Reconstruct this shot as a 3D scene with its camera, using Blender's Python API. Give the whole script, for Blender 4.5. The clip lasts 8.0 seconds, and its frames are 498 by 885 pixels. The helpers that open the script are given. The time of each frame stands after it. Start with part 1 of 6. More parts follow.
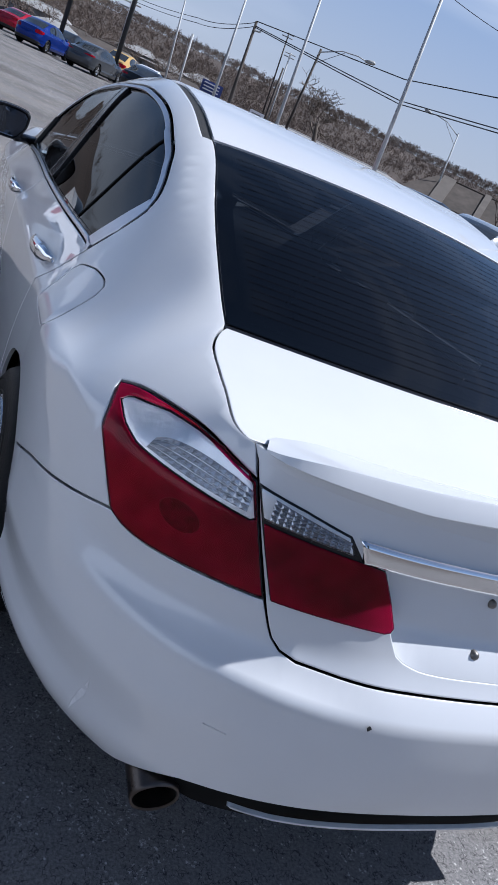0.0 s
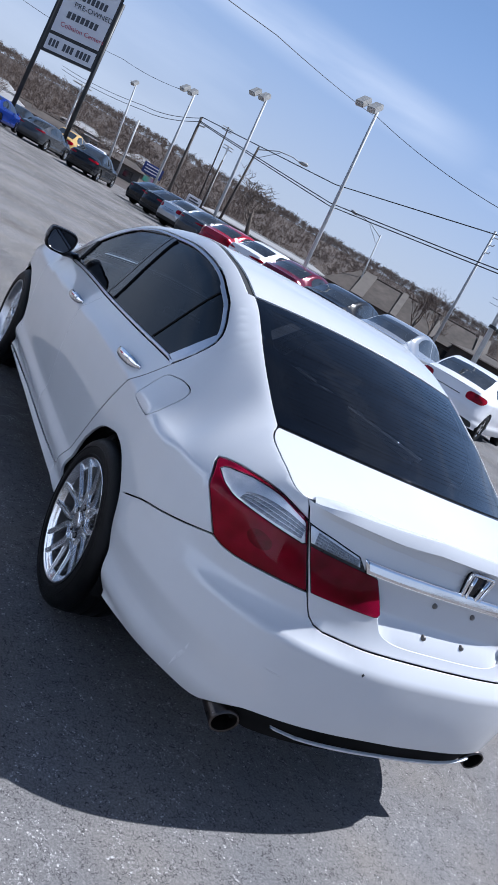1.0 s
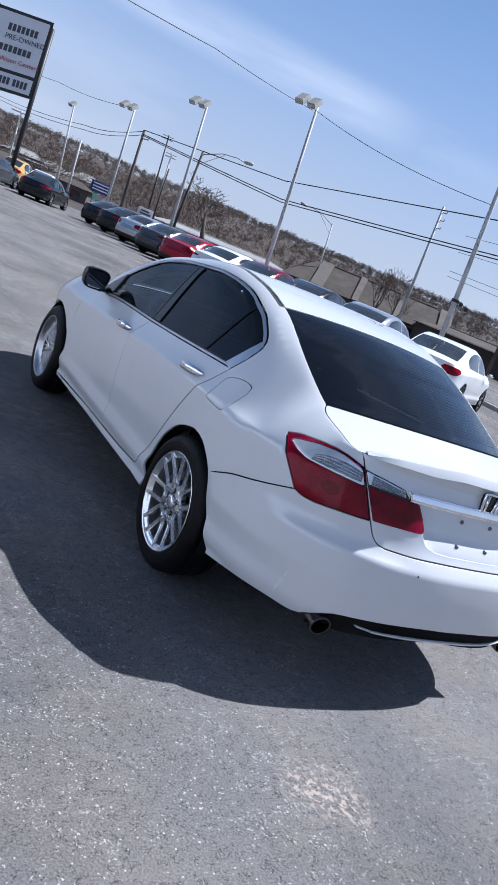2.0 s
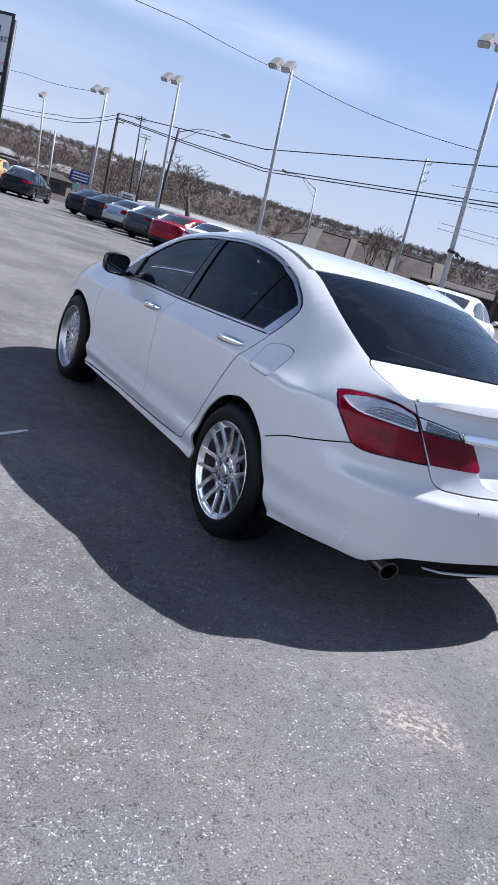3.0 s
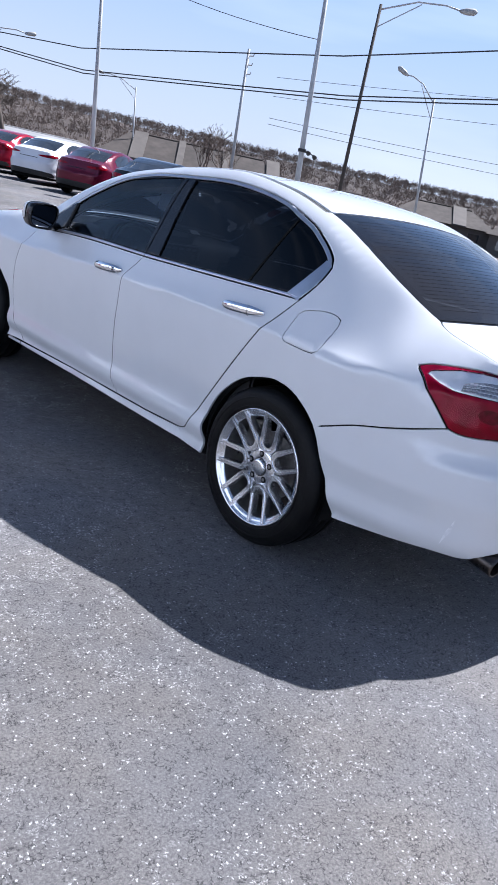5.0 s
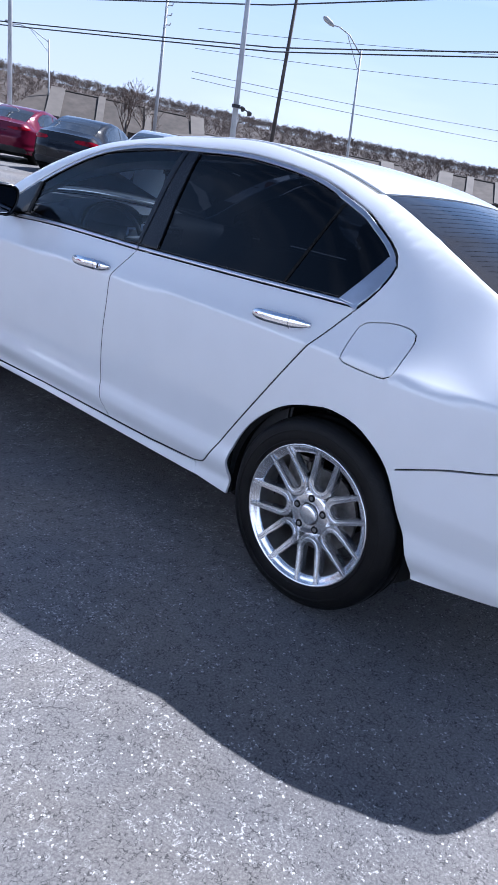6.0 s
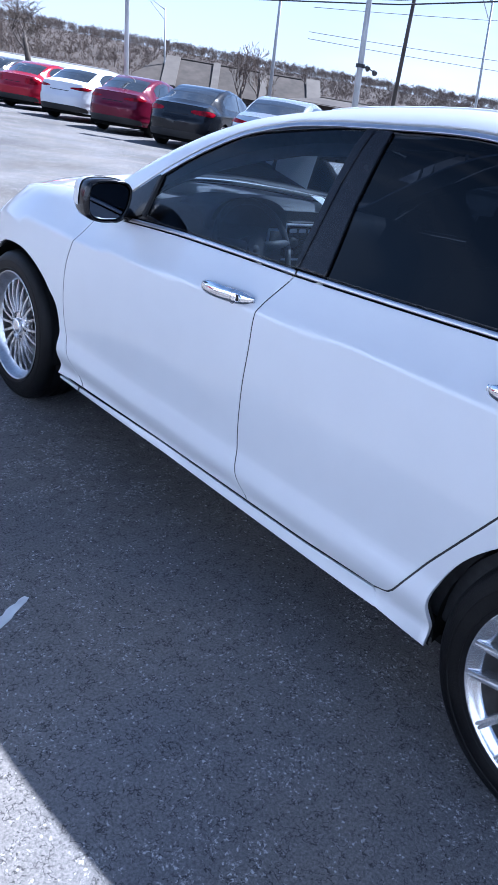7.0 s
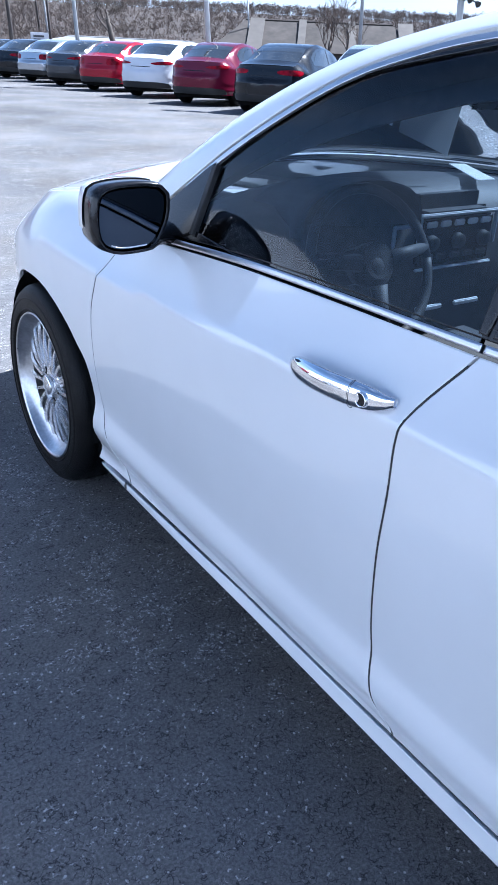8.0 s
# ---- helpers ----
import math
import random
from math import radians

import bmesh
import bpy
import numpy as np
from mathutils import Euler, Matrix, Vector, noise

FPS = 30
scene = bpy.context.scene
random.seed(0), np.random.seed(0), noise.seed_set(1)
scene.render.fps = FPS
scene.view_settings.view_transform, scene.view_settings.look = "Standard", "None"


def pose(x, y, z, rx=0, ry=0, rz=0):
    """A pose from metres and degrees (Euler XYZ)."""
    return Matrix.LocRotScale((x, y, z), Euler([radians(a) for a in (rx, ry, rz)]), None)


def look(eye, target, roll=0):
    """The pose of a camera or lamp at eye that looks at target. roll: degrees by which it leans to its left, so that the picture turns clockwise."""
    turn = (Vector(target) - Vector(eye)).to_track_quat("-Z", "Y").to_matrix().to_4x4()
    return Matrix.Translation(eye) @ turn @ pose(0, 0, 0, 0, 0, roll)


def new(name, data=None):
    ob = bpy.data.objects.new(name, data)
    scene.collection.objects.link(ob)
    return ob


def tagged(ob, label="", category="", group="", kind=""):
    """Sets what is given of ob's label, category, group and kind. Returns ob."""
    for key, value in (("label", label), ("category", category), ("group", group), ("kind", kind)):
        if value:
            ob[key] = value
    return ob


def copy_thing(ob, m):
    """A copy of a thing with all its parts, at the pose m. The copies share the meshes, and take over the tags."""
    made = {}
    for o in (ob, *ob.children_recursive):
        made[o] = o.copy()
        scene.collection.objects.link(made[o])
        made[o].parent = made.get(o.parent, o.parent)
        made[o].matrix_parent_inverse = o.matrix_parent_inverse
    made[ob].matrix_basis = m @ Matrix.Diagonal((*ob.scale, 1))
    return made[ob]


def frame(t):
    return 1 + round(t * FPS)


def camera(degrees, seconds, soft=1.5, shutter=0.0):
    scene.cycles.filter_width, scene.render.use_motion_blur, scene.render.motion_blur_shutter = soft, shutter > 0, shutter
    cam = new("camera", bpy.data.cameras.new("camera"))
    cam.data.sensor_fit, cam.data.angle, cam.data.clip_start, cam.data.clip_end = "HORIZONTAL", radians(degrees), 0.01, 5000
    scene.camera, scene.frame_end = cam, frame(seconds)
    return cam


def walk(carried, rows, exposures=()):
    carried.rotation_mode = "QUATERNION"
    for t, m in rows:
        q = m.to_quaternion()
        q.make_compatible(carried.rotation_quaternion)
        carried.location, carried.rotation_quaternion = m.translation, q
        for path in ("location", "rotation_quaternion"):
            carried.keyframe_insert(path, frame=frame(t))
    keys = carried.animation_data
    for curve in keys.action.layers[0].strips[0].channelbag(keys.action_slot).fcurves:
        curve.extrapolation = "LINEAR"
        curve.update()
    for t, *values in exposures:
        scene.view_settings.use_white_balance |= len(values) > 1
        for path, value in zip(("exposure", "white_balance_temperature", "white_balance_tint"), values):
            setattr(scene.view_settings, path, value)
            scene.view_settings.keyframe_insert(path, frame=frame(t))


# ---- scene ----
cam = camera(36.9, 8.0)
PATH = [
    (0, (-1.173, -1.84, 1.456), (-0.293, -0.197, 0.732), 25.2),
    (0.5, (-1.498, -2.161, 1.502), (-0.565, -0.49, 0.918), 29.4),
    (1, (-1.886, -2.463, 1.554), (-0.869, -0.803, 1.095), 29.7),
    (2.5, (-2.688, -3.083, 1.461), (-1.622, -1.454, 1.002), 18.9),
    (3, (-2.735, -2.998, 1.422), (-1.675, -1.378, 0.922), 16.5),
    (3.5, (-2.78, -2.802, 1.429), (-1.693, -1.211, 0.892), 15.0),
    (4, (-2.924, -2.562, 1.417), (-1.762, -1.033, 0.858), 13.9),
    (4.5, (-3.021, -2.297, 1.402), (-1.758, -0.861, 0.818), 13.1),
    (6, (-2.826, -1.226, 1.387), (-1.348, -0.066, 0.7), 11.5),
    (6.5, (-2.561, -0.816, 1.402), (-1.168, 0.415, 0.664), 10.7),
    (7, (-2.293, -0.382, 1.392), (-1.031, 0.941, 0.582), 9.6),
    (7.5, (-1.92, 0.019, 1.363), (-0.818, 1.436, 0.482), 5.4),
    (8, (-1.623, 0.474, 1.333), (-0.607, 1.934, 0.419), 2.6),
]
walk(cam, [(t, look(eye, target, roll)) for t, eye, target, roll in PATH], [(0.0, 0.42, 5700, 11), (0.5, 0.54, 5600, 11), (1.0, 0.60, 5600, 11), (2.5, 0.72, 5700, 12), (3.0, 0.80, 5800, 13), (4.5, 1.00, 5750, 13), (6.0, 1.20, 5450, 14), (6.5, 1.36, 5280, 14), (8.0, 1.60, 5200, 9)])

# ---- sky, sun ----
SUN_AZ, SUN_EL = 93.6, 52.1
world = bpy.data.worlds.new("sky")
scene.world = world
world.use_nodes = True
wn, wl = world.node_tree.nodes, world.node_tree.links
sky = wn.new("ShaderNodeTexSky")
sky.sky_type, sky.sun_disc = "NISHITA", False
sky.sun_elevation, sky.sun_rotation = radians(SUN_EL), radians(SUN_AZ)
sky.air_density, sky.dust_density, sky.ozone_density = 1.0, 0.6, 1.4
# thin streaks of high cloud
wc, wm, wnz, wr, wmix = (wn.new(k) for k in ("ShaderNodeTexCoord", "ShaderNodeMapping", "ShaderNodeTexNoise", "ShaderNodeValToRGB", "ShaderNodeMix"))
wm.inputs["Rotation"].default_value = (0, radians(4), radians(-20))
wm.inputs["Scale"].default_value = (1.2, 1.0, 7.0)
wnz.inputs["Scale"].default_value, wnz.inputs["Detail"].default_value = 1.6, 5.0
wr.color_ramp.elements[0].position, wr.color_ramp.elements[1].position = 0.50, 0.78
wr.color_ramp.elements[0].color, wr.color_ramp.elements[1].color = (0, 0, 0, 1), (0.30, 0.30, 0.30, 1)
wmix.data_type = "RGBA"
wmix.inputs["B"].default_value = (11.0, 11.4, 12.2, 1)
wl.new(wc.outputs["Generated"], wm.inputs["Vector"])
wl.new(wm.outputs["Vector"], wnz.inputs["Vector"])
wl.new(wnz.outputs["Fac"], wr.inputs["Fac"])
# one longer streak low over the lot
wx = wn.new("ShaderNodeSeparateXYZ")
wl.new(wc.outputs["Generated"], wx.inputs[0])


def sky_fade(value, a, b, top_value=1.0):
    m = wn.new("ShaderNodeMapRange")
    m.interpolation_type = "SMOOTHSTEP"
    m.inputs["From Min"].default_value, m.inputs["From Max"].default_value, m.inputs["To Max"].default_value = a, b, top_value
    wl.new(value, m.inputs["Value"])
    return m.outputs["Result"]


def sky_math(kind, a, b):
    m = wn.new("ShaderNodeMath")
    m.operation = kind
    for i, v in enumerate((a, b)):
        if isinstance(v, float):
            m.inputs[i].default_value = v
        else:
            wl.new(v, m.inputs[i])
    return m.outputs[0]


slope = sky_math("ADD", wx.outputs["Z"], sky_math("MULTIPLY", wx.outputs["X"], 0.06))
streak = sky_math("MULTIPLY", sky_fade(slope, 0.215, 0.245), sky_fade(slope, 0.290, 0.250))
streak = sky_math("MULTIPLY", streak, sky_math("MULTIPLY", sky_fade(wx.outputs["X"], 0.10, 0.32), sky_fade(wx.outputs["X"], 0.60, 0.45)))
streak = sky_math("MULTIPLY", streak, sky_math("MULTIPLY", sky_fade(wx.outputs["Y"], 0.2, 0.5), sky_fade(wnz.outputs["Fac"], 0.20, 0.60, 0.80)))
wl.new(sky_math("MAXIMUM", streak, wr.outputs["Color"]), wmix.inputs["Factor"])
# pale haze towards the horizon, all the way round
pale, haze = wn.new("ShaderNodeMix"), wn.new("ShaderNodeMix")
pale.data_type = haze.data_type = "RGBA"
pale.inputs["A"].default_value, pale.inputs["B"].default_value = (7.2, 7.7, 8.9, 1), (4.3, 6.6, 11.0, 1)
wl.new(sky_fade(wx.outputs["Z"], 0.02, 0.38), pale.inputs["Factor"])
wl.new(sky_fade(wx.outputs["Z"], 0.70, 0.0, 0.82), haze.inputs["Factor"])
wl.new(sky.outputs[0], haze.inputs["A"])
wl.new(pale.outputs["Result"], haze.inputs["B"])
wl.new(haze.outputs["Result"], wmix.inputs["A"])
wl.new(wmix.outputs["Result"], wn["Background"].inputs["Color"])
wn["Background"].inputs["Strength"].default_value = 0.052
sun = new("sun", bpy.data.lights.new("sun", "SUN"))
sun.data.energy, sun.data.angle, sun.data.color = 5.0, radians(0.5), (1.0, 0.96, 0.90)
sa, se = radians(SUN_AZ), radians(SUN_EL)
sun.matrix_world = look((0, 0, 30), (-math.sin(sa) * math.cos(se), -math.cos(sa) * math.cos(se), 30 - math.sin(se)))

# ---- mesh helpers ----
from mathutils import geometry


def make(name, verts, faces, material, parent=None, label="", smooth=True, normals=None):
    """One mesh object from plain lists, under a parent if given."""
    me = bpy.data.meshes.new(name)
    me.from_pydata([tuple(v) for v in verts], [], faces)
    me.materials.append(material)
    me.polygons.foreach_set("use_smooth", [smooth] * len(me.polygons))
    if normals is not None:
        me.normals_split_custom_set_from_vertices([tuple(n) for n in normals])
    ob = new(name, me)
    if parent is not None:
        ob.parent = parent
        ob.matrix_parent_inverse = parent.matrix_basis.inverted()
    if label:
        tagged(ob, label)
    return ob


def part(name, bm, material, parent=None, label="", smooth=False):
    """Links a bmesh as one mesh object under a thing or a part."""
    me = bpy.data.meshes.new(name)
    bm.to_mesh(me)
    bm.free()
    me.materials.append(material)
    me.polygons.foreach_set("use_smooth", [smooth] * len(me.polygons))
    ob = new(name, me)
    if parent is not None:
        ob.parent = parent
        ob.matrix_parent_inverse = parent.matrix_basis.inverted()
    if label:
        tagged(ob, label)
    return ob


def thing(name, at, label, category, group="", kind="", turn=0.0):
    ob = new(name)
    ob.empty_display_size = 0.2
    ob.matrix_basis = pose(*at, 0, 0, turn)
    return tagged(ob, label, category, group, kind)


def box_bm(lo, hi, bevel=0.0, seg=2, bm=None):
    bm = bm or bmesh.new()
    r = bmesh.ops.create_cube(bm, size=1.0)
    for v in r["verts"]:
        v.co = Vector([lo[i] + (v.co[i] + 0.5) * (hi[i] - lo[i]) for i in range(3)])
    if bevel:
        edges = {e for v in r["verts"] for e in v.link_edges}
        bmesh.ops.bevel(bm, geom=list(edges), offset=bevel, segments=seg, affect="EDGES")
    return bm


def rod_bm(points, radii, seg=10, bm=None):
    """A round rod through points, with a radius at each, capped."""
    bm = bm or bmesh.new()
    pts = [Vector(p) for p in points]
    if not hasattr(radii, "__len__"):
        radii = [radii] * len(pts)
    rings, ref = [], None
    for i, p in enumerate(pts):
        d = (pts[min(i + 1, len(pts) - 1)] - pts[max(i - 1, 0)]).normalized()
        if ref is None:
            ref = d.orthogonal().normalized()
        ref = (ref - d * ref.dot(d)).normalized()
        b = d.cross(ref)
        rings.append([bm.verts.new(p + (ref * math.cos(2 * math.pi * k / seg) + b * math.sin(2 * math.pi * k / seg)) * radii[i]) for k in range(seg)])
    for a, c in zip(rings, rings[1:]):
        for k in range(seg):
            bm.faces.new((a[k], a[(k + 1) % seg], c[(k + 1) % seg], c[k]))
    bm.faces.new(rings[0][::-1])
    bm.faces.new(rings[-1])
    return bm


def lathe_bm(profile, seg=48, axis="X", bm=None, at=(0, 0, 0)):
    """Turns (along, radius) pairs round an axis through at."""
    bm = bm or bmesh.new()
    rings = []
    for h, r in profile:
        ring = []
        for k in range(seg):
            a = 2 * math.pi * k / seg
            c, s = r * math.cos(a), r * math.sin(a)
            p = (h, c, s) if axis == "X" else (c, s, h)
            ring.append(bm.verts.new(Vector(p) + Vector(at)))
        rings.append(ring)
    for a, c in zip(rings, rings[1:]):
        for k in range(seg):
            bm.faces.new((a[k], a[(k + 1) % seg], c[(k + 1) % seg], c[k]))
    return bm


def spl(*pts, closed=False, step=0.02):
    """A Catmull-Rom polyline through points of the plane."""
    p = [np.array(q, float) for q in pts]
    out = []
    k = len(p)
    for i in range(k if closed else k - 1):
        a, b = p[i], p[(i + 1) % k]
        before = p[i - 1] if (i > 0 or closed) else 2 * a - b
        after = p[(i + 2) % k] if (i + 2 < k or closed) else 2 * b - a
        steps = max(1, int(np.hypot(*(b - a)) / step))
        for j in range(steps):
            t = j / steps
            out.append(tuple(0.5 * (2 * a + (b - before) * t + (2 * before - 5 * a + 4 * b - after) * t * t + (3 * a - before - 3 * b + after) * t ** 3)))
    if not closed:
        out.append(tuple(p[-1]))
    return out


def dense(loop, step):
    out = []
    for a, b in zip(loop, loop[1:] + loop[:1]):
        d = math.dist(a, b)
        if d < 1e-5:
            continue
        k = max(1, math.ceil(d / step))
        out += [(a[0] + (b[0] - a[0]) * j / k, a[1] + (b[1] - a[1]) * j / k) for j in range(k)]
    return out


def area(loop):
    return 0.5 * sum(a[0] * b[1] - a[1] * b[0] for a, b in zip(loop, loop[1:] + loop[:1]))


def inset(loop, d):
    """The loop moved inwards by d (loops run anticlockwise)."""
    out, k = [], len(loop)
    for i in range(k):
        a, b, c = np.array(loop[i - 1]), np.array(loop[i]), np.array(loop[(i + 1) % k])
        e, g = b - a, c - b
        e, g = e / (np.linalg.norm(e) + 1e-12), g / (np.linalg.norm(g) + 1e-12)
        n = np.array([-(e[1] + g[1]), e[0] + g[0]])
        size = np.linalg.norm(n)
        n = n / size if size > 1e-6 else np.array([-e[1], e[0]])
        out.append(tuple(b + n * d / max(0.5, float(n @ np.array([-e[1], e[0]])))))
    return out


def inside(points, loop):
    x, y = points[:, 0], points[:, 1]
    hit = np.zeros(len(points), bool)
    for (ax, ay), (bx, by) in zip(loop, loop[1:] + loop[:1]):
        if ay != by:
            hit ^= ((ay > y) != (by > y)) & (x < (bx - ax) * (y - ay) / (by - ay) + ax)
    return hit


def near(points, loop, d):
    q = np.array(loop)
    keep = np.ones(len(points), bool)
    for i in range(0, len(points), 400):
        c = points[i:i + 400]
        keep[i:i + 400] = (((c[:, None, :] - q[None]) ** 2).sum(-1).min(1) > d * d)
    return keep


def panel(name, loop, f, sign, material, parent, label="", step=0.03, lift=0.0, thick=0.012, gap=0.0021, edge=0.0028, holes=(), hole_depth=None, flip=False, smooth_edge=True):
    """A curved sheet with rolled edges: the plane loop laid on the surface f(a, b), with returns inwards at its rim."""
    loop = dense(list(loop), step * 0.6)
    if area(loop) < 0:
        loop = loop[::-1]
    outer = inset(loop, gap)
    inner = inset(outer, edge)
    rims = [(outer, inner)]
    for h in holes:
        h = dense(list(h), step * 0.6)
        if area(h) < 0:
            h = h[::-1]
        rims.append((inset(h, -gap)[::-1], inset(h, -gap - edge)[::-1]))
    a = np.array(inner)
    lo, hi = a.min(0), a.max(0)
    gx, gy = np.meshgrid(np.arange(lo[0] + step / 2, hi[0], step), np.arange(lo[1] + step / 2, hi[1], step))
    pts = np.stack([gx.ravel(), gy.ravel()], 1)
    pts = pts[inside(pts, inner)]
    for o, i in rims[1:]:
        pts = pts[~inside(pts, i)]
    for o, i in rims:
        if len(pts):
            pts = pts[near(pts, i, step * 0.55)]
    flat, edges = [], []
    for o, i in rims:
        n0 = len(flat)
        flat += i
        edges += [(n0 + j, n0 + (j + 1) % len(i)) for j in range(len(i))]
    flat += [tuple(p) for p in pts]
    cv, ce, cf, *_ = geometry.delaunay_2d_cdt([Vector(p) for p in flat], edges, [], 0, 1e-6)
    c2 = np.array([(v.x, v.y) for v in cv])
    mids = np.array([c2[list(t)].mean(0) for t in cf])
    ok = inside(mids, inner)
    for o, i in rims[1:]:
        ok &= ~inside(mids, i)
    faces = [tuple(t) for t, good in zip(cf, ok) if good]

    def place(p):
        h = 1e-4
        q = np.array(f(*p))
        n = np.cross((np.array(f(p[0] + h, p[1])) - f(p[0] - h, p[1])), (np.array(f(p[0], p[1] + h)) - f(p[0], p[1] - h))) * sign
        return q, n / (np.linalg.norm(n) + 1e-15)
    verts, norms = [], []
    for p in c2:
        q, n = place(p)
        verts.append(q + n * lift)
        norms.append(n)
    if sign < 0:
        faces = [t[::-1] for t in faces]
    for r, (o, i) in enumerate(rims):
        deep = thick if r == 0 or hole_depth is None else hole_depth
        n0, k = len(verts), len(o)
        rows = [[], [], [], []]
        for po, pi in zip(o, i):
            (qo, no), (qi, ni) = place(po), place(pi)
            out = qo - qi
            out = out / (np.linalg.norm(out) + 1e-12)
            drop = min(edge * 0.5, 0.003)
            rows[0].append((qi + ni * lift, ni))
            rows[1].append((qo + no * (lift - drop), (ni + out) / np.linalg.norm(ni + out)))
            rows[2].append((qo + no * (lift - drop), out))
            rows[3].append((qo + no * (lift - deep), out))
        for row in rows:
            verts += [q for q, n in row]
            norms += [n for q, n in row]
        for a0, b0 in ((0, 1), (2, 3)):
            for j in range(k):
                w, x, y, z = n0 + a0 * k + j, n0 + a0 * k + (j + 1) % k, n0 + b0 * k + (j + 1) % k, n0 + b0 * k + j
                faces.append((w, z, y, x) if sign > 0 else (w, x, y, z))
    if flip:
        verts = [(-v[0], v[1], v[2]) for v in verts]
        norms = [(-n[0], n[1], n[2]) for n in norms]
        faces = [t[::-1] for t in faces]
    return make(name, verts, faces, material, parent, label, True, norms)

# ---- materials ----
def material(name, color, rough=0.5, metal=0.0, coat=0.0, spec=0.5):
    m = bpy.data.materials.new(name)
    m.use_nodes = True
    b = m.node_tree.nodes["Principled BSDF"]
    b.inputs["Base Color"].default_value = (*color, 1)
    b.inputs["Roughness"].default_value = rough
    b.inputs["Metallic"].default_value = metal
    b.inputs["Coat Weight"].default_value = coat
    b.inputs["Coat Roughness"].default_value = 0.03
    b.inputs["Specular IOR Level"].default_value = spec
    return m


def worn(m, low, high, scale, detail=6.0, bump=0.0, bump_scale=None, rough=None, scale2=None, amount2=0.35, distance=0.01):
    """Two scales of colour noise, roughness noise and relief on a material."""
    nt = m.node_tree
    b = nt.nodes["Principled BSDF"]
    co = nt.nodes.new("ShaderNodeTexCoord")

    def noise_node(s, d=detail):
        n = nt.nodes.new("ShaderNodeTexNoise")
        n.inputs["Scale"].default_value = s
        n.inputs["Detail"].default_value = d
        nt.links.new(co.outputs["Object"], n.inputs["Vector"])
        return n
    n1 = noise_node(scale)
    ramp = nt.nodes.new("ShaderNodeValToRGB")
    ramp.color_ramp.elements[0].position, ramp.color_ramp.elements[1].position = 0.3, 0.7
    ramp.color_ramp.elements[0].color, ramp.color_ramp.elements[1].color = (*low, 1), (*high, 1)
    nt.links.new(n1.outputs["Fac"], ramp.inputs["Fac"])
    out = ramp.outputs["Color"]
    if scale2:
        n2 = noise_node(scale2, 3.0)
        mix = nt.nodes.new("ShaderNodeMix")
        mix.data_type, mix.blend_type = "RGBA", "MULTIPLY"
        r2 = nt.nodes.new("ShaderNodeValToRGB")
        r2.color_ramp.elements[0].position, r2.color_ramp.elements[1].position = 0.35, 0.65
        g = 1 - amount2
        r2.color_ramp.elements[0].color, r2.color_ramp.elements[1].color = (g, g, g, 1), (1, 1, 1, 1)
        nt.links.new(n2.outputs["Fac"], r2.inputs["Fac"])
        mix.inputs["Factor"].default_value = 1.0
        nt.links.new(out, mix.inputs["A"])
        nt.links.new(r2.outputs["Color"], mix.inputs["B"])
        out = mix.outputs["Result"]
    nt.links.new(out, b.inputs["Base Color"])
    if rough:
        mr = nt.nodes.new("ShaderNodeMapRange")
        mr.inputs["To Min"].default_value, mr.inputs["To Max"].default_value = rough
        nt.links.new(n1.outputs["Fac"], mr.inputs["Value"])
        nt.links.new(mr.outputs["Result"], b.inputs["Roughness"])
    if bump:
        nb = noise_node(bump_scale or scale * 4)
        bp = nt.nodes.new("ShaderNodeBump")
        bp.inputs["Strength"].default_value = bump
        bp.inputs["Distance"].default_value = distance
        nt.links.new(nb.outputs["Fac"], bp.inputs["Height"])
        nt.links.new(bp.outputs["Normal"], b.inputs["Normal"])
    return m


def tinted_glass(name, tint, gloss=1.0, rough=0.015):
    """A thin tinted pane: light passes straight through its colour, with a sharp reflection on top."""
    m = bpy.data.materials.new(name)
    m.use_nodes = True
    nt = m.node_tree
    nt.nodes.remove(nt.nodes["Principled BSDF"])
    clear, shine, mix, fres = (nt.nodes.new(k) for k in ("ShaderNodeBsdfTransparent", "ShaderNodeBsdfGlossy", "ShaderNodeMixShader", "ShaderNodeFresnel"))
    clear.inputs["Color"].default_value = (*tint, 1)
    shine.inputs["Roughness"].default_value = rough
    shine.inputs["Color"].default_value = (gloss, gloss, gloss, 1)
    fres.inputs["IOR"].default_value = 1.52
    nt.links.new(fres.outputs[0], mix.inputs[0])
    nt.links.new(clear.outputs[0], mix.inputs[1])
    nt.links.new(shine.outputs[0], mix.inputs[2])
    nt.links.new(mix.outputs[0], nt.nodes["Material Output"].inputs["Surface"])
    return m


PAINT = worn(material("pearl_white_paint", (0.74, 0.74, 0.75), 0.34, 0.0, 1.0, 0.15), (0.61, 0.615, 0.63), (0.645, 0.645, 0.655), 1.2, 3.0, rough=(0.33, 0.36), scale2=7.0, amount2=0.02)
PAINT.node_tree.nodes["Principled BSDF"].inputs["Coat Roughness"].default_value = 0.012
PAINT.node_tree.nodes["Principled BSDF"].inputs["Coat IOR"].default_value = 1.62
BLACK_TRIM = worn(material("gloss_black_trim", (0.010, 0.010, 0.012), 0.16, 0.0, 0.0, 0.35), (0.006, 0.006, 0.008), (0.014, 0.014, 0.016), 30.0)
RUBBER = worn(material("black_rubber", (0.02, 0.02, 0.02), 0.7), (0.012, 0.012, 0.013), (0.028, 0.027, 0.026), 40.0, bump=0.15, bump_scale=300.0, rough=(0.55, 0.8))
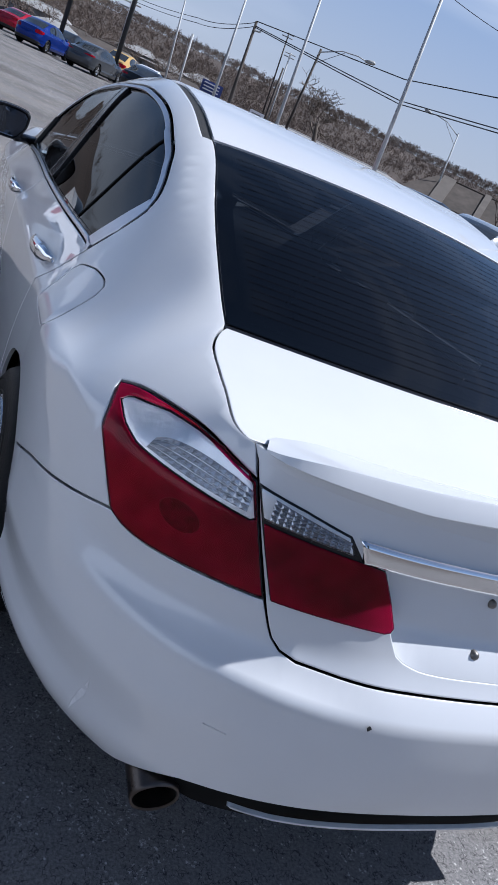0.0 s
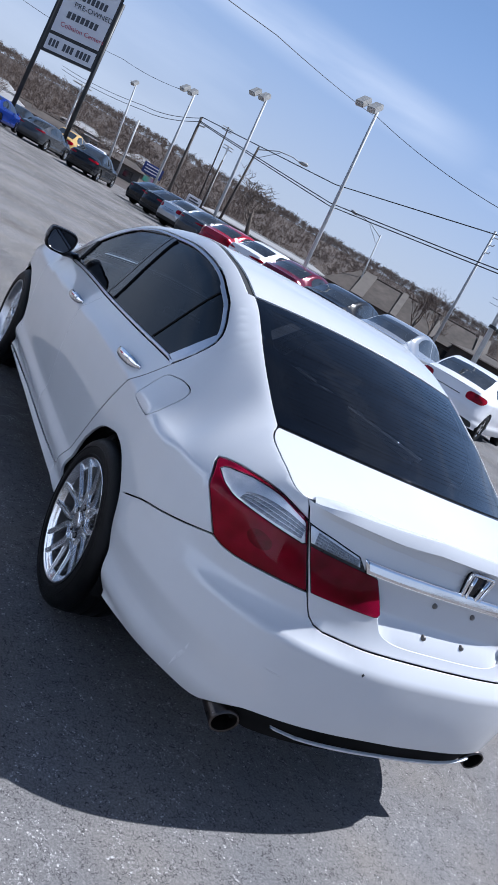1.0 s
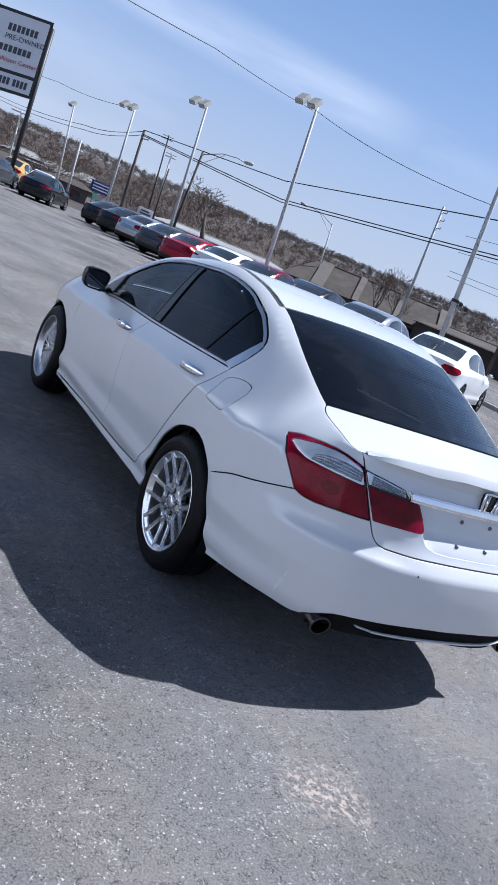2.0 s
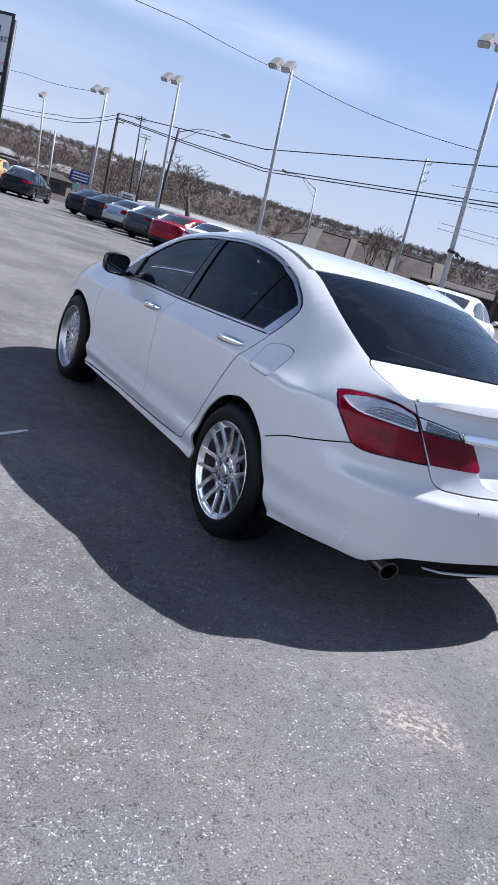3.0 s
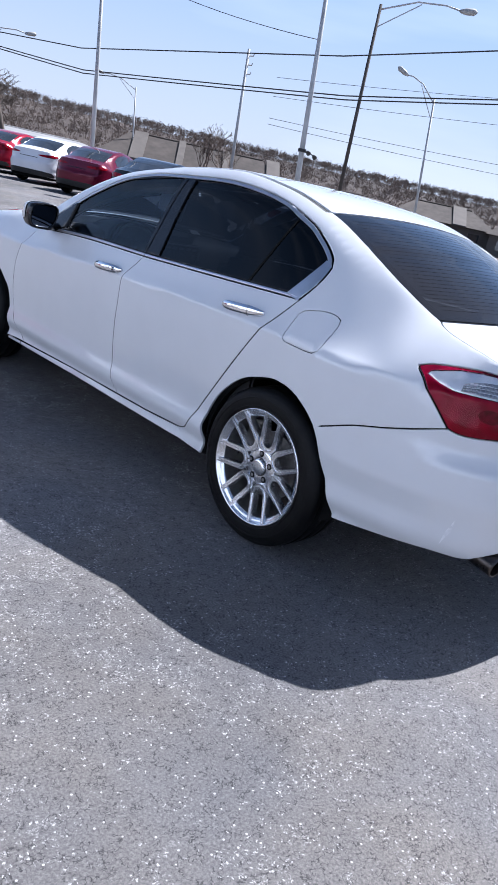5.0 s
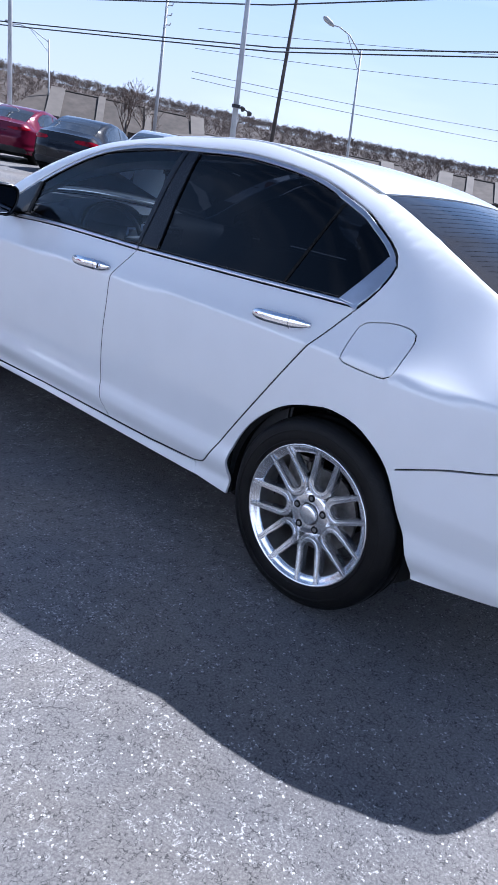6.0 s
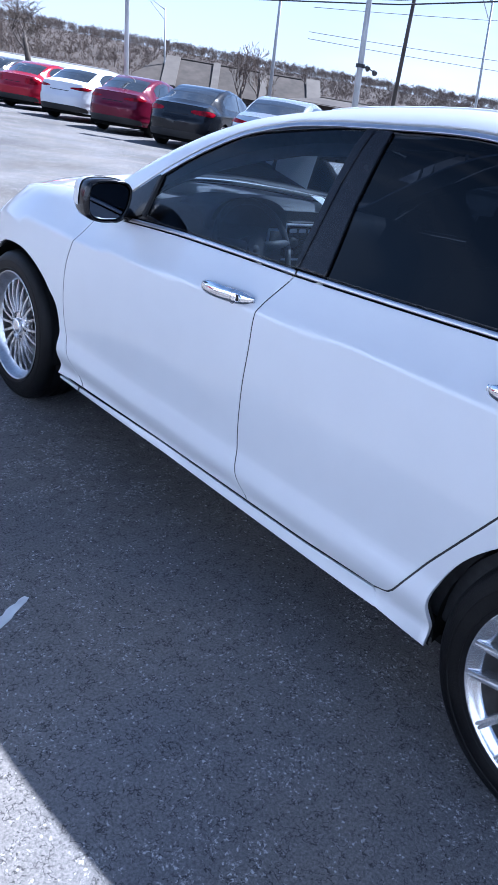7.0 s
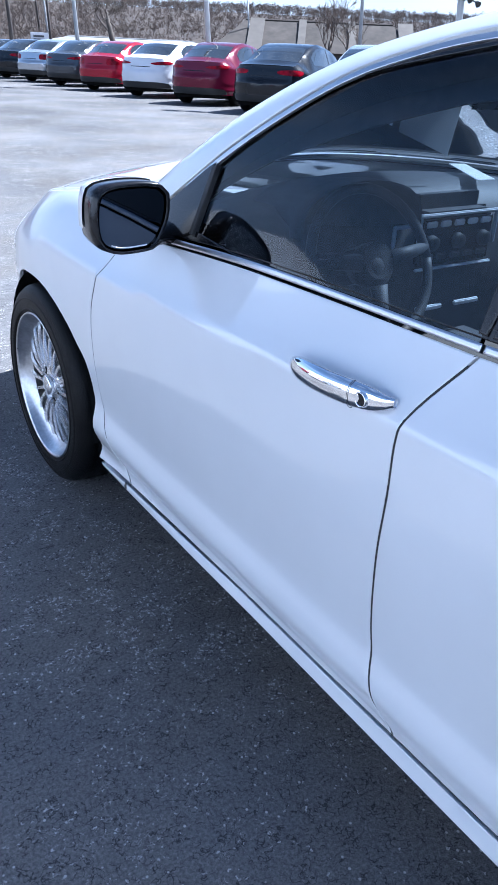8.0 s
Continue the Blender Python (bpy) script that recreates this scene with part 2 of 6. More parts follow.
TYRE = worn(material("tyre_rubber", (0.008, 0.008, 0.009), 0.6, 0.0, 0.0, 0.14), (0.004, 0.004, 0.005), (0.011, 0.0105, 0.010), 14.0, bump=0.2, bump_scale=200.0, rough=(0.38, 0.62), scale2=3.0)
DARK = worn(material("dark_underbody", (0.008, 0.008, 0.008), 0.9, 0.0, 0.0, 0.08), (0.005, 0.005, 0.005), (0.012, 0.012, 0.012), 9.0)
CHROME = worn(material("bright_chrome", (0.86, 0.86, 0.88), 0.06, 1.0), (0.80, 0.80, 0.82), (0.90, 0.90, 0.91), 12.0, rough=(0.04, 0.10))
SATIN = worn(material("satin_metal_trim", (0.58, 0.58, 0.61), 0.34, 1.0), (0.54, 0.54, 0.57), (0.62, 0.62, 0.65), 18.0, rough=(0.30, 0.38))
ALLOY = worn(material("silver_alloy", (0.80, 0.80, 0.81), 0.25, 0.9, 0.3), (0.74, 0.74, 0.75), (0.84, 0.84, 0.85), 16.0, rough=(0.18, 0.30), scale2=4.0, amount2=0.10)
# darker than the alloy: shade behind the spokes is put into the barrel's colour
BARREL = worn(material("shaded_rim_barrel", (0.16, 0.155, 0.15), 0.5, 0.6), (0.10, 0.097, 0.094), (0.20, 0.195, 0.19), 16.0, rough=(0.4, 0.6))
POLISHED = worn(material("polished_rim_lip", (0.55, 0.55, 0.57), 0.3, 0.9), (0.46, 0.46, 0.48), (0.62, 0.62, 0.64), 22.0, rough=(0.24, 0.36), scale2=90.0, amount2=0.15)
STEEL = worn(material("brake_steel", (0.22, 0.21, 0.20), 0.45, 0.8), (0.12, 0.11, 0.10), (0.28, 0.27, 0.26), 30.0)
RED_LENS = worn(material("red_lamp_lens", (0.30, 0.001, 0.010), 0.06, 0.0, 0.0, 0.16), (0.10, 0.0003, 0.004), (0.36, 0.0012, 0.014), 9.0, 2.0, bump=0.02, bump_scale=160.0, distance=0.002)
CLEAR_LENS = worn(material("clear_lamp_lens", (0.8, 0.82, 0.85), 0.16, 0.35, 0.5), (0.74, 0.76, 0.79), (0.92, 0.93, 0.95), 26.0, 3.0, bump=0.35, bump_scale=85.0, distance=0.003)
RIB = worn(material("lamp_rib", (0.5, 0.51, 0.54), 0.2, 0.7), (0.34, 0.35, 0.37), (0.64, 0.65, 0.68), 70.0)
SOOTY = worn(material("sooty_exhaust_steel", (0.07, 0.06, 0.055), 0.3, 0.9), (0.04, 0.036, 0.034), (0.12, 0.10, 0.09), 14.0, rough=(0.2, 0.4))
RED_GLASS = tinted_glass("red_lens_glass", (0.68, 0.011, 0.15), 0.35, 0.02)
REFLECTOR = worn(material("red_lamp_reflector", (0.6, 0.05, 0.09), 0.45, 0.0), (0.30, 0.16, 0.20), (0.80, 0.45, 0.55), 11.0, 2.0)
BOWL = worn(material("dark_lamp_bowl", (0.30, 0.03, 0.05), 0.3), (0.20, 0.10, 0.12), (0.40, 0.22, 0.26), 60.0)
LENS_GLASS = tinted_glass("lamp_cover", (0.93, 0.94, 0.96))
GLASS_REAR = tinted_glass("dark_tinted_glass", (0.020, 0.025, 0.034), 0.6)
GLASS_FRONT = tinted_glass("tinted_front_glass", (0.50, 0.62, 0.76), 0.75)
GLASS_SCREEN = tinted_glass("windscreen_glass", (0.90, 0.93, 0.94))
GLASS_BACK = tinted_glass("tinted_rear_screen", (0.06, 0.068, 0.08))
FABRIC = worn(material("black_seat_fabric", (0.025, 0.025, 0.027), 0.85), (0.016, 0.016, 0.018), (0.036, 0.035, 0.036), 25.0, bump=0.3, bump_scale=260.0)
SCUFF = worn(material("scuffed_paint", (0.66, 0.66, 0.67), 0.5), (0.58, 0.58, 0.59), (0.72, 0.72, 0.73), 60.0)
ACCENT = worn(material("silver_plastic", (0.62, 0.63, 0.65), 0.3, 0.3), (0.58, 0.59, 0.61), (0.66, 0.67, 0.69), 30.0)
DASH = worn(material("dark_dash_plastic", (0.03, 0.031, 0.033), 0.6, 0.0, 0.0, 0.25), (0.022, 0.022, 0.024), (0.038, 0.038, 0.04), 40.0, bump=0.2, bump_scale=300.0, distance=0.002)
LINER = worn(material("grey_headliner", (0.30, 0.29, 0.28), 0.9), (0.26, 0.25, 0.24), (0.33, 0.32, 0.31), 15.0)
PAPER = worn(material("white_paper", (0.75, 0.75, 0.74), 0.7), (0.70, 0.70, 0.69), (0.78, 0.78, 0.77), 6.0)

nt = PAPER.node_tree
glow, blend = nt.nodes.new("ShaderNodeBsdfTranslucent"), nt.nodes.new("ShaderNodeMixShader")
glow.inputs["Color"].default_value = (0.75, 0.76, 0.76, 1)
blend.inputs[0].default_value = 0.55
nt.links.new(nt.nodes["Principled BSDF"].outputs[0], blend.inputs[1])
nt.links.new(glow.outputs[0], blend.inputs[2])
nt.links.new(blend.outputs[0], nt.nodes["Material Output"].inputs["Surface"])

# ---- the sedan's skin: half width, rear and front outline, and the roof rail ----
def curve(points):
    """A smooth function through (x, y) pairs (monotone cubic, flat past the ends)."""
    xs = [p[0] for p in points]
    ys = [p[1] for p in points]
    k = len(xs)
    d = [(ys[i + 1] - ys[i]) / (xs[i + 1] - xs[i]) for i in range(k - 1)]
    m = [d[0]] + [0.0 if d[i - 1] * d[i] <= 0 else 2 * d[i - 1] * d[i] / (d[i - 1] + d[i]) for i in range(1, k - 1)] + [d[-1]]

    def value(x):
        if x <= xs[0]:
            return ys[0]
        if x >= xs[-1]:
            return ys[-1]
        i = 0
        while x > xs[i + 1]:
            i += 1
        h = xs[i + 1] - xs[i]
        t = (x - xs[i]) / h
        a, b = ys[i], ys[i + 1]
        return (a * (1 + 2 * t) * (1 - t) ** 2 + m[i] * h * t * (1 - t) ** 2 + b * t * t * (3 - 2 * t) - m[i + 1] * h * t * t * (1 - t))
    return value


HALF = curve([(0.15, 0.80), (0.20, 0.85), (0.245, 0.879), (0.258, 0.883), (0.286, 0.872), (0.300, 0.870), (0.325, 0.880), (0.350, 0.890), (0.368, 0.8935), (0.385, 0.892), (0.425, 0.8815), (0.440, 0.8790), (0.455, 0.8795), (0.50, 0.884), (0.58, 0.893), (0.70, 0.904), (0.80, 0.908), (0.93, 0.906)])
REAR = curve([(0.16, -0.93), (0.22, -0.99), (0.34, -1.055), (0.48, -1.086), (0.58, -1.092), (0.645, -1.091), (0.662, -1.084), (0.71, -1.046), (0.76, -1.022), (0.82, -1.008), (0.92, -0.985), (1.00, -0.965), (1.1, -0.95)])
NOSE = curve([(0.16, 3.60), (0.30, 3.70), (0.50, 3.75), (0.62, 3.74), (0.74, 3.66), (0.85, 3.50), (1.0, 3.3)])
RAIL_Z = curve([(-1.60, 1.012), (-1.10, 1.012), (-0.93, 1.014), (-0.734, 1.040), (-0.60, 1.066), (-0.484, 1.098), (-0.30, 1.170), (-0.10, 1.260), (0.187, 1.378), (0.45, 1.446), (0.75, 1.477), (1.05, 1.457), (1.30, 1.423), (1.54, 1.373), (1.70, 1.319), (1.86, 1.247), (2.04, 1.152), (2.30, 1.02), (2.60, 0.985), (3.00, 0.94), (3.35, 0.86), (3.7, 0.78)])
RAIL_IN = curve([(-1.60, 0.0), (-1.05, 0.0), (-0.93, 0.03), (-0.75, 0.131), (-0.60, 0.190), (-0.484, 0.253), (-0.10, 0.298), (0.187, 0.346), (0.60, 0.353), (1.25, 0.343), (1.60, 0.298), (2.00, 0.225), (2.30, 0.19), (2.60, 0.13), (3.0, 0.10), (3.4, 0.06), (3.7, 0.05)])
CROWN = curve([(-1.00, 0.012), (-0.75, 0.018), (-0.484, 0.030), (0.187, 0.030), (0.75, 0.012), (1.25, 0.015), (2.25, 0.04), (2.7, 0.05), (3.7, 0.05)])
CREASE = curve([(-1.2, 0.88), (-0.55, 0.883), (-0.3, 0.880), (0.45, 0.892), (1.14, 0.874), (1.80, 0.856), (2.20, 0.835), (2.60, 0.825), (3.00, 0.80), (3.35, 0.70), (3.7, 0.62)])
BOW = curve([(-1.00, 0.10), (-0.80, 0.12), (-0.484, 0.16), (0.187, 0.05), (0.60, 0.0), (1.0, -0.03), (1.35, -0.10), (2.25, -0.28), (2.6, -0.25), (3.6, -0.18)])
TAIL_Y, NOSE_Y, TAIL_N, NOSE_N = -0.05, 2.55, 3.0, 2.4


def arc_table(w, length, n):
    steps, total, rows, last = 400, 0.0, [(0.0, 0.0)], (w, 0.0)
    for i in range(1, steps + 1):
        a = math.pi / 2 * i / steps
        p = (w * max(math.cos(a), 0.0) ** (2 / n), length * math.sin(a) ** (2 / n))
        total += math.dist(p, last)
        rows.append((total, a))
        last = p
    return np.array(rows)


TAIL_ARC, NOSE_ARC = arc_table(0.90, 0.965, TAIL_N), arc_table(0.90, 1.17, NOSE_N)
TAIL_END, NOSE_END = TAIL_Y - TAIL_ARC[-1, 0], NOSE_Y + NOSE_ARC[-1, 0]


def ease(t):
    t = min(1.0, max(0.0, t))
    return t * t * (3 - 2 * t)


def skin(u, z):
    """Left side of the body at the girth coordinate u (y along the side, then round the corners) and height z."""
    low = CREASE(u)
    t = max(0.0, (z - low) / (RAIL_Z(u) - low))
    t = t * t / (t + 0.026) if t > 0 else 0.0
    k = min(1.0, max(0.0, (u + 0.3) / 0.6))
    k = k * k * (3 - 2 * k) * min(1.0, max(0.0, (2.95 - u) / 0.95))
    hard = 0.64 * t + 0.09 * (1 - math.exp(-t / 0.09)) + 0.27 * t ** 14
    shelf = ease((0.05 - u) / 0.45) * (1 - ease((-0.28 - u) / 0.27))
    soft = 0.62 * t + 0.38 * t * t
    soft += shelf * (0.84 * t + 0.16 * (1 - math.exp(-t / 0.11)) - soft)
    inward = RAIL_IN(u) * (k * hard + (1 - k) * soft) if t > 0 else 0.0
    if TAIL_Y <= u <= NOSE_Y:
        base = HALF(min(z, low)) - 0.010 * ((u - 1.4) / 1.3) ** 2
        return (-(base - inward), u, z)
    w = HALF(min(z, low)) - (0.0124 if u < TAIL_Y else 0.0078)
    if u < TAIL_Y:
        a = float(np.interp(TAIL_Y - u, TAIL_ARC[:, 0], TAIL_ARC[:, 1]))
        length, n, sign, y0 = TAIL_Y - REAR(z), TAIL_N, -1, TAIL_Y
    else:
        a = float(np.interp(u - NOSE_Y, NOSE_ARC[:, 0], NOSE_ARC[:, 1]))
        length, n, sign, y0 = NOSE(z) - NOSE_Y, NOSE_N, 1, NOSE_Y
    c, s = max(math.cos(a), 0.0) ** (2 / n), math.sin(a) ** (2 / n)
    if u < TAIL_Y:
        # scooped shelf below the rear lamps
        d = 0.014 * ease((z - 0.645) / 0.035) * (1 - ease((z - 0.70) / 0.08)) * ease((-0.62 - u) / 0.2) * (1 - ease((-1.15 - u) / 0.2))
        # crease along the bumper's side, tucked in below it
        g = ease((-0.22 - u) / 0.12) * (1 - ease((-0.85 - u) / 0.3))
        ridge = 0.014 * max(0.0, 1 - (z - 0.53) / 0.11) if z > 0.53 else max(-0.016, 0.014 - 0.13 * (0.53 - z))
        w, length = w - d + g * ridge, length - d + 0.5 * g * ridge
    return (-(w * c - inward * min(1.0, c * 1.1)), y0 + sign * length * s, z)


def top(xh, v):
    """Upper skin between the rails: xh from -1 (left rail) to 1, v the rail's girth coordinate."""
    r = skin(v, RAIL_Z(v))
    k = 1 - xh * xh
    return (-xh * r[0], r[1] - BOW(v) * k, r[2] + CROWN(v) * k)

# ---- the white sedan ----
def wrap(u, z):
    """The skin carried on past the middle of the tail to the other side."""
    if u >= TAIL_END:
        return skin(u, z)
    p = skin(2 * TAIL_END - u, z)
    return (-p[0], p[1], p[2])


def whole(half):
    """A loop symmetric about the tail's middle, from its half."""
    return list(half) + [(2 * TAIL_END - u, z) for u, z in reversed(half)]


PILLAR_DROP = curve([(-0.95, 0.012), (-0.85, 0.026), (-0.60, 0.034), (-0.45, 0.038), (0.00, 0.038), (0.12, 0.026), (0.20, 0.012)])


LID_EDGE = curve([(-0.925, 0.990), (-0.80, 0.986), (-0.65, 0.984), (-0.56, 0.986), (-0.525, 0.980), (-0.508, 0.968)])


def quarter_skin(u, z):
    """The side carried on in a rounded edge over the rail to the rear window and the boot lid."""
    d = PILLAR_DROP(u)
    a = (z - RAIL_Z(u) + d) / (2 * d)
    if a <= 0 or u > 0.195:
        return skin(u, z)
    p, q = np.array(skin(u, RAIL_Z(u) - d)), np.array(skin(u, RAIL_Z(u)))
    r = np.array(top(-(0.9725 if u > -0.504 else LID_EDGE(u) + 0.0045), u))
    return tuple(p * (1 - a) ** 2 + q * 2 * a * (1 - a) + r * a * a)


def rail(a, b, drop=0.0, step=0.03):
    k = max(2, int(abs(b - a) / step))
    return [(a + (b - a) * i / k, RAIL_Z(a + (b - a) * i / k) - drop) for i in range(k + 1)]


sedan = thing("sedan", (0, 1.3, 0), "white four-door sedan with tinted windows parked on dark asphalt", "car")

BELT = [(2.14, 0.950), (1.907, 0.966), (1.72, 0.978), (1.516, 0.986), (1.074, 0.995), (0.506, 1.016), (0.040, 1.034)]
FRAME = [(0.040, 1.034), (0.014, 1.080), (-0.004, 1.130), (-0.008, 1.176), (0.010, 1.208), (0.050, 1.242), (0.112, 1.281), (0.205, 1.330), (0.420, 1.396), (0.710, 1.424), (1.005, 1.410), (1.296, 1.386), (1.448, 1.355), (1.559, 1.319), (1.685, 1.258), (1.836, 1.170), (1.998, 1.060), (2.14, 0.960)]
DOOR_SPLIT = [(1.074, 0.995), (1.134, 0.888), (1.140, 0.764), (1.153, 0.616), (1.154, 0.465), (1.128, 0.373), (1.080, 0.294)]
DOOR_REAR = [(0.040, 1.034), (0.142, 0.881), (0.265, 0.695), (0.370, 0.541), (0.431, 0.449), (0.488, 0.346), (0.520, 0.320), (0.556, 0.309)]
DOOR_FRONT = [(2.113, 0.274), (2.200, 0.335), (2.275, 0.440), (2.292, 0.560), (2.266, 0.716), (2.215, 0.825), (2.18, 0.90), (2.14, 0.950)]
ARCH_REAR = [(0.360, 0.225), (0.368, 0.300), (0.382, 0.405), (0.316, 0.540), (0.187, 0.657), (0.050, 0.707), (-0.03, 0.714), (-0.125, 0.690), (-0.222, 0.608), (-0.291, 0.478), (-0.336, 0.404), (-0.390, 0.285)]
ARCH_FRONT = [(2.325, 0.225), (2.325, 0.300), (2.350, 0.520), (2.415, 0.590), (2.500, 0.650), (2.633, 0.700), (2.780, 0.706), (2.920, 0.680), (3.040, 0.600), (3.120, 0.490), (3.160, 0.380), (3.180, 0.260)]
BUMPER_SEAM = [(-0.239, 0.613), (-0.388, 0.674), (-0.523, 0.711), (-0.640, 0.744), (-0.749, 0.776)]
LAMP_LOW = [(-0.749, 0.776), (-0.780, 0.767), (-0.834, 0.765), (-0.949, 0.776), (-1.074, 0.785)]
LAMP_TOP = [(-0.992, 0.963), (-0.900, 0.981), (-0.815, 0.985), (-0.708, 0.977), (-0.630, 0.966), (-0.588, 0.952)]
LAMP_OUT = [(-0.588, 0.952), (-0.594, 0.943), (-0.631, 0.915), (-0.690, 0.850), (-0.749, 0.776)]
TRUNK_SIDE = [(-0.949, 1.016), (-0.974, 0.993), (-0.992, 0.963), (-1.034, 0.872), (-1.076, 0.784), (-1.093, 0.744), (-1.103, 0.724), (-1.122, 0.709), (-1.155, 0.7015)]
TRUNK_LOW = [(-1.155, 0.7015), (-1.260, 0.702), (-1.390, 0.704), (TAIL_END, 0.704)]
BUMPER_LOW = [(-0.388, 0.284), (-0.580, 0.304), (-0.760, 0.318), (-0.895, 0.314), (-0.950, 0.336), (-1.030, 0.376), (-1.080, 0.391), (-1.228, 0.405), (-1.440, 0.414), (TAIL_END, 0.412)]
ARCH_R, ARCH_F = spl(*ARCH_REAR), spl(*ARCH_FRONT)
FUEL = [(0.008, 0.905), (0.004, 0.965), (-0.012, 0.999), (-0.094, 1.020), (-0.163, 1.016), (-0.187, 0.992), (-0.183, 0.930), (-0.180, 0.888), (-0.160, 0.874), (-0.091, 0.873), (-0.010, 0.878), (0.005, 0.886)]


def lens(loop):
    return spl(*loop, closed=True, step=0.015)


def body_side(flip):
    """All of the outer panels of one side."""
    def sheet(name, loop, mat=PAINT, parent=sedan, label="", **k):
        return panel(name, loop, skin, -1, mat, parent, label, flip=flip, **k)

    # under-skin behind the seams
    sheet("inner_body", [(2.30, 0.24), (2.30, 0.93), (0.10, 0.985), (-0.50, 1.02), (-0.9, 0.97), (-0.96, 0.93), (-0.96, 0.46), (-0.42, 0.36)] + [(u - 0.012 * (u < 0), z + 0.012) for u, z in ARCH_R[::-1]] + [(0.37, 0.24)], DARK, lift=-0.016, thick=0.002, step=0.05)
    # quarter with roof rail and pillars
    split = [p for p in ARCH_R if p[0] > -0.239 or p[1] > 0.613]
    side = spl(*FRAME)[::-1] + spl(*DOOR_REAR)[1:] + [(0.545, 0.285), (0.540, 0.2615), (0.362, 0.2485)] + [p for p in split if p[1] > 0.255] + spl(*BUMPER_SEAM)[1:] + spl(*LAMP_OUT[::-1])[1:] + spl(*LAMP_TOP[::-1])[1:] + [(-0.974, 0.993)] + [(v, RAIL_Z(v) + PILLAR_DROP(v)) for v in np.linspace(-0.949, 0.185, 48)] + rail(0.20, 2.30, 0.002) + [(2.22, 0.985)]
    quarter = panel("rear_quarter", side, quarter_skin, -1, PAINT, sedan, step=0.022, gap=0.0032, holes=[lens(FUEL)], hole_depth=0.012, flip=flip)
    sheet("fuel_door", lens(FUEL), parent=quarter, gap=0.0002, step=0.025)
    # doors
    front = spl(*BELT[:5]) + spl(*DOOR_SPLIT)[1:] + [(1.55, 0.288)] + spl(*DOOR_FRONT)
    front_door = sheet("front_door", front, step=0.017)
    rear = spl(*BELT[4:]) + spl(*DOOR_REAR)[1:] + [(0.82, 0.297)] + spl(*DOOR_SPLIT)[::-1][:-1]
    rear_door = sheet("rear_door", rear, step=0.017)
    # front wing
    wing = [(2.14, 0.970)] + spl(*DOOR_FRONT)[::-1][1:] + [(2.20, 0.272), (2.325, 0.262)] + [p for p in ARCH_F if p[1] > 0.265 and p[0] < 3.10] + [(3.115, 0.52), (3.22, 0.66), (3.10, 0.74), (3.06, 0.80), (3.10, 0.865)] + rail(3.12, 2.30, 0.002)
    sheet("front_wing", wing, step=0.03)
    # sill
    sill = sheet("side_sill", [(0.531, 0.263), (0.536, 0.285), (0.553, 0.3035), (0.60, 0.3015), (0.82, 0.2925), (1.092, 0.289), (1.55, 0.285), (2.130, 0.268), (2.30, 0.258), (2.30, 0.246), (1.5, 0.262), (0.6, 0.262)], gap=0.0002, lift=0.001, thick=0.06, step=0.03)
    sheet("sill_joint", [(2.128, 0.27), (2.140, 0.27), (2.140, 0.25), (2.128, 0.25)], RUBBER, parent=sill, lift=0.0018, thick=0.002, gap=0, edge=0.001)
    # black strips just under the skin put the shut lines' shade into colour
    def gap_strip(line, parent):
        left, right = [], []
        for i, p in enumerate(line):
            a, b = np.array(line[max(i - 1, 0)]), np.array(line[min(i + 1, len(line) - 1)])
            d = (b - a) / np.linalg.norm(b - a)
            n = np.array([-d[1], d[0]]) * 0.0033
            left.append(tuple(np.array(p) + n))
            right.append(tuple(np.array(p) - n))
        sheet("door_seal", left + right[::-1], RUBBER, parent, lift=-0.0018, thick=0.002, gap=0.0, edge=0.0004, step=0.03)
    gap_strip(spl(*DOOR_SPLIT)[1:], front_door)
    gap_strip([p for p in spl(*DOOR_REAR) if p[1] < 1.02], rear_door)
    gap_strip([p for p in spl(*DOOR_FRONT) if p[1] < 0.93], front_door)
    # windows: glass set back a little, rubber rim, metal surround
    top_line = spl(*FRAME)
    belt_hi = [(u, z + 0.017) for u, z in spl(*BELT)]
    rear_up = spl((1.020, 1.399), (0.974, 1.400), (0.833, 1.405), (0.695, 1.407), (0.562, 1.398), (0.406, 1.376), (0.299, 1.348), (0.194, 1.311), (0.100, 1.257), (0.048, 1.222), (0.031, 1.205), (0.040, 1.178), (0.075, 1.115), (0.116, 1.049))
    rear_glass = rear_up + [(0.517, 1.034), (0.969, 1.016)] + [(0.985, 1.20), (0.982, 1.30), (0.976, 1.392)]
    front_up = spl((1.070, 1.390), (1.18, 1.378), (1.270, 1.364), (1.435, 1.336), (1.52, 1.315), (1.601, 1.286), (1.746, 1.204), (1.855, 1.132))
    front_glass = front_up + [(1.855, 1.06), (1.853, 1.012), (1.70, 1.000), (1.516, 1.005), (1.090, 1.012), (1.095, 1.10), (1.090, 1.22), (1.078, 1.34)]
    sheet("front_side_window", front_glass, GLASS_FRONT, front_door, "tinted driver's side glass", lift=-0.008, thick=0.003, gap=-0.006, edge=0.001, step=0.04)
    sheet("rear_side_window", rear_glass, GLASS_REAR, rear_door, "dark tinted glass", lift=-0.008, thick=0.003, gap=-0.006, edge=0.001, step=0.04)
    frame_loop = top_line + [(2.10, 0.985)] + [(u, z) for u, z in belt_hi if u < 2.10]
    sheet("window_frame", frame_loop, BLACK_TRIM, rear_door, "gloss black window frame and pillar", lift=-0.003, thick=0.010, gap=0.003, edge=0.002, holes=[rear_glass, front_glass], hole_depth=0.012, step=0.03)
    upper = [p for p in top_line if p[1] > 1.05 and p[0] < 1.98]
    lower = []
    k = len(upper)
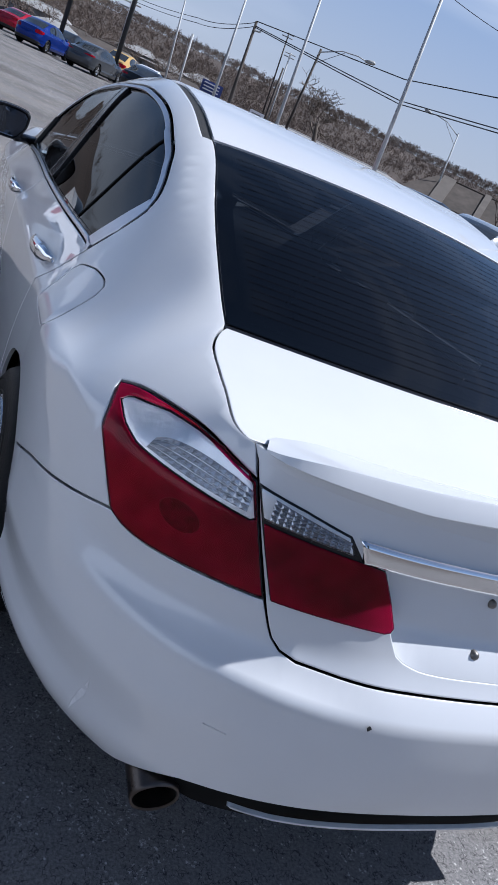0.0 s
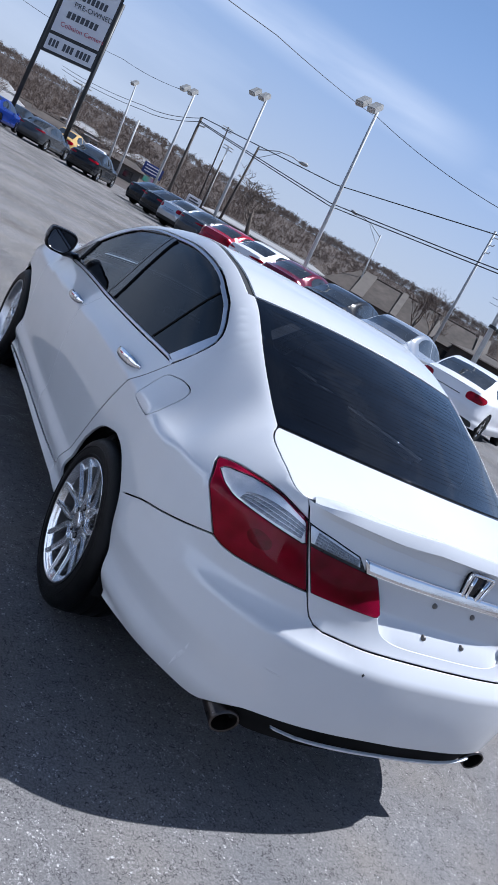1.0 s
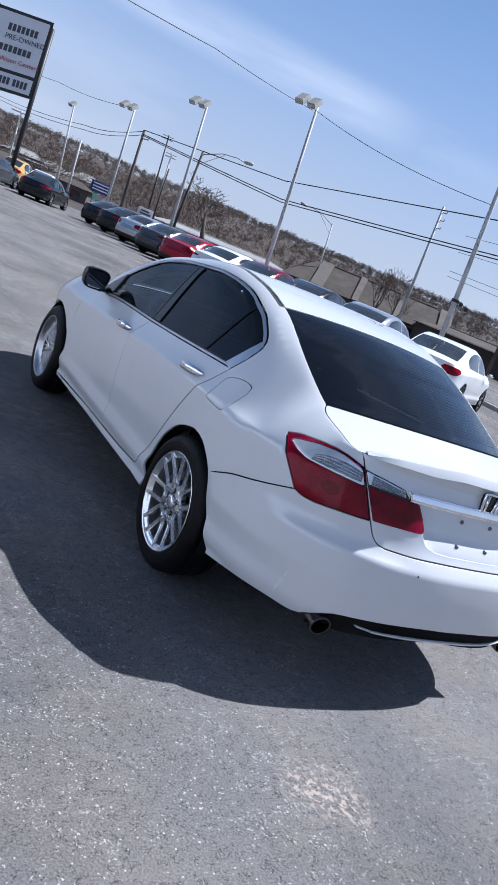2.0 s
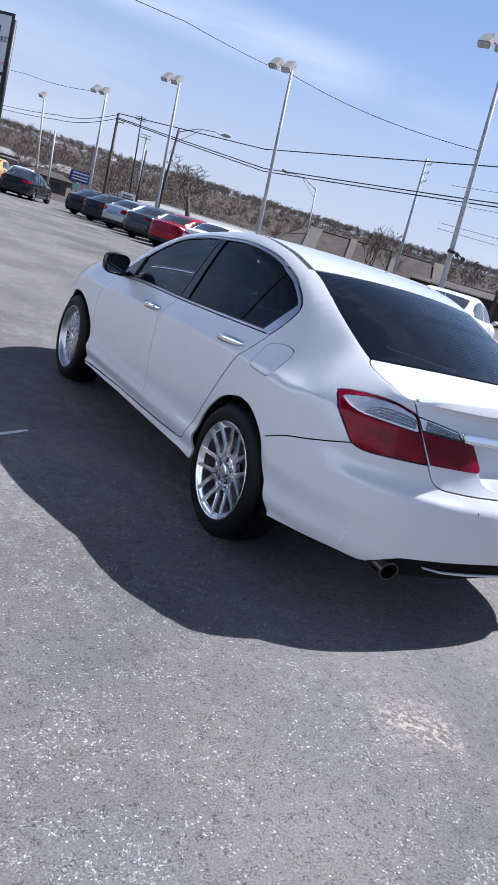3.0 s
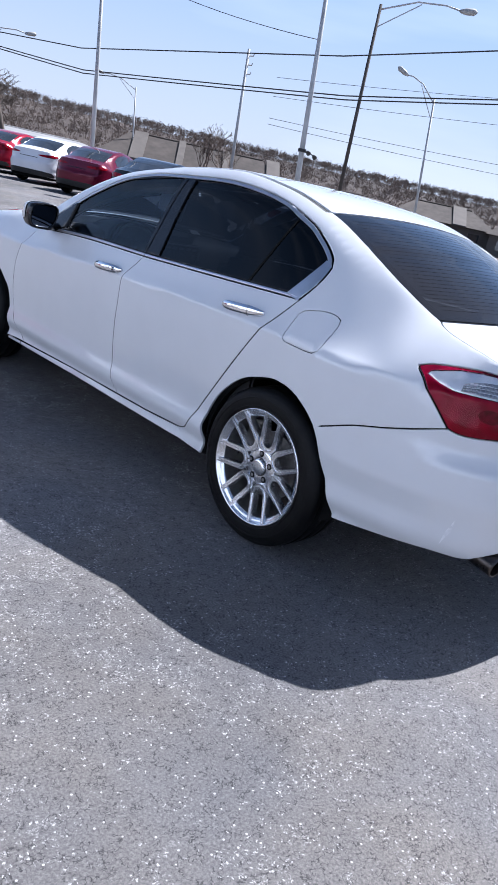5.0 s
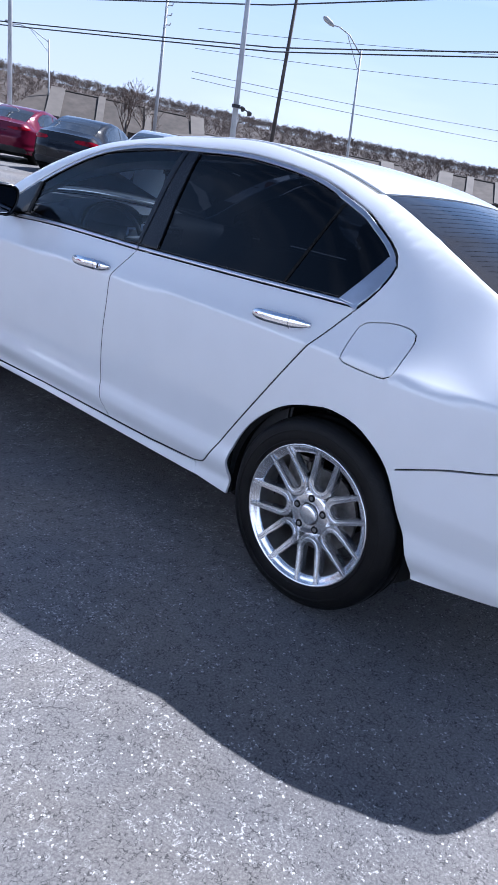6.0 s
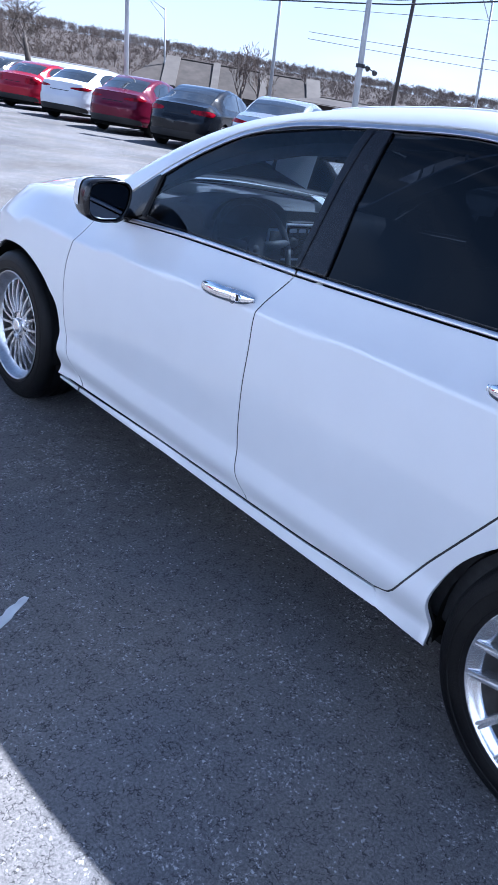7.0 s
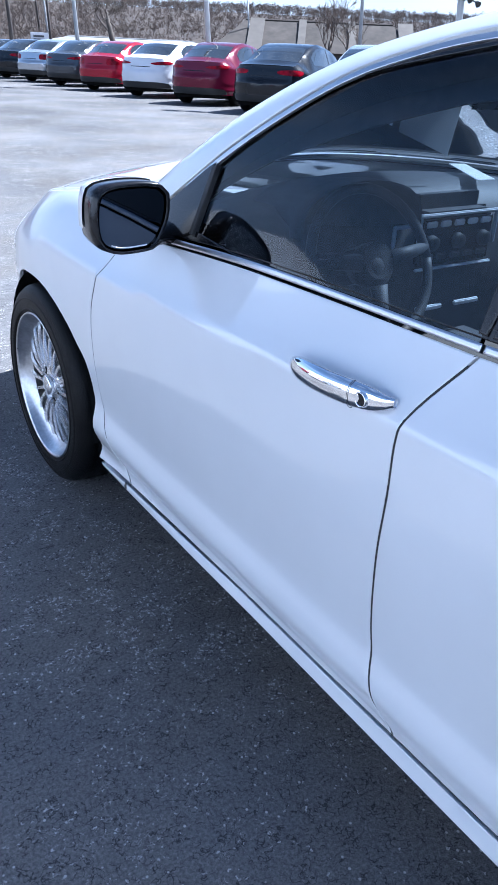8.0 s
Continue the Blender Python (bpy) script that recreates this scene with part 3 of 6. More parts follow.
    for i, p in enumerate(upper):
        a, b = np.array(upper[max(i - 1, 0)]), np.array(upper[min(i + 1, k - 1)])
        d = (b - a) / np.linalg.norm(b - a)
        n = np.array([d[1], -d[0]])
        w = 0.016 if p[0] > 0.3 else 0.020
        lower.append(tuple(np.array(p) + n * w))
    away = [tuple(np.array(p) + (np.array(q) - np.array(p)) * 0.18) for p, q in zip(upper, lower)]
    sheet("window_moulding", away + lower[::-1], SATIN, rear_door, "satin metal window moulding", lift=0.0005, thick=0.006, gap=0.0012, edge=0.0015, step=0.012)
    sheet("quarter_trim", [(0.046, 1.038), (0.122, 1.044), (0.078, 1.112), (0.041, 1.180), (0.034, 1.200), (0.006, 1.192), (-0.003, 1.182), (0.006, 1.105)], SATIN, rear_door, "wide satin trim at the window's corner", lift=0.0005, thick=0.006, gap=0.0, edge=0.003, step=0.02)
    sheet("belt_moulding", spl(*BELT[:5]) + [(1.0745, 1.012)] + [(u, z) for u, z in belt_hi[::-1] if u > 1.08], SATIN, front_door, "satin belt moulding", lift=0.003, thick=0.010, gap=0.0028, edge=0.004, step=0.012)
    sheet("belt_moulding", spl(*BELT[4:]) + [(u, z) for u, z in belt_hi[::-1] if u < 1.068 and u > 0.115] + [(1.0735, 1.012)], SATIN, rear_door, "satin belt moulding", lift=0.003, thick=0.010, gap=0.0028, edge=0.004, step=0.012)
    sheet("pillar_cover", [(1.093, 1.018), (1.098, 1.10), (1.093, 1.22), (1.081, 1.34), (1.070, 1.388), (1.040, 1.390), (1.062, 1.25), (1.072, 1.10), (1.076, 1.018)], BLACK_TRIM, front_door, lift=0.001, thick=0.008, gap=0.001, step=0.03)
    sheet("pillar_cover", [(1.068, 1.018), (1.064, 1.10), (1.054, 1.25), (1.032, 1.390), (0.978, 1.393), (0.983, 1.20), (0.971, 1.018)], BLACK_TRIM, rear_door, lift=0.001, thick=0.008, gap=0.001, step=0.03)
    sheet("sail_panel", [(1.858, 1.145), (1.885, 1.132), (2.02, 1.038), (2.07, 0.990), (1.90, 0.985), (1.866, 1.000)], BLACK_TRIM, front_door, "black corner panel behind the windscreen pillar", lift=0.002, thick=0.010, step=0.03)
    sheet("window_divider", [(1.850, 1.138), (1.866, 1.130), (1.868, 1.00), (1.852, 0.998)], RUBBER, front_door, lift=0.004, thick=0.012, gap=0, step=0.02)
    sheet("glass_divider", [(0.345, 1.040), (0.357, 1.040), (0.270, 1.330), (0.262, 1.326)], DARK, rear_door, lift=-0.0045, thick=0.003, gap=0, edge=0.001, step=0.03)
    # arch liners
    for hub in (0.0, 2.776):
        rows, verts, faces = 22, [], []
        for x in (0.855, 0.80, 0.60):
            for i in range(rows + 1):
                a = math.radians(-12 + 204 * i / rows)
                r = 0.378 if x < 0.85 else 0.366
                verts.append((-x, hub + r * math.cos(a), 0.335 + r * math.sin(a)))
        for j in range(2):
            for i in range(rows):
                faces.append((j * (rows + 1) + i, j * (rows + 1) + i + 1, (j + 1) * (rows + 1) + i + 1, (j + 1) * (rows + 1) + i))
        n0 = len(verts)
        verts.append((-0.60, hub, 0.335))
        faces += [(2 * (rows + 1) + i, 2 * (rows + 1) + i + 1, n0) for i in range(rows)]
        if flip:
            verts = [(-x, y, z) for x, y, z in verts]
        make("arch_liner", verts, faces, DARK, sedan)
    return front_door, rear_door


doors = [body_side(False), body_side(True)]

# door handles: a bowed chrome grip over a shallow cup, with the lock at the driver's
def handle(door, u0, u1, z0, rise, s, lock):
    k, n, verts, faces = 22, 14, [], []
    for i in range(k + 1):
        t = i / k
        u = u0 + (u1 - u0) * t
        z = z0 + rise * (1 - t)
        base = skin(u, z)
        fat = 0.0225 * max(0.14, 1 - abs(2 * t - 1) ** 4.0) ** 0.5
        out = 0.006 + 0.026 * max(0.0, math.sin(math.pi * t)) ** 0.45
        deep = 0.004 + 0.010 * max(0.0, math.sin(math.pi * t)) ** 0.5
        for j in range(n):
            a = 2 * math.pi * j / n
            verts.append((s * (base[0] - out + deep * math.cos(a)), base[1], base[2] + fat * math.sin(a) * (1.0 if math.cos(a) > 0 else 0.94)))
    for i in range(k):
        for j in range(n):
            faces.append((i * n + j, i * n + (j + 1) % n, (i + 1) * n + (j + 1) % n, (i + 1) * n + j))
    faces += [tuple(range(n)), tuple(k * n + j for j in range(n - 1, -1, -1))]
    grip = make("door_handle", verts, faces if s < 0 else [f[::-1] for f in faces], CHROME, door, "chrome door handle")
    t0 = 0.27
    us = u0 + (u1 - u0) * t0
    c = skin(us, z0 + rise * (1 - t0))
    ring = [(s * (c[0] - 0.0305 + 0.0125 * math.cos(a)), c[1], c[2] + 0.0218 * math.sin(a)) for a in np.linspace(0, 2 * math.pi, 25)]
    part("handle_joint", rod_bm(ring, 0.0005, 5), RUBBER, grip)
    if lock:
        t1 = 0.17
        c = skin(u0 + (u1 - u0) * t1, z0 + rise * (1 - t1))
        o = -0.0070 - 0.026 * math.sin(math.pi * t1) ** 0.45 - 0.0105
        cap = part("door_lock", lathe_bm([(o + 0.010, 0.0125), (o - 0.001, 0.0120), (o - 0.002, 0.0105), (o - 0.001, 0.0095), (o, 0.009)], 20, at=(c[0], c[1], c[2])), CHROME, grip, "round chrome lock", smooth=True)
        part("lock_face", lathe_bm([(o - 0.0004, 0.0092), (o - 0.0004, 0.0004)], 20, at=(c[0], c[1], c[2])), BLACK_TRIM, cap)


for (fd, rd), s in ((doors[0], 1), (doors[1], -1)):
    handle(fd, 1.158, 1.392, 0.891, 0.012, s, s > 0)
    handle(rd, 0.160, 0.398, 0.930, 0.014, s, False)

# door mirrors
def mirror(door, s):
    rows = []
    for y, k, dx, dz in ((1.872, 0.93, 0, 0), (1.868, 1.0, 0, 0), (1.90, 1.04, 0, 0), (1.96, 1.0, 0.004, 0), (2.01, 0.86, 0.012, -0.002), (2.045, 0.60, 0.02, -0.004), (2.06, 0.25, 0.025, -0.006)):
        ring = []
        for x, z in spl((-1.063, 1.075), (-1.040, 1.098), (-0.965, 1.105), (-0.895, 1.100), (-0.877, 1.085), (-0.880, 1.035), (-0.912, 0.985), (-0.930, 0.974), (-1.010, 0.971), (-1.052, 0.985), (-1.067, 1.015), closed=True, step=0.014):
            x = -0.877 + (x + 0.877) * 0.84
            cx, cz = -0.957, 1.038
            ring.append((s * (cx + (x - cx) * k + dx), y, cz + (z - cz) * k + dz))
        rows.append(ring)
    n = len(rows[0])
    verts = [v for r in rows for v in r]
    faces = [(i * n + j, i * n + (j + 1) % n, (i + 1) * n + (j + 1) % n, (i + 1) * n + j) for i in range(len(rows) - 1) for j in range(n)]
    faces.append(tuple((len(rows) - 1) * n + j for j in range(n)))
    if s > 0:
        faces = [f[::-1] for f in faces]
    upper = make("mirror_housing", verts, faces, BLACK_TRIM, door, "black door mirror with a white cap")
    start = [tuple(0.45 * p + 0.55 * q for p, q in zip(v, w)) for v, w in zip(rows[2], rows[3])]
    cap_rows = [start] + rows[3:]
    cap = [(v[0] + (v[0] - s * -0.957) * 0.03, v[1] + 0.004, v[2] + (v[2] - 1.038) * 0.03) for r in cap_rows for v in r]
    kf = [(i * n + j, i * n + (j + 1) % n, (i + 1) * n + (j + 1) % n, (i + 1) * n + j) for i in range(len(cap_rows) - 1) for j in range(n) if rows[2][j][2] > 1.0] + [tuple((len(cap_rows) - 1) * n + j for j in range(n))]
    make("mirror_cap", cap, kf if s < 0 else [f[::-1] for f in kf], PAINT, upper, "white painted cap")
    ring = rows[0]
    glass = [(s * -0.957 + (v[0] - s * -0.957) * 0.95, 1.876, 1.036 + (v[2] - 1.036) * 0.93) for v in ring]
    make("mirror_glass", glass, [tuple(range(n)) if s < 0 else tuple(range(n))[::-1]], MIRROR, upper, "mirror glass", smooth=False)
    low = [(s * -0.957 + (v[0] - s * -0.957) * 0.9, 1.8745, 1.036 + (v[2] - 1.036) * 0.88) for v in ring if v[2] < 0.985]
    part("mirror_edge", rod_bm(low, 0.0016, 6), CHROME, upper)
    foot = bmesh.new()
    rod_bm([(s * -0.915, 1.93, 0.985), (s * -0.88, 1.945, 0.985), (s * -0.80, 1.96, 0.985)], [0.028, 0.024, 0.03], 12, foot)
    bmesh.ops.scale(foot, vec=(1, 1.6, 0.8), space=Matrix.Translation((0, -1.95, -0.985)), verts=foot.verts)
    part("mirror_foot", foot, BLACK_TRIM, upper, smooth=True)


MIRROR = material("mirror_glass", (0.07, 0.08, 0.10), 0.01, 1.0)
mirror(doors[0][0], 1)
mirror(doors[1][0], -1)


# ---- roof, screens, boot lid, bonnet ----
def upper(name, v0, v1, x=1.0, mat=PAINT, parent=sedan, label="", bow0=0.0, bow1=0.0, **k):
    n = 24
    loop = [(-x + 2 * x * i / n, v0 + bow0 * (1 - (2 * i / n - 1) ** 2)) for i in range(n + 1)] + [(x - 2 * x * i / n, v1 + bow1 * (1 - (2 * i / n - 1) ** 2)) for i in range(n + 1)]
    return panel(name, loop, top, 1, mat, parent, label, step=0.05, **k)


roof = upper("roof", 0.192, 1.30, 0.968, thick=0.02)
for s in (-1, 1):
    panel("roof_ditch", [(s * 0.955, 0.17), (s * 0.955, 1.32), (s * 1.015, 1.32), (s * 1.015, 0.17)], top, 1, RUBBER, roof, lift=-0.008, thick=0.006, step=0.06, gap=-0.001)
rear_screen = upper("rear_window", -0.492, 0.185, 0.968, GLASS_BACK, sedan, "dark tinted rear window with heating lines", lift=-0.003, thick=0.004)
panel("window_band", [(-0.998, -0.502), (0.998, -0.502), (0.998, 0.20), (-0.998, 0.20)], top, 1, BLACK_TRIM, rear_screen, "black printed border", step=0.05, lift=-0.007, thick=0.004, gap=0, holes=[[(-0.90, -0.455), (0.90, -0.455), (0.90, 0.150), (-0.90, 0.150)]], hole_depth=0.003)
HEATER = material("heating_line", (0.010, 0.008, 0.008), 0.02)
for i in range(24):
    v = -0.42 + 0.55 * i / 23
    panel("heating_line", [(-0.87, v), (0.87, v), (0.87, v + 0.001), (-0.87, v + 0.001)], top, 1, HEATER, rear_screen, step=0.06, lift=-0.0022, thick=0.0, gap=0, edge=0.0004)
front_screen = upper("windscreen", 1.305, 2.26, 0.93, GLASS_SCREEN, sedan, "clear windscreen", lift=-0.003, thick=0.004)
bonnet = upper("bonnet", 2.31, 3.42, 0.99, thick=0.02)
upper("cowl", 2.255, 2.315, 0.98, RUBBER, bonnet, lift=-0.012, gap=-0.002)
lid_v = [-0.925 + 0.417 * i / 22 for i in range(23)]
lid = [(-LID_EDGE(v), v) for v in lid_v] + [(LID_EDGE(v), v) for v in reversed(lid_v)]
boot = panel("boot_lid", lid, top, 1, PAINT, sedan, "white boot lid", step=0.05, thick=0.02)


# boot lid's rear face with the number plate's hollow
RECESS = [(-1.268, 0.905), (-1.290, 0.85), (-1.324, 0.788), (-1.345, 0.760), (-1.385, 0.745), (-1.45, 0.739), (TAIL_END, 0.738)]
recess = whole(spl(*RECESS))
face_half = spl(*TRUNK_SIDE) + spl(*TRUNK_LOW)[1:]
boot_face = panel("boot_face", whole(face_half), wrap, -1, PAINT, boot, step=0.03, thick=0.03, holes=[recess], hole_depth=0.035)


def hollow(u, z):
    p = wrap(u, z)
    return (p[0], p[1] + 0.001 + 0.029 * ease((z - 0.738) / 0.055), p[2])


panel("plate_hollow", recess, hollow, -1, PAINT, boot_face, step=0.03, thick=0.001, gap=-0.004)
panel("inner_tail", whole([(-0.93, 0.99), (-0.93, 0.45), (TAIL_END, 0.45)]), lambda u, z: (lambda p: (p[0] * 0.95, p[1] + 0.05, p[2]))(wrap(u, z)), -1, DARK, sedan, step=0.06, thick=0.001)

# lip spoiler
verts, faces, k = [], [], 60
for i in range(k + 1):
    u = -0.982 + (TAIL_END * 2 + 0.982 + 0.982) * i / k
    e = 1 - abs(2 * i / k - 1)
    s = 1 - (1 - min(1.0, e / 0.22)) ** 2.2
    rise = 0.012 + 0.052 * min(1.0, e * 1.5) ** 0.75
    lip = 0.008 + 0.024 * min(1.0, e * 2.2)
    a = np.array(wrap(u, 1.012))
    b = np.array(wrap(u, 0.996))
    inward = np.array([-a[0], 0.55 - a[1], 0.0])
    inward = inward / np.linalg.norm(inward)
    back = np.array([a[0] * 0.25, -1.0, 0.0])
    back = back / np.linalg.norm(back)
    deep = 0.25 + 0.75 * s
    for q in (a + inward * 0.135 * deep + (0, 0, 0.010 + 0.008 * e), a + inward * 0.07 * deep + (0, 0, 0.010 + rise * 0.42 * s), a + inward * 0.02 * deep + (0, 0, 0.006 + rise * 0.80 * s), a + back * 0.022 * s + (0, 0, 0.004 + rise * s), a + back * 0.026 * s + (0, 0, 0.002 + (rise - 0.002) * s), a + back * 0.038 * s + (0, 0, (rise - lip) * s), a + back * 0.036 * s + (0, 0, (rise - lip - 0.004) * s), a + back * 0.004 * s + (0, 0, (rise - lip - 0.010) * s), b + back * 0.001):
        verts.append(tuple(q))
for i in range(k):
    for j in range(8):
        faces.append((i * 9 + j, i * 9 + j + 1, (i + 1) * 9 + j + 1, (i + 1) * 9 + j))
spoiler = make("lip_spoiler", verts, faces, PAINT, boot, "white lip spoiler")
m = spoiler.modifiers.new("edges", "EDGE_SPLIT")
m.split_angle = radians(35)

# chrome bar over the plate, emblem, plate screws
bar = [(-1.192, 0.942), (-1.212, 0.906), (-1.40, 0.908), (TAIL_END, 0.909), (2 * TAIL_END + 1.40, 0.908), (2 * TAIL_END + 1.212, 0.906), (2 * TAIL_END + 1.192, 0.942), (2 * TAIL_END + 1.40, 0.945), (TAIL_END, 0.946), (-1.40, 0.945)]
panel("chrome_bar", bar, wrap, -1, CHROME, boot_face, "chrome bar over the plate", step=0.02, lift=0.014, thick=0.04, gap=0, edge=0.010)
c = np.array(wrap(TAIL_END, 0.975))
ring = [(c[0] + x, c[1] - 0.018, c[2] + z) for x, z in ((-0.052, 0.040), (-0.045, 0.048), (0.045, 0.048), (0.052, 0.040), (0.040, -0.036), (0.033, -0.043), (-0.033, -0.043), (-0.040, -0.036))]
badge = part("badge", rod_bm(ring + ring[:2], 0.006, 8), CHROME, boot_face, "chrome badge frame", smooth=True)
for x0, x1 in ((-0.030, -0.022), (0.030, 0.022)):
    part("badge_bar", rod_bm([(c[0] + x0, c[1] - 0.018, c[2] + 0.04), (c[0] + x1, c[1] - 0.018, c[2] - 0.036)], 0.007, 8), CHROME, badge, smooth=True)
part("badge_back", box_bm((c[0] - 0.045, c[1] - 0.014, c[2] - 0.038), (c[0] + 0.045, c[1] + 0.01, c[2] + 0.044), 0.006), BLACK_TRIM, badge)
for x in (-0.089, 0.089):
    for z in (0.772, 0.872):
        y = hollow(TAIL_END, z)[1]
        part("plate_screw", lathe_bm([(-0.004, 0.0005), (-0.004, 0.006), (0.0, 0.009), (0.01, 0.009)], 14, "X", at=(0, 0, 0)), STEEL, boot_face, "grey screw of the missing plate", smooth=True).matrix_basis = Matrix.Translation((x, y - 0.004, z)) @ Matrix.Rotation(math.pi / 2, 4, "Z")

# rear lamps
out_loop = spl(*LAMP_OUT, step=0.012) + spl(*LAMP_LOW, step=0.012)[1:] + spl((-1.074, 0.785), (-1.034, 0.872), (-0.992, 0.963), step=0.012)[1:] + spl(*LAMP_TOP, step=0.012)[1:-1]
CLEAR_OUT = [(-0.637, 0.936), (-0.640, 0.942), (-0.652, 0.9475), (-0.734, 0.967), (-0.820, 0.975), (-0.900, 0.9755), (-0.969, 0.9635), (-0.985, 0.951), (-1.008, 0.906), (-1.002, 0.902), (-0.890, 0.905), (-0.765, 0.906), (-0.742, 0.907), (-0.690, 0.918)]
IN_LOOP = [(-0.994, 0.963), (-1.090, 0.954), (-1.179, 0.941), (-1.215, 0.906), (-1.259, 0.903), (-1.290, 0.856), (-1.316, 0.810), (-1.312, 0.798), (-1.300, 0.793), (-1.192, 0.791), (-1.083, 0.787), (-1.038, 0.874)]
CLEAR_IN = [(-0.995, 0.9615), (-1.090, 0.953), (-1.178, 0.940), (-1.198, 0.9085), (-1.110, 0.9100), (-1.022, 0.9095)]
RED_IN = [(-1.024, 0.9075), (-1.110, 0.9080), (-1.200, 0.9065)] + IN_LOOP[3:]


def flutes(lamp, u0, u1, z0, top_of, columns, rows, lift, flip):
    """The fluted block of a clear lamp: rows of small tilted bright facets."""
    verts, faces = [], []
    for i in range(columns):
        ua, ub = u0 + (u1 - u0) * i / columns, u0 + (u1 - u0) * (i + 1) / columns
        for j in range(rows):
            def corner(u, f, out):
                p = np.array(skin(u, z0 + (top_of(u) - z0) * f))
                n = np.array([-0.45, -0.89, 0.05])
                return tuple(p + n * out)
            fa, fb = (j + 0.10) / rows, (j + 0.95) / rows
            n0 = len(verts)
            verts += [corner(ua, fa, lift + 0.0022), corner(ub, fa, lift + 0.0010), corner(ub, fb, lift), corner(ua, fb, lift + 0.0004), corner(ua * 0.6 + ub * 0.4, fa * 0.55 + fb * 0.45, lift + 0.0034)]
            faces += [(n0 + k, n0 + (k + 1) % 4, n0 + 4) for k in range(4)]
    if flip:
        verts = [(-x, y, z) for x, y, z in verts]
        faces = [f[::-1] for f in faces]
    make("lens_flutes", verts, faces, RIB, lamp, "fluted clear block", False)


def rear_lamps(flip):
    lamp = panel("rear_lamp", out_loop, skin, -1, BLACK_TRIM, sedan, "red and clear rear lamp", step=0.025, lift=-0.001, thick=0.03, gap=0.001, edge=0.003, flip=flip)
    panel("reflector", out_loop, skin, -1, REFLECTOR, lamp, step=0.02, lift=0.0005, thick=0.001, gap=0.0042, edge=0.001, holes=[CLEAR_OUT], flip=flip)
    panel("lamp_bowl", [(-0.885 + 0.042 * math.cos(a), 0.846 + 0.024 * math.sin(a)) for a in np.linspace(0, 2 * math.pi, 25)[:-1]], skin, -1, BOWL, lamp, step=0.02, lift=0.0015, thick=0.0005, gap=0, edge=0.001, flip=flip)
    panel("red_lens", out_loop, skin, -1, RED_GLASS, lamp, "red lens", step=0.02, lift=0.006, thick=0.005, gap=0.0038, edge=0.004, holes=[CLEAR_OUT], flip=flip).visible_shadow = False
    panel("clear_lens", CLEAR_OUT, skin, -1, CLEAR_LENS, lamp, "clear ribbed lens", step=0.015, lift=-0.0005, thick=0.002, gap=-0.002, edge=0.002, flip=flip)
    flutes(lamp, -0.765, -0.993, 0.909, lambda u: 0.930 + 0.026 * math.sin(math.pi * min(1.0, (-0.765 - u) / 0.26)) ** 0.6, 14, 4, 0.0012, flip)
    cover = panel("lens_cover", CLEAR_OUT, skin, -1, LENS_GLASS, lamp, step=0.015, lift=0.006, thick=0.003, gap=0.001, edge=0.004, flip=flip)
    cover.visible_shadow = False
    inner = panel("lid_lamp", IN_LOOP, skin, -1, BLACK_TRIM, boot_face, "red and clear lamp on the boot lid", step=0.025, lift=0.002, thick=0.03, gap=0.001, edge=0.003, flip=flip)
    panel("reflector", RED_IN, skin, -1, REFLECTOR, inner, step=0.02, lift=0.0035, thick=0.001, gap=0.003, edge=0.001, flip=flip)
    panel("red_lens", RED_IN, skin, -1, RED_GLASS, inner, "red lens", step=0.02, lift=0.009, thick=0.005, gap=0.0025, edge=0.004, flip=flip).visible_shadow = False
    panel("clear_lens", CLEAR_IN, skin, -1, CLEAR_LENS, inner, "clear ribbed lens", step=0.015, lift=0.003, thick=0.002, gap=0.004, edge=0.002, flip=flip)
    flutes(inner, -1.034, -1.183, 0.914, lambda u: 0.951 - 0.13 * (-1.034 - u), 12, 4, 0.0045, flip)
    cover = panel("lens_cover", CLEAR_IN, skin, -1, LENS_GLASS, inner, step=0.015, lift=0.009, thick=0.003, gap=0.003, edge=0.004, flip=flip)
    cover.visible_shadow = False


rear_lamps(False)
rear_lamps(True)

# rear bumper, dark valance with a bright strip, exhaust tips
arch_back = [p for p in ARCH_R if p[0] <= -0.2 and p[1] <= 0.613]
bump = [(-0.239, 0.613)] + spl(*BUMPER_SEAM)[1:] + spl(*LAMP_LOW)[1:] + spl(*TRUNK_SIDE[4:])[1:] + spl(*TRUNK_LOW)[1:]
low = arch_back + spl(*BUMPER_LOW)[1:]
bumper = panel("rear_bumper", bump + [(2 * TAIL_END - u, z) for u, z in bump[::-1]][1:] + [(2 * TAIL_END - u, z) for u, z in low][1:] + low[::-1][1:], wrap, -1, PAINT, sedan, "white rear bumper with small scuffs", step=0.03, thick=0.02)
val = [(-0.93, 0.335), (-1.03, 0.385), (-1.08, 0.398), (-1.228, 0.412), (-1.44, 0.421), (TAIL_END, 0.419)]
valance = panel("bumper_valance", whole(val + [])[:len(val) * 2] + [(2 * TAIL_END + 1.10, 0.300), (TAIL_END, 0.335), (-1.10, 0.300)], lambda u, z: (lambda p: (p[0] * 0.985, p[1] + 0.018, p[2]))(wrap(u, z)), -1, DARK, sedan, "black lower valance", step=0.03, thick=0.05)
strip = [(-1.160, 0.3675), (-1.256, 0.3585), (-1.425, 0.359), (TAIL_END, 0.358)]
strip_low = [(TAIL_END, 0.349), (-1.425, 0.350), (-1.256, 0.352), (-1.160, 0.3660)]
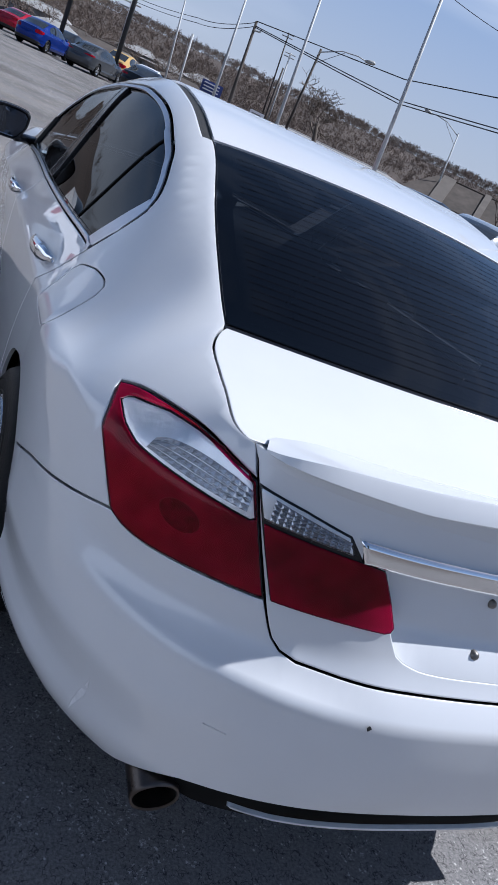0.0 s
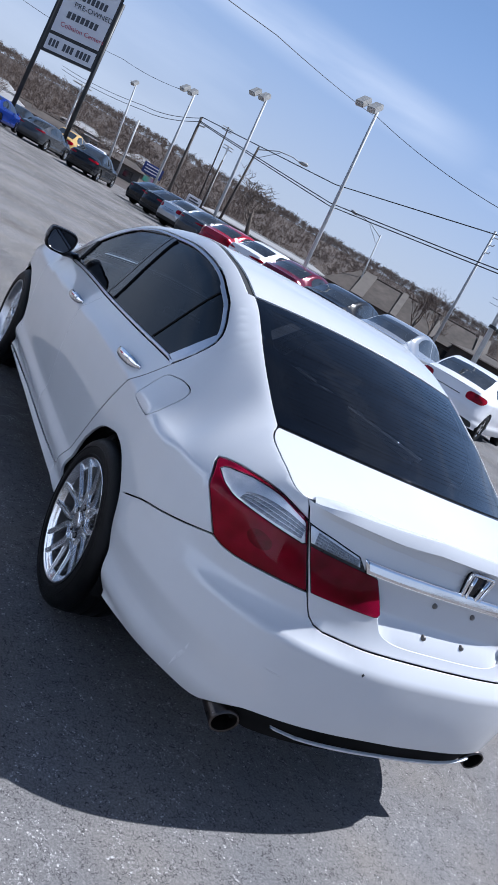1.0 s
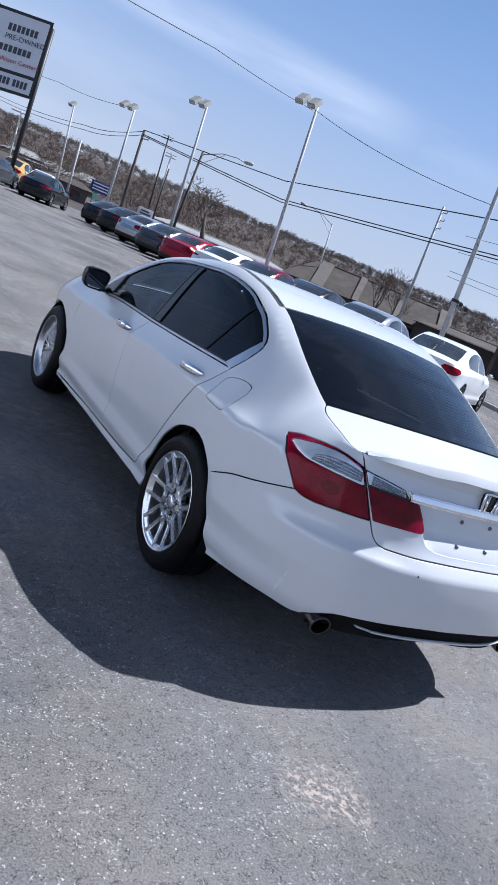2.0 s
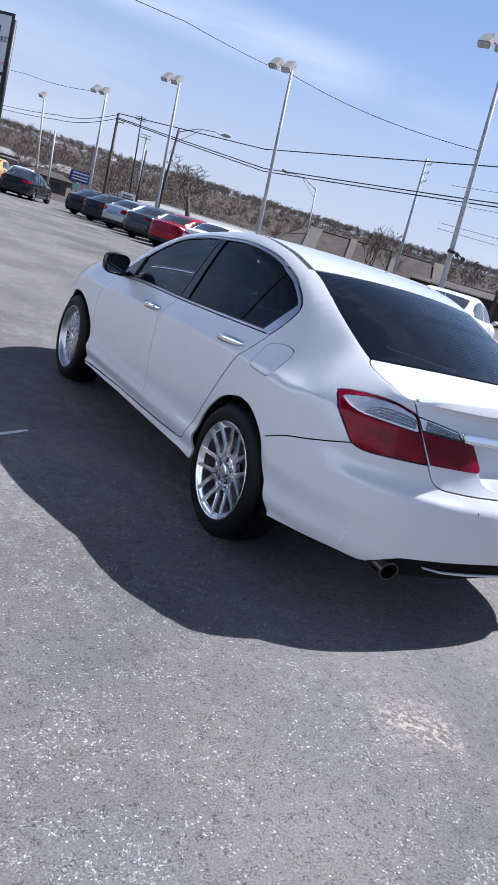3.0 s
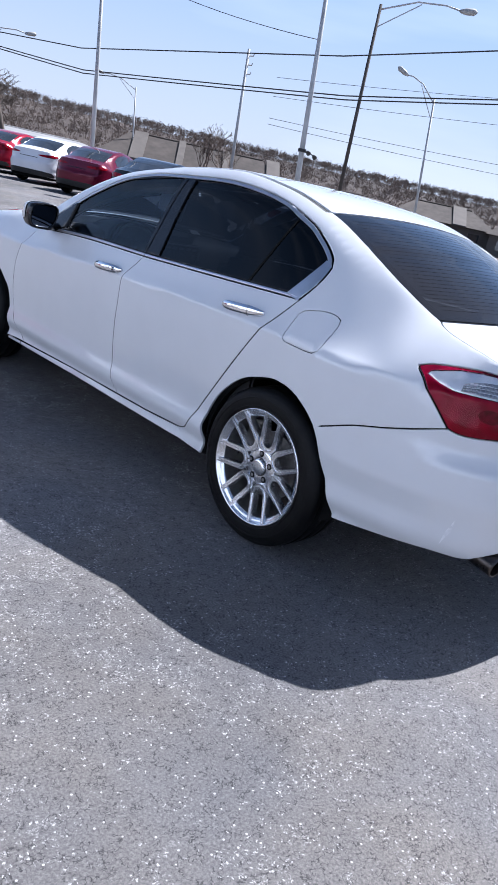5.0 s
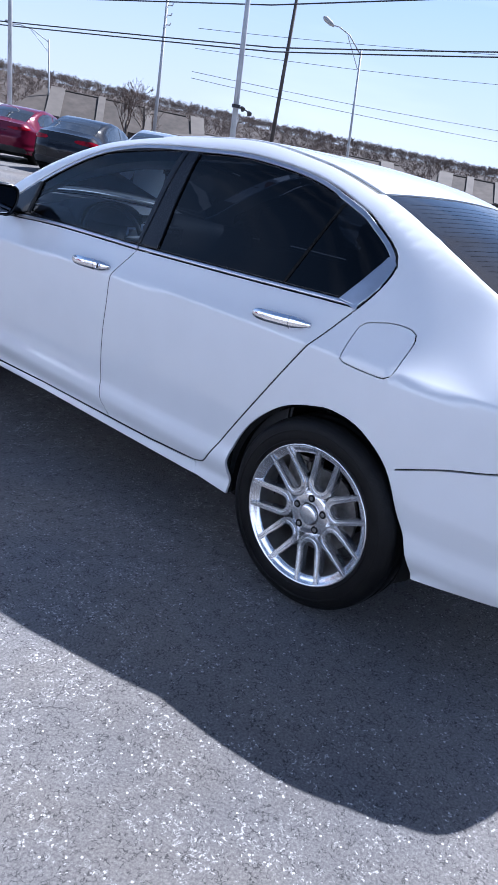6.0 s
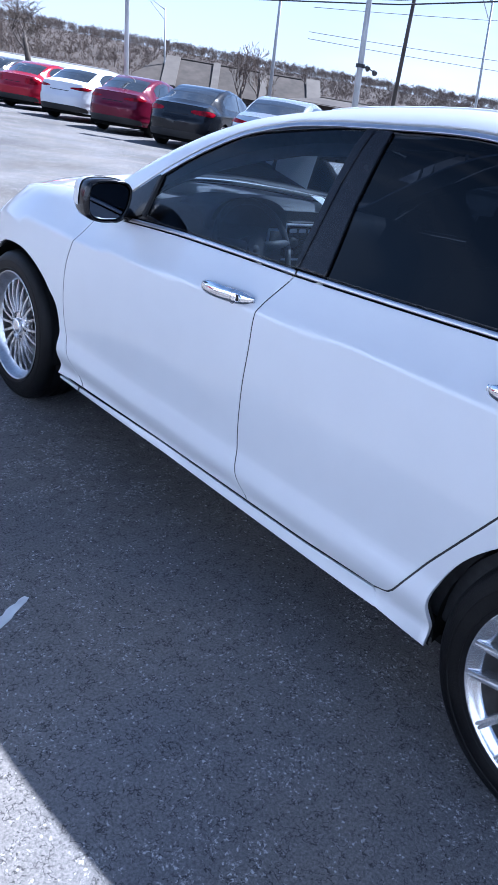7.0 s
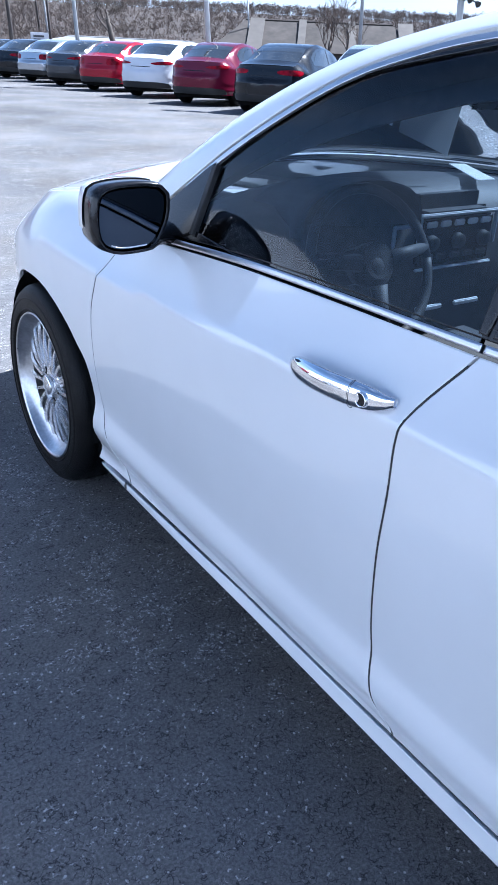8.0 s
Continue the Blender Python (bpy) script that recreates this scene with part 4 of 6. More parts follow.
panel("bright_strip", strip + [(2 * TAIL_END - u, z) for u, z in strip[::-1]][1:] + [(2 * TAIL_END - u, z) for u, z in strip_low[::-1]][1:-1] + strip_low[:-1], wrap, -1, ACCENT, valance, "bright silver strip", step=0.02, lift=0.003, thick=0.010, gap=0, edge=0.003)
for s in (1, -1):
    tip = lathe_bm([(0.0, 0.036), (-0.003, 0.040), (0.01, 0.0415), (0.10, 0.040), (0.30, 0.036), (0.30, 0.032), (0.01, 0.0355), (0.0, 0.036)], 28, "Z")
    bmesh.ops.scale(tip, vec=(1.2, 1, 1), verts=tip.verts)
    ob = part("exhaust_tip", tip, SOOTY, sedan, "dark sooty exhaust tip", smooth=True)
    ob.matrix_basis = Matrix.Translation((-0.565 * s, -0.965, 0.318)) @ Matrix.Rotation(-math.pi / 2 + 0.12, 4, "X")

# a small chip in the bumper's paint
panel("paint_chip", [(-1.310, 0.640), (-1.305, 0.646), (-1.310, 0.652), (-1.316, 0.647)], wrap, -1, RUBBER, bumper, "small dark paint chip", step=0.02, lift=0.0006, thick=0, gap=0, edge=0.001)

# nose: lamps and bumper
def nose_side(flip):
    panel("headlamp", [(3.10, 0.735), (3.22, 0.665), (3.45, 0.640), (3.62, 0.640), (3.55, 0.72), (3.40, 0.785), (3.22, 0.835), (3.10, 0.855), (3.065, 0.80)], skin, -1, CLEAR_LENS, sedan, "clear headlamp", step=0.03, lift=0.001, thick=0.03, flip=flip)


nose_side(False)
nose_side(True)


def front(u, z):
    if u <= NOSE_END:
        return skin(u, z)
    p = skin(2 * NOSE_END - u, z)
    return (-p[0], p[1], p[2])


half = [(3.18, 0.27), (3.165, 0.38), (3.125, 0.50), (3.23, 0.655), (3.45, 0.630), (3.63, 0.630), (3.58, 0.72), (3.44, 0.79), (NOSE_END, 0.79)]
front_bumper = panel("front_bumper", half + [(2 * NOSE_END - u, z) for u, z in half[::-1]][1:] + [(NOSE_END, 0.20), (3.4, 0.21)], front, -1, PAINT, sedan, "white front bumper", step=0.05, thick=0.02)
panel("front_grille", [(3.80, 0.56), (3.80, 0.70), (2 * NOSE_END - 3.80, 0.70), (2 * NOSE_END - 3.80, 0.56)], front, -1, BLACK_TRIM, front_bumper, "black grille", step=0.05, lift=0.004)
panel("nose_edge", [(-1.0, 3.40), (1.0, 3.40), (1.0, 3.66), (-1.0, 3.66)], top, 1, PAINT, sedan, step=0.06, lift=-0.004)

# ---- wheels ----
def wheel(name_label, deep, count, s):
    """One wheel about the origin, its face towards -x: tyre, rim barrel, lip, spokes, hub, nuts, disc."""
    w = thing("wheel", (0, 0, 0), name_label, "wheel")
    part("tyre", lathe_bm([(0.0, 0.238), (-0.006, 0.246), (-0.012, 0.266), (-0.010, 0.300), (0.002, 0.320), (0.018, 0.331), (0.045, 0.335), (0.050, 0.328), (0.056, 0.328), (0.061, 0.336), (0.098, 0.337), (0.103, 0.329), (0.109, 0.329), (0.114, 0.337), (0.151, 0.336), (0.156, 0.328), (0.162, 0.328), (0.167, 0.335), (0.20, 0.330), (0.222, 0.310), (0.226, 0.27), (0.215, 0.24)], 72), TYRE, w, "worn black tyre", smooth=True)
    for r in (0.256, 0.290):
        part("sidewall_ring", lathe_bm([(-0.010, r - 0.003), (-0.0140, r), (-0.010, r + 0.003)], 72), TYRE, w, smooth=True)
    lip = [(0.012, 0.244), (-0.004, 0.2465), (-0.009, 0.244), (-0.009, 0.240), (-0.002, 0.236)]
    lip += [(0.010, 0.230), (0.024, 0.220), (0.034, 0.208), (0.036, 0.205)] if deep else [(0.004, 0.226), (0.008, 0.216), (0.014, 0.213)]
    part("rim_lip", lathe_bm(lip, 72), POLISHED if deep else ALLOY, w, "bright rim lip", smooth=True)
    part("rim_barrel", lathe_bm([(lip[-1][0], lip[-1][1]), (0.10, 0.206), (0.20, 0.209), (0.21, 0.212)], 60), BARREL, w, "rim barrel with the shade behind the spokes in its colour", smooth=True)
    r1 = 0.206 if deep else 0.238
    x_rim, x_hub = (0.028, 0.020) if deep else (-0.006, 0.016)
    near_w, far_w, base = (0.0140, 0.031, 0.078) if deep else (0.037, 0.041, 0.117)
    thin = 0.0058 if deep else 0.0120
    for i in range(count):
        turn = Matrix.Rotation(2 * math.pi * i / count, 3, "X")
        path = []
        for t in np.linspace(1.0, 0.0, 7):
            path.append((base + (math.sqrt(r1 ** 2 - far_w ** 2) - base) * t, near_w + (far_w - near_w) * t, t))
        path += [(base - near_w * 0.92 * math.sin(a), near_w * math.cos(a), 0.0) for a in np.linspace(0.35, math.pi - 0.35, 7)]
        path += [(p[0], -p[1], p[2]) for p in path[6::-1]]
        bm = bmesh.new()
        rows = []
        for j, (r, q, t) in enumerate(path):
            before, after = path[max(j - 1, 0)], path[min(j + 1, len(path) - 1)]
            d = Vector((0, after[0] - before[0], after[1] - before[1])).normalized()
            side = Vector((0, -d.z, d.y))
            x = x_hub + (x_rim - x_hub) * t ** 1.25 - (0.006 * math.sin(math.pi * t) if deep else 0.0)
            c = Vector((x, r, q))
            w2 = thin * (1.15 - 0.3 * t)
            rows.append([bm.verts.new(turn @ (c + side * o + Vector((dx, 0, 0)))) for o, dx in ((-w2, 0.030), (-w2, 0.008), (-w2 * 0.8, 0.0), (-w2 * 0.25, 0.0), (0, 0.0045), (w2 * 0.25, 0.0), (w2 * 0.8, 0.0), (w2, 0.008), (w2, 0.030))])
        for p, q in zip(rows, rows[1:]):
            for j in range(8):
                bm.faces.new((p[j], p[j + 1], q[j + 1], q[j]))
            bm.faces.new((p[8], p[0], q[0], q[8]))
        bm.faces.new(rows[0])
        bm.faces.new(rows[-1][::-1])
        bmesh.ops.recalc_face_normals(bm, faces=bm.faces)
        part("spoke", bm, ALLOY, w)
    part("hub", lathe_bm([(0.060, 0.080), (0.034, 0.083), (0.026, 0.080), (0.022, 0.066), (0.021, 0.048), (0.022, 0.040)] if not deep else [(0.060, 0.072), (0.034, 0.074), (0.028, 0.070), (0.026, 0.050), (0.024, 0.034)], 40), ALLOY, w, smooth=True)
    part("centre_cap", lathe_bm([(0.026, 0.035), (0.012, 0.0345), (0.0085, 0.032), (0.0075, 0.018), (0.0070, 0.0005)], 32), ALLOY, w, "plain silver centre cap", smooth=True)
    for i in range(5):
        a = 2 * math.pi * (i + 0.25) / 5
        c = (-0.0055 if not deep else 0.0, 0.057 * math.cos(a), 0.057 * math.sin(a))
        part("nut_hole", lathe_bm([(0.0262, 0.0135), (0.0250, 0.0120), (0.0252, 0.0004)], 16, at=c), DARK, w, smooth=True)
        part("wheel_nut", lathe_bm([(0.030, 0.0075), (0.0235, 0.0075), (0.0215, 0.0055), (0.0215, 0.0004)], 6, at=c), STEEL, w)
    part("brake_disc", lathe_bm([(0.085, 0.06), (0.085, 0.145), (0.10, 0.145), (0.10, 0.06)], 48), STEEL, w, smooth=False)
    part("brake_caliper", box_bm((0.06, 0.06, 0.06), (0.13, 0.15, 0.17), 0.012), STEEL, w)
    return w


def mount(w, at, s, spin):
    m = Matrix.Translation((at[0], at[1], at[2])) @ (Matrix.Rotation(math.pi, 4, "Z") if s < 0 else Matrix.Identity(4)) @ Matrix.Rotation(radians(spin), 4, "X")
    w.parent = sedan
    w.matrix_parent_inverse = sedan.matrix_basis.inverted()
    w.matrix_basis = m
    del w["category"]
    return w


rear_wheel = wheel("silver multi-spoke alloy wheel", False, 7, 1)
front_wheel = wheel("silver mesh alloy wheel with a deep polished lip", True, 10, 1)
mount(copy_thing(rear_wheel, Matrix.Identity(4)), (0.886, 0.0, 0.337), -1, 40)
mount(copy_thing(front_wheel, Matrix.Identity(4)), (0.886, 2.744, 0.337), -1, 10)
mount(rear_wheel, (-0.886, 0.0, 0.337), 1, -3.5)
mount(front_wheel, (-0.886, 2.744, 0.337), 1, 20)

# ---- cabin ----
part("floor_pan", box_bm((-0.78, 0.35, 0.20), (0.78, 2.35, 0.26), 0.02), DARK, sedan)
part("engine_bulkhead", box_bm((-0.72, 2.12, 0.22), (0.72, 2.20, 0.92), 0.02), DARK, sedan)
part("engine_block", box_bm((-0.60, 2.20, 0.22), (0.60, 3.55, 0.70), 0.05), DARK, sedan)
part("boot_floor", box_bm((-0.58, -0.86, 0.34), (0.58, -0.10, 0.46), 0.05), DARK, sedan)
for s in (-1, 1):
    part("sill_box", box_bm((s * 0.79 - 0.05, 0.42, 0.232), (s * 0.79 + 0.05, 2.30, 0.50), 0.02), DARK, sedan)
part("boot_liner", box_bm((-0.62, -0.86, 0.90), (0.62, -0.25, 0.94), 0.02), DARK, sedan)
part("rear_shelf", box_bm((-0.62, -0.55, 0.98), (0.62, 0.02, 1.03), 0.02), FABRIC, sedan)
part("cabin_back", box_bm((-0.70, -0.10, 0.25), (0.70, -0.04, 0.99), 0.02), DARK, sedan)
upper("headliner", 0.24, 1.36, 0.93, LINER, sedan, lift=-0.03, thick=0.004)
for s in (-1, 1):
    part("door_card", box_bm((s * 0.80 - 0.012, 0.20, 0.30), (s * 0.80 + 0.012, 2.15, 0.965), 0.01), DASH, sedan)
    part("arm_rest", box_bm((s * 0.755 - 0.04, 1.05, 0.66), (s * 0.755 + 0.04, 1.75, 0.73), 0.02), DASH, sedan)
prof = [(1.90, 0.60), (1.875, 0.80), (1.885, 0.94), (1.93, 1.015), (2.05, 1.05), (2.25, 1.045), (2.36, 1.02), (2.36, 0.60)]
verts = [(x, y - 0.20 * (x / 0.74) ** 2 * min(1, max(0, (y - 1.86) / 0.3)) - 0.02 * (x / 0.74) ** 2, z - 0.05 * (x / 0.74) ** 2 * (z > 0.9)) for x in np.linspace(-0.74, 0.74, 17) for y, z in prof]
faces = [(i * 8 + j, i * 8 + j + 1, (i + 1) * 8 + j + 1, (i + 1) * 8 + j) for i in range(16) for j in range(7)]
dash = make("dashboard", verts, faces, DASH, sedan)
hood_v = [(-0.36 + 0.19 * math.cos(a), y, 0.965 + (0.125 - 0.02 * (y > 1.9)) * max(0.0, math.sin(a)) ** 0.6) for y in (1.84, 1.90, 2.06) for a in np.linspace(0, math.pi, 17)]
hood_f = [(r * 17 + i, r * 17 + i + 1, (r + 1) * 17 + i + 1, (r + 1) * 17 + i) for r in range(2) for i in range(16)] + [tuple(17 + i for i in range(17))]
make("gauge_hood", hood_v, hood_f, DASH, dash)
part("screen_surround", box_bm((-0.15, 1.87, 0.93), (0.15, 1.97, 1.035), 0.038, 4), DASH, dash)
part("stack_panel", box_bm((-0.14, 1.862, 0.855), (0.14, 1.89, 0.985), 0.008), BLACK_TRIM, dash, "gloss control panel")
for x0, x1, z0, z1, y in ((-0.15, 0.15, 0.984, 0.994, 1.856), (-0.152, -0.142, 0.90, 0.99, 1.857), (0.142, 0.152, 0.90, 0.99, 1.857), (-0.15, 0.15, 0.846, 0.853, 1.856), (-0.24, -0.165, 0.962, 0.972, 1.858), (-0.24, -0.231, 0.915, 0.97, 1.858), (-0.13, -0.03, 0.735, 0.748, 1.85), (0.02, 0.12, 0.735, 0.748, 1.85)):
    part("dash_accent", box_bm((x0, y, z0), (x1, y + 0.012, z1), 0.003), ACCENT, dash, "silver accent strip")
for i in range(5):
    for z in (0.872, 0.958):
        part("dash_button", box_bm((-0.125 + 0.052 * i, 1.856, z), (-0.087 + 0.052 * i, 1.87, z + 0.016), 0.003), ACCENT if z > 0.9 else DASH, dash)
for x in (-0.10, 0.0, 0.10):
    part("dash_knob", lathe_bm([(1.852, 0.0005), (1.846, 0.018), (1.868, 0.023)], 18, "X"), DASH, dash, smooth=True).matrix_basis = Matrix.Translation((x, 0.0, 0.918)) @ Matrix.Rotation(math.pi / 2, 4, "Z")
part("centre_console", box_bm((-0.13, 0.75, 0.25), (0.13, 1.90, 0.66), 0.03), DASH, sedan)
steer = thing("steering_wheel", (0, 0, 0), "black three-spoke steering wheel", "steering wheel")
ring = [(0.182 * math.cos(a), 0.182 * math.sin(a), 0) for a in np.linspace(0, 2 * math.pi, 41)]
part("rim", rod_bm(ring, 0.0125, 12), DASH, steer, smooth=True)
part("boss", lathe_bm([(-0.05, 0.04), (-0.01, 0.055), (0.015, 0.052), (0.022, 0.0005)], 24, "Z"), DASH, steer, smooth=True)
for a in (0.15, math.pi - 0.15, -math.pi / 2):
    part("spoke", rod_bm([(0.05 * math.cos(a), 0.05 * math.sin(a), 0.01), (0.185 * math.cos(a), 0.185 * math.sin(a), 0)], [0.022, 0.013], 10), DASH, steer, smooth=True)
steer.parent = sedan
steer.matrix_parent_inverse = sedan.matrix_basis.inverted()
steer.matrix_basis = Matrix.Translation((-0.375, 1.785, 0.905)) @ Matrix.Rotation(radians(66), 4, "X")
del steer["category"]
part("steering_column", rod_bm([(-0.37, 1.77, 0.92), (-0.37, 2.02, 0.82)], 0.045, 14), DASH, sedan)
part("stalk", rod_bm([(-0.37, 1.80, 0.92), (-0.55, 1.78, 0.945)], [0.012, 0.007], 8), DASH, sedan)


def seat(x, y, wide, back_lean=0.22, head=True):
    part("seat_cushion", box_bm((x - wide / 2, y, 0.42), (x + wide / 2, y + 0.50, 0.56), 0.05, 3), FABRIC, sedan, smooth=True)
    b = box_bm((x - wide / 2, -0.07, 0.0), (x + wide / 2, 0.07, 0.62), 0.055, 3)
    for v in b.verts:
        v.co.x = x + (v.co.x - x) * (1 - 0.18 * max(0, v.co.z) / 0.62)
    o = part("seat_back", b, FABRIC, sedan, smooth=True)
    o.matrix_basis = Matrix.Translation((0, y, 0.47)) @ Matrix.Rotation(back_lean, 4, "X")
    if head:
        o2 = part("head_rest", box_bm((x - 0.13, -0.05, 0.64), (x + 0.13, 0.05, 0.80), 0.04, 3), FABRIC, sedan, smooth=True)
        o2.matrix_basis = o.matrix_basis.copy()


for x in (-0.37, 0.37):
    seat(x, 0.92, 0.50)
seat(0.0, 0.12, 1.26, 0.30, False)
for x in (-0.42, 0.42):
    o = part("head_rest", box_bm((x - 0.12, -0.18, 1.0), (x + 0.12, -0.08, 1.13), 0.04, 3), FABRIC, sedan, smooth=True)
o = part("inside_mirror", box_bm((-0.09, 1.80, 1.245), (0.15, 1.835, 1.318), 0.015, 3), BLACK_TRIM, sedan, smooth=True)
part("mirror_stem", rod_bm([(0.03, 1.825, 1.30), (0.03, 1.85, 1.345)], 0.008, 8), BLACK_TRIM, sedan)
# papers inside the windscreen
for quad in (((-0.13, 2.0, 1.18), (0.065, 2.0, 1.115), (0.11, 2.0, 1.32), (-0.12, 2.0, 1.27)), ((-0.215, 2.05, 1.225), (-0.11, 2.05, 1.19), (-0.075, 2.05, 1.255)), ((0.30, 2.20, 1.062), (0.35, 2.18, 1.062), (0.16, 1.90, 1.062), (0.09, 1.90, 1.062))):
    n = len(quad)
    lift = (0, 0, 0.002) if quad[0][2] == quad[1][2] else (0, 0.002, 0)
    vs = list(quad) + [tuple(np.array(q) + lift) for q in quad]
    make("paper_sheet", vs, [tuple(range(n)), tuple(range(2 * n - 1, n - 1, -1))] + [(i, (i + 1) % n, (i + 1) % n + n, i + n) for i in range(n)], PAPER, sedan, "white paper sheet behind the windscreen", False)
for s in (False, True):
    panel("pillar_trim", [(2.02, 1.06), (1.95, 1.11), (1.78, 1.19), (1.60, 1.25), (1.35, 1.325), (1.05, 1.365), (1.05, 1.43), (1.35, 1.395), (1.60, 1.33), (1.80, 1.25), (2.02, 1.13)], skin, -1, DASH, sedan, step=0.05, lift=-0.085, thick=0.004, flip=s)
# dark lining from the pillar trim out to the window frame
for s in (1, -1):
    verts, n = [], 30
    inner_edge = curve([(1.05, 1.425), (1.35, 1.392), (1.60, 1.328), (1.80, 1.248), (2.02, 1.128)])
    frame_edge = curve([(1.05, 1.396), (1.296, 1.378), (1.448, 1.346), (1.559, 1.310), (1.685, 1.249), (1.836, 1.161), (1.998, 1.052)])
    for i in range(n + 1):
        u = 1.05 + 0.95 * i / n
        a, b = skin(u, inner_edge(u)), skin(u, frame_edge(u))
        verts += [(s * (a[0] + 0.060), a[1], a[2] - 0.075), (s * (b[0] + 0.014), b[1], b[2])]
    make("pillar_lining", verts, [(2 * i, 2 * i + 1, 2 * i + 3, 2 * i + 2) for i in range(n)], DASH, sedan)
# scuffs on the bumper's corner
for loop in ([(-0.800, 0.36), (-0.812, 0.42), (-0.808, 0.47), (-0.796, 0.42)], [(-1.03, 0.545), (-1.075, 0.5425), (-1.075, 0.5445), (-1.03, 0.5465)]):
    panel("scuff", loop, wrap, -1, SCUFF, bumper, "faint grey scuff", step=0.02, lift=0.0006, thick=0, gap=0, edge=0.0008)

# ---- materials of the lot ----
def asphalt():
    m = bpy.data.materials.new("worn_asphalt")
    m.use_nodes = True
    nt = m.node_tree
    b = nt.nodes["Principled BSDF"]
    co = nt.nodes.new("ShaderNodeTexCoord")

    def noise_node(scale, detail=4.0, rough=0.5):
        n = nt.nodes.new("ShaderNodeTexNoise")
        n.inputs["Scale"].default_value, n.inputs["Detail"].default_value, n.inputs["Roughness"].default_value = scale, detail, rough
        nt.links.new(co.outputs["Object"], n.inputs["Vector"])
        return n.outputs["Fac"]

    def ramp(fac, p0, c0, p1, c1):
        r = nt.nodes.new("ShaderNodeValToRGB")
        r.color_ramp.elements[0].position, r.color_ramp.elements[1].position = p0, p1
        r.color_ramp.elements[0].color, r.color_ramp.elements[1].color = (*c0, 1), (*c1, 1)
        nt.links.new(fac, r.inputs["Fac"])
        return r.outputs["Color"]

    def mix(kind, fac, a, c):
        x = nt.nodes.new("ShaderNodeMix")
        x.data_type, x.blend_type = "RGBA", kind
        for s, v in (("Factor", fac), ("A", a), ("B", c)):
            if hasattr(v, "node"):
                nt.links.new(v, x.inputs[s])
            else:
                x.inputs[s].default_value = v
        return x.outputs["Result"]

    def times(a, c):
        x = nt.nodes.new("ShaderNodeMath")
        x.operation = "MULTIPLY"
        nt.links.new(a, x.inputs[0])
        if hasattr(c, "node"):
            nt.links.new(c, x.inputs[1])
        else:
            x.inputs[1].default_value = c
        return x.outputs[0]
    base = ramp(noise_node(0.45, 5.0), 0.33, (0.120, 0.116, 0.113), 0.70, (0.226, 0.219, 0.212))
    tint = ramp(noise_node(1.7, 3.0), 0.35, (0.97, 0.98, 1.03), 0.65, (1.04, 1.0, 0.97))
    col = mix("MULTIPLY", 1.0, base, tint)
    fine = ramp(noise_node(130.0, 3.0, 0.75), 0.36, (0.66, 0.66, 0.67), 0.66, (1.24, 1.23, 1.22))
    col = mix("MULTIPLY", 1.0, col, fine)
    # short dark open seams between the stones
    ab = nt.nodes.new("ShaderNodeMath")
    ab.operation = "ABSOLUTE"
    sb = nt.nodes.new("ShaderNodeMath")
    sb.operation = "SUBTRACT"
    nt.links.new(noise_node(46.0, 2.0, 0.55), sb.inputs[0])
    sb.inputs[1].default_value = 0.5
    nt.links.new(sb.outputs[0], ab.inputs[0])
    seam = ramp(ab.outputs[0], 0.006, (1, 1, 1), 0.028, (0, 0, 0))
    some = ramp(noise_node(24.0, 3.0), 0.44, (0, 0, 0), 0.53, (1, 1, 1))
    pore = times(seam, some)
    col = mix("MIX", times(pore, 0.75), col, (0.026, 0.026, 0.028, 1))
    # pale flakes worn free of the coating, in strings and drifts
    fb, fs = nt.nodes.new("ShaderNodeMath"), nt.nodes.new("ShaderNodeMath")
    fb.operation, fs.operation = "ABSOLUTE", "SUBTRACT"
    nt.links.new(noise_node(72.0, 3.0, 0.65), fs.inputs[0])
    fs.inputs[1].default_value = 0.5
    nt.links.new(fs.outputs[0], fb.inputs[0])
    flake = ramp(fb.outputs[0], 0.014, (1, 1, 1), 0.024, (0, 0, 0))
    broken = ramp(noise_node(48.0, 2.0, 0.6), 0.52, (0, 0, 0), 0.57, (1, 1, 1))
    flake = times(flake, broken)
    cluster = ramp(noise_node(8.5, 5.0, 0.72), 0.48, (0, 0, 0), 0.54, (1, 1, 1))
    drift = ramp(noise_node(1.3, 4.0, 0.6), 0.40, (0.12, 0.12, 0.12), 0.58, (1, 1, 1))
    speck = ramp(noise_node(38.0, 4.0, 0.65), 0.50, (0, 0, 0), 0.57, (1, 1, 1))
    worn_fac = times(times(flake, cluster), drift)
    col = mix("MIX", times(worn_fac, 0.6), col, (0.50, 0.487, 0.475, 1))
    chip = nt.nodes.new("ShaderNodeTexVoronoi")
    chip.inputs["Scale"].default_value = 150.0
    bent = nt.nodes.new("ShaderNodeVectorMath")
    bent.operation = "MULTIPLY_ADD"
    wave = nt.nodes.new("ShaderNodeTexNoise")
    wave.inputs["Scale"].default_value, wave.inputs["Detail"].default_value = 110.0, 3.0
    nt.links.new(co.outputs["Object"], wave.inputs["Vector"])
    nt.links.new(wave.outputs["Color"], bent.inputs[0])
    bent.inputs[1].default_value = (0.022, 0.022, 0.0)
    nt.links.new(co.outputs["Object"], bent.inputs[2])
    nt.links.new(bent.outputs[0], chip.inputs["Vector"])
    pick = nt.nodes.new("ShaderNodeSeparateColor")
    nt.links.new(chip.outputs["Color"], pick.inputs[0])
    chosen = nt.nodes.new("ShaderNodeMath")
    chosen.operation = "LESS_THAN"
    nt.links.new(pick.outputs[0], chosen.inputs[0])
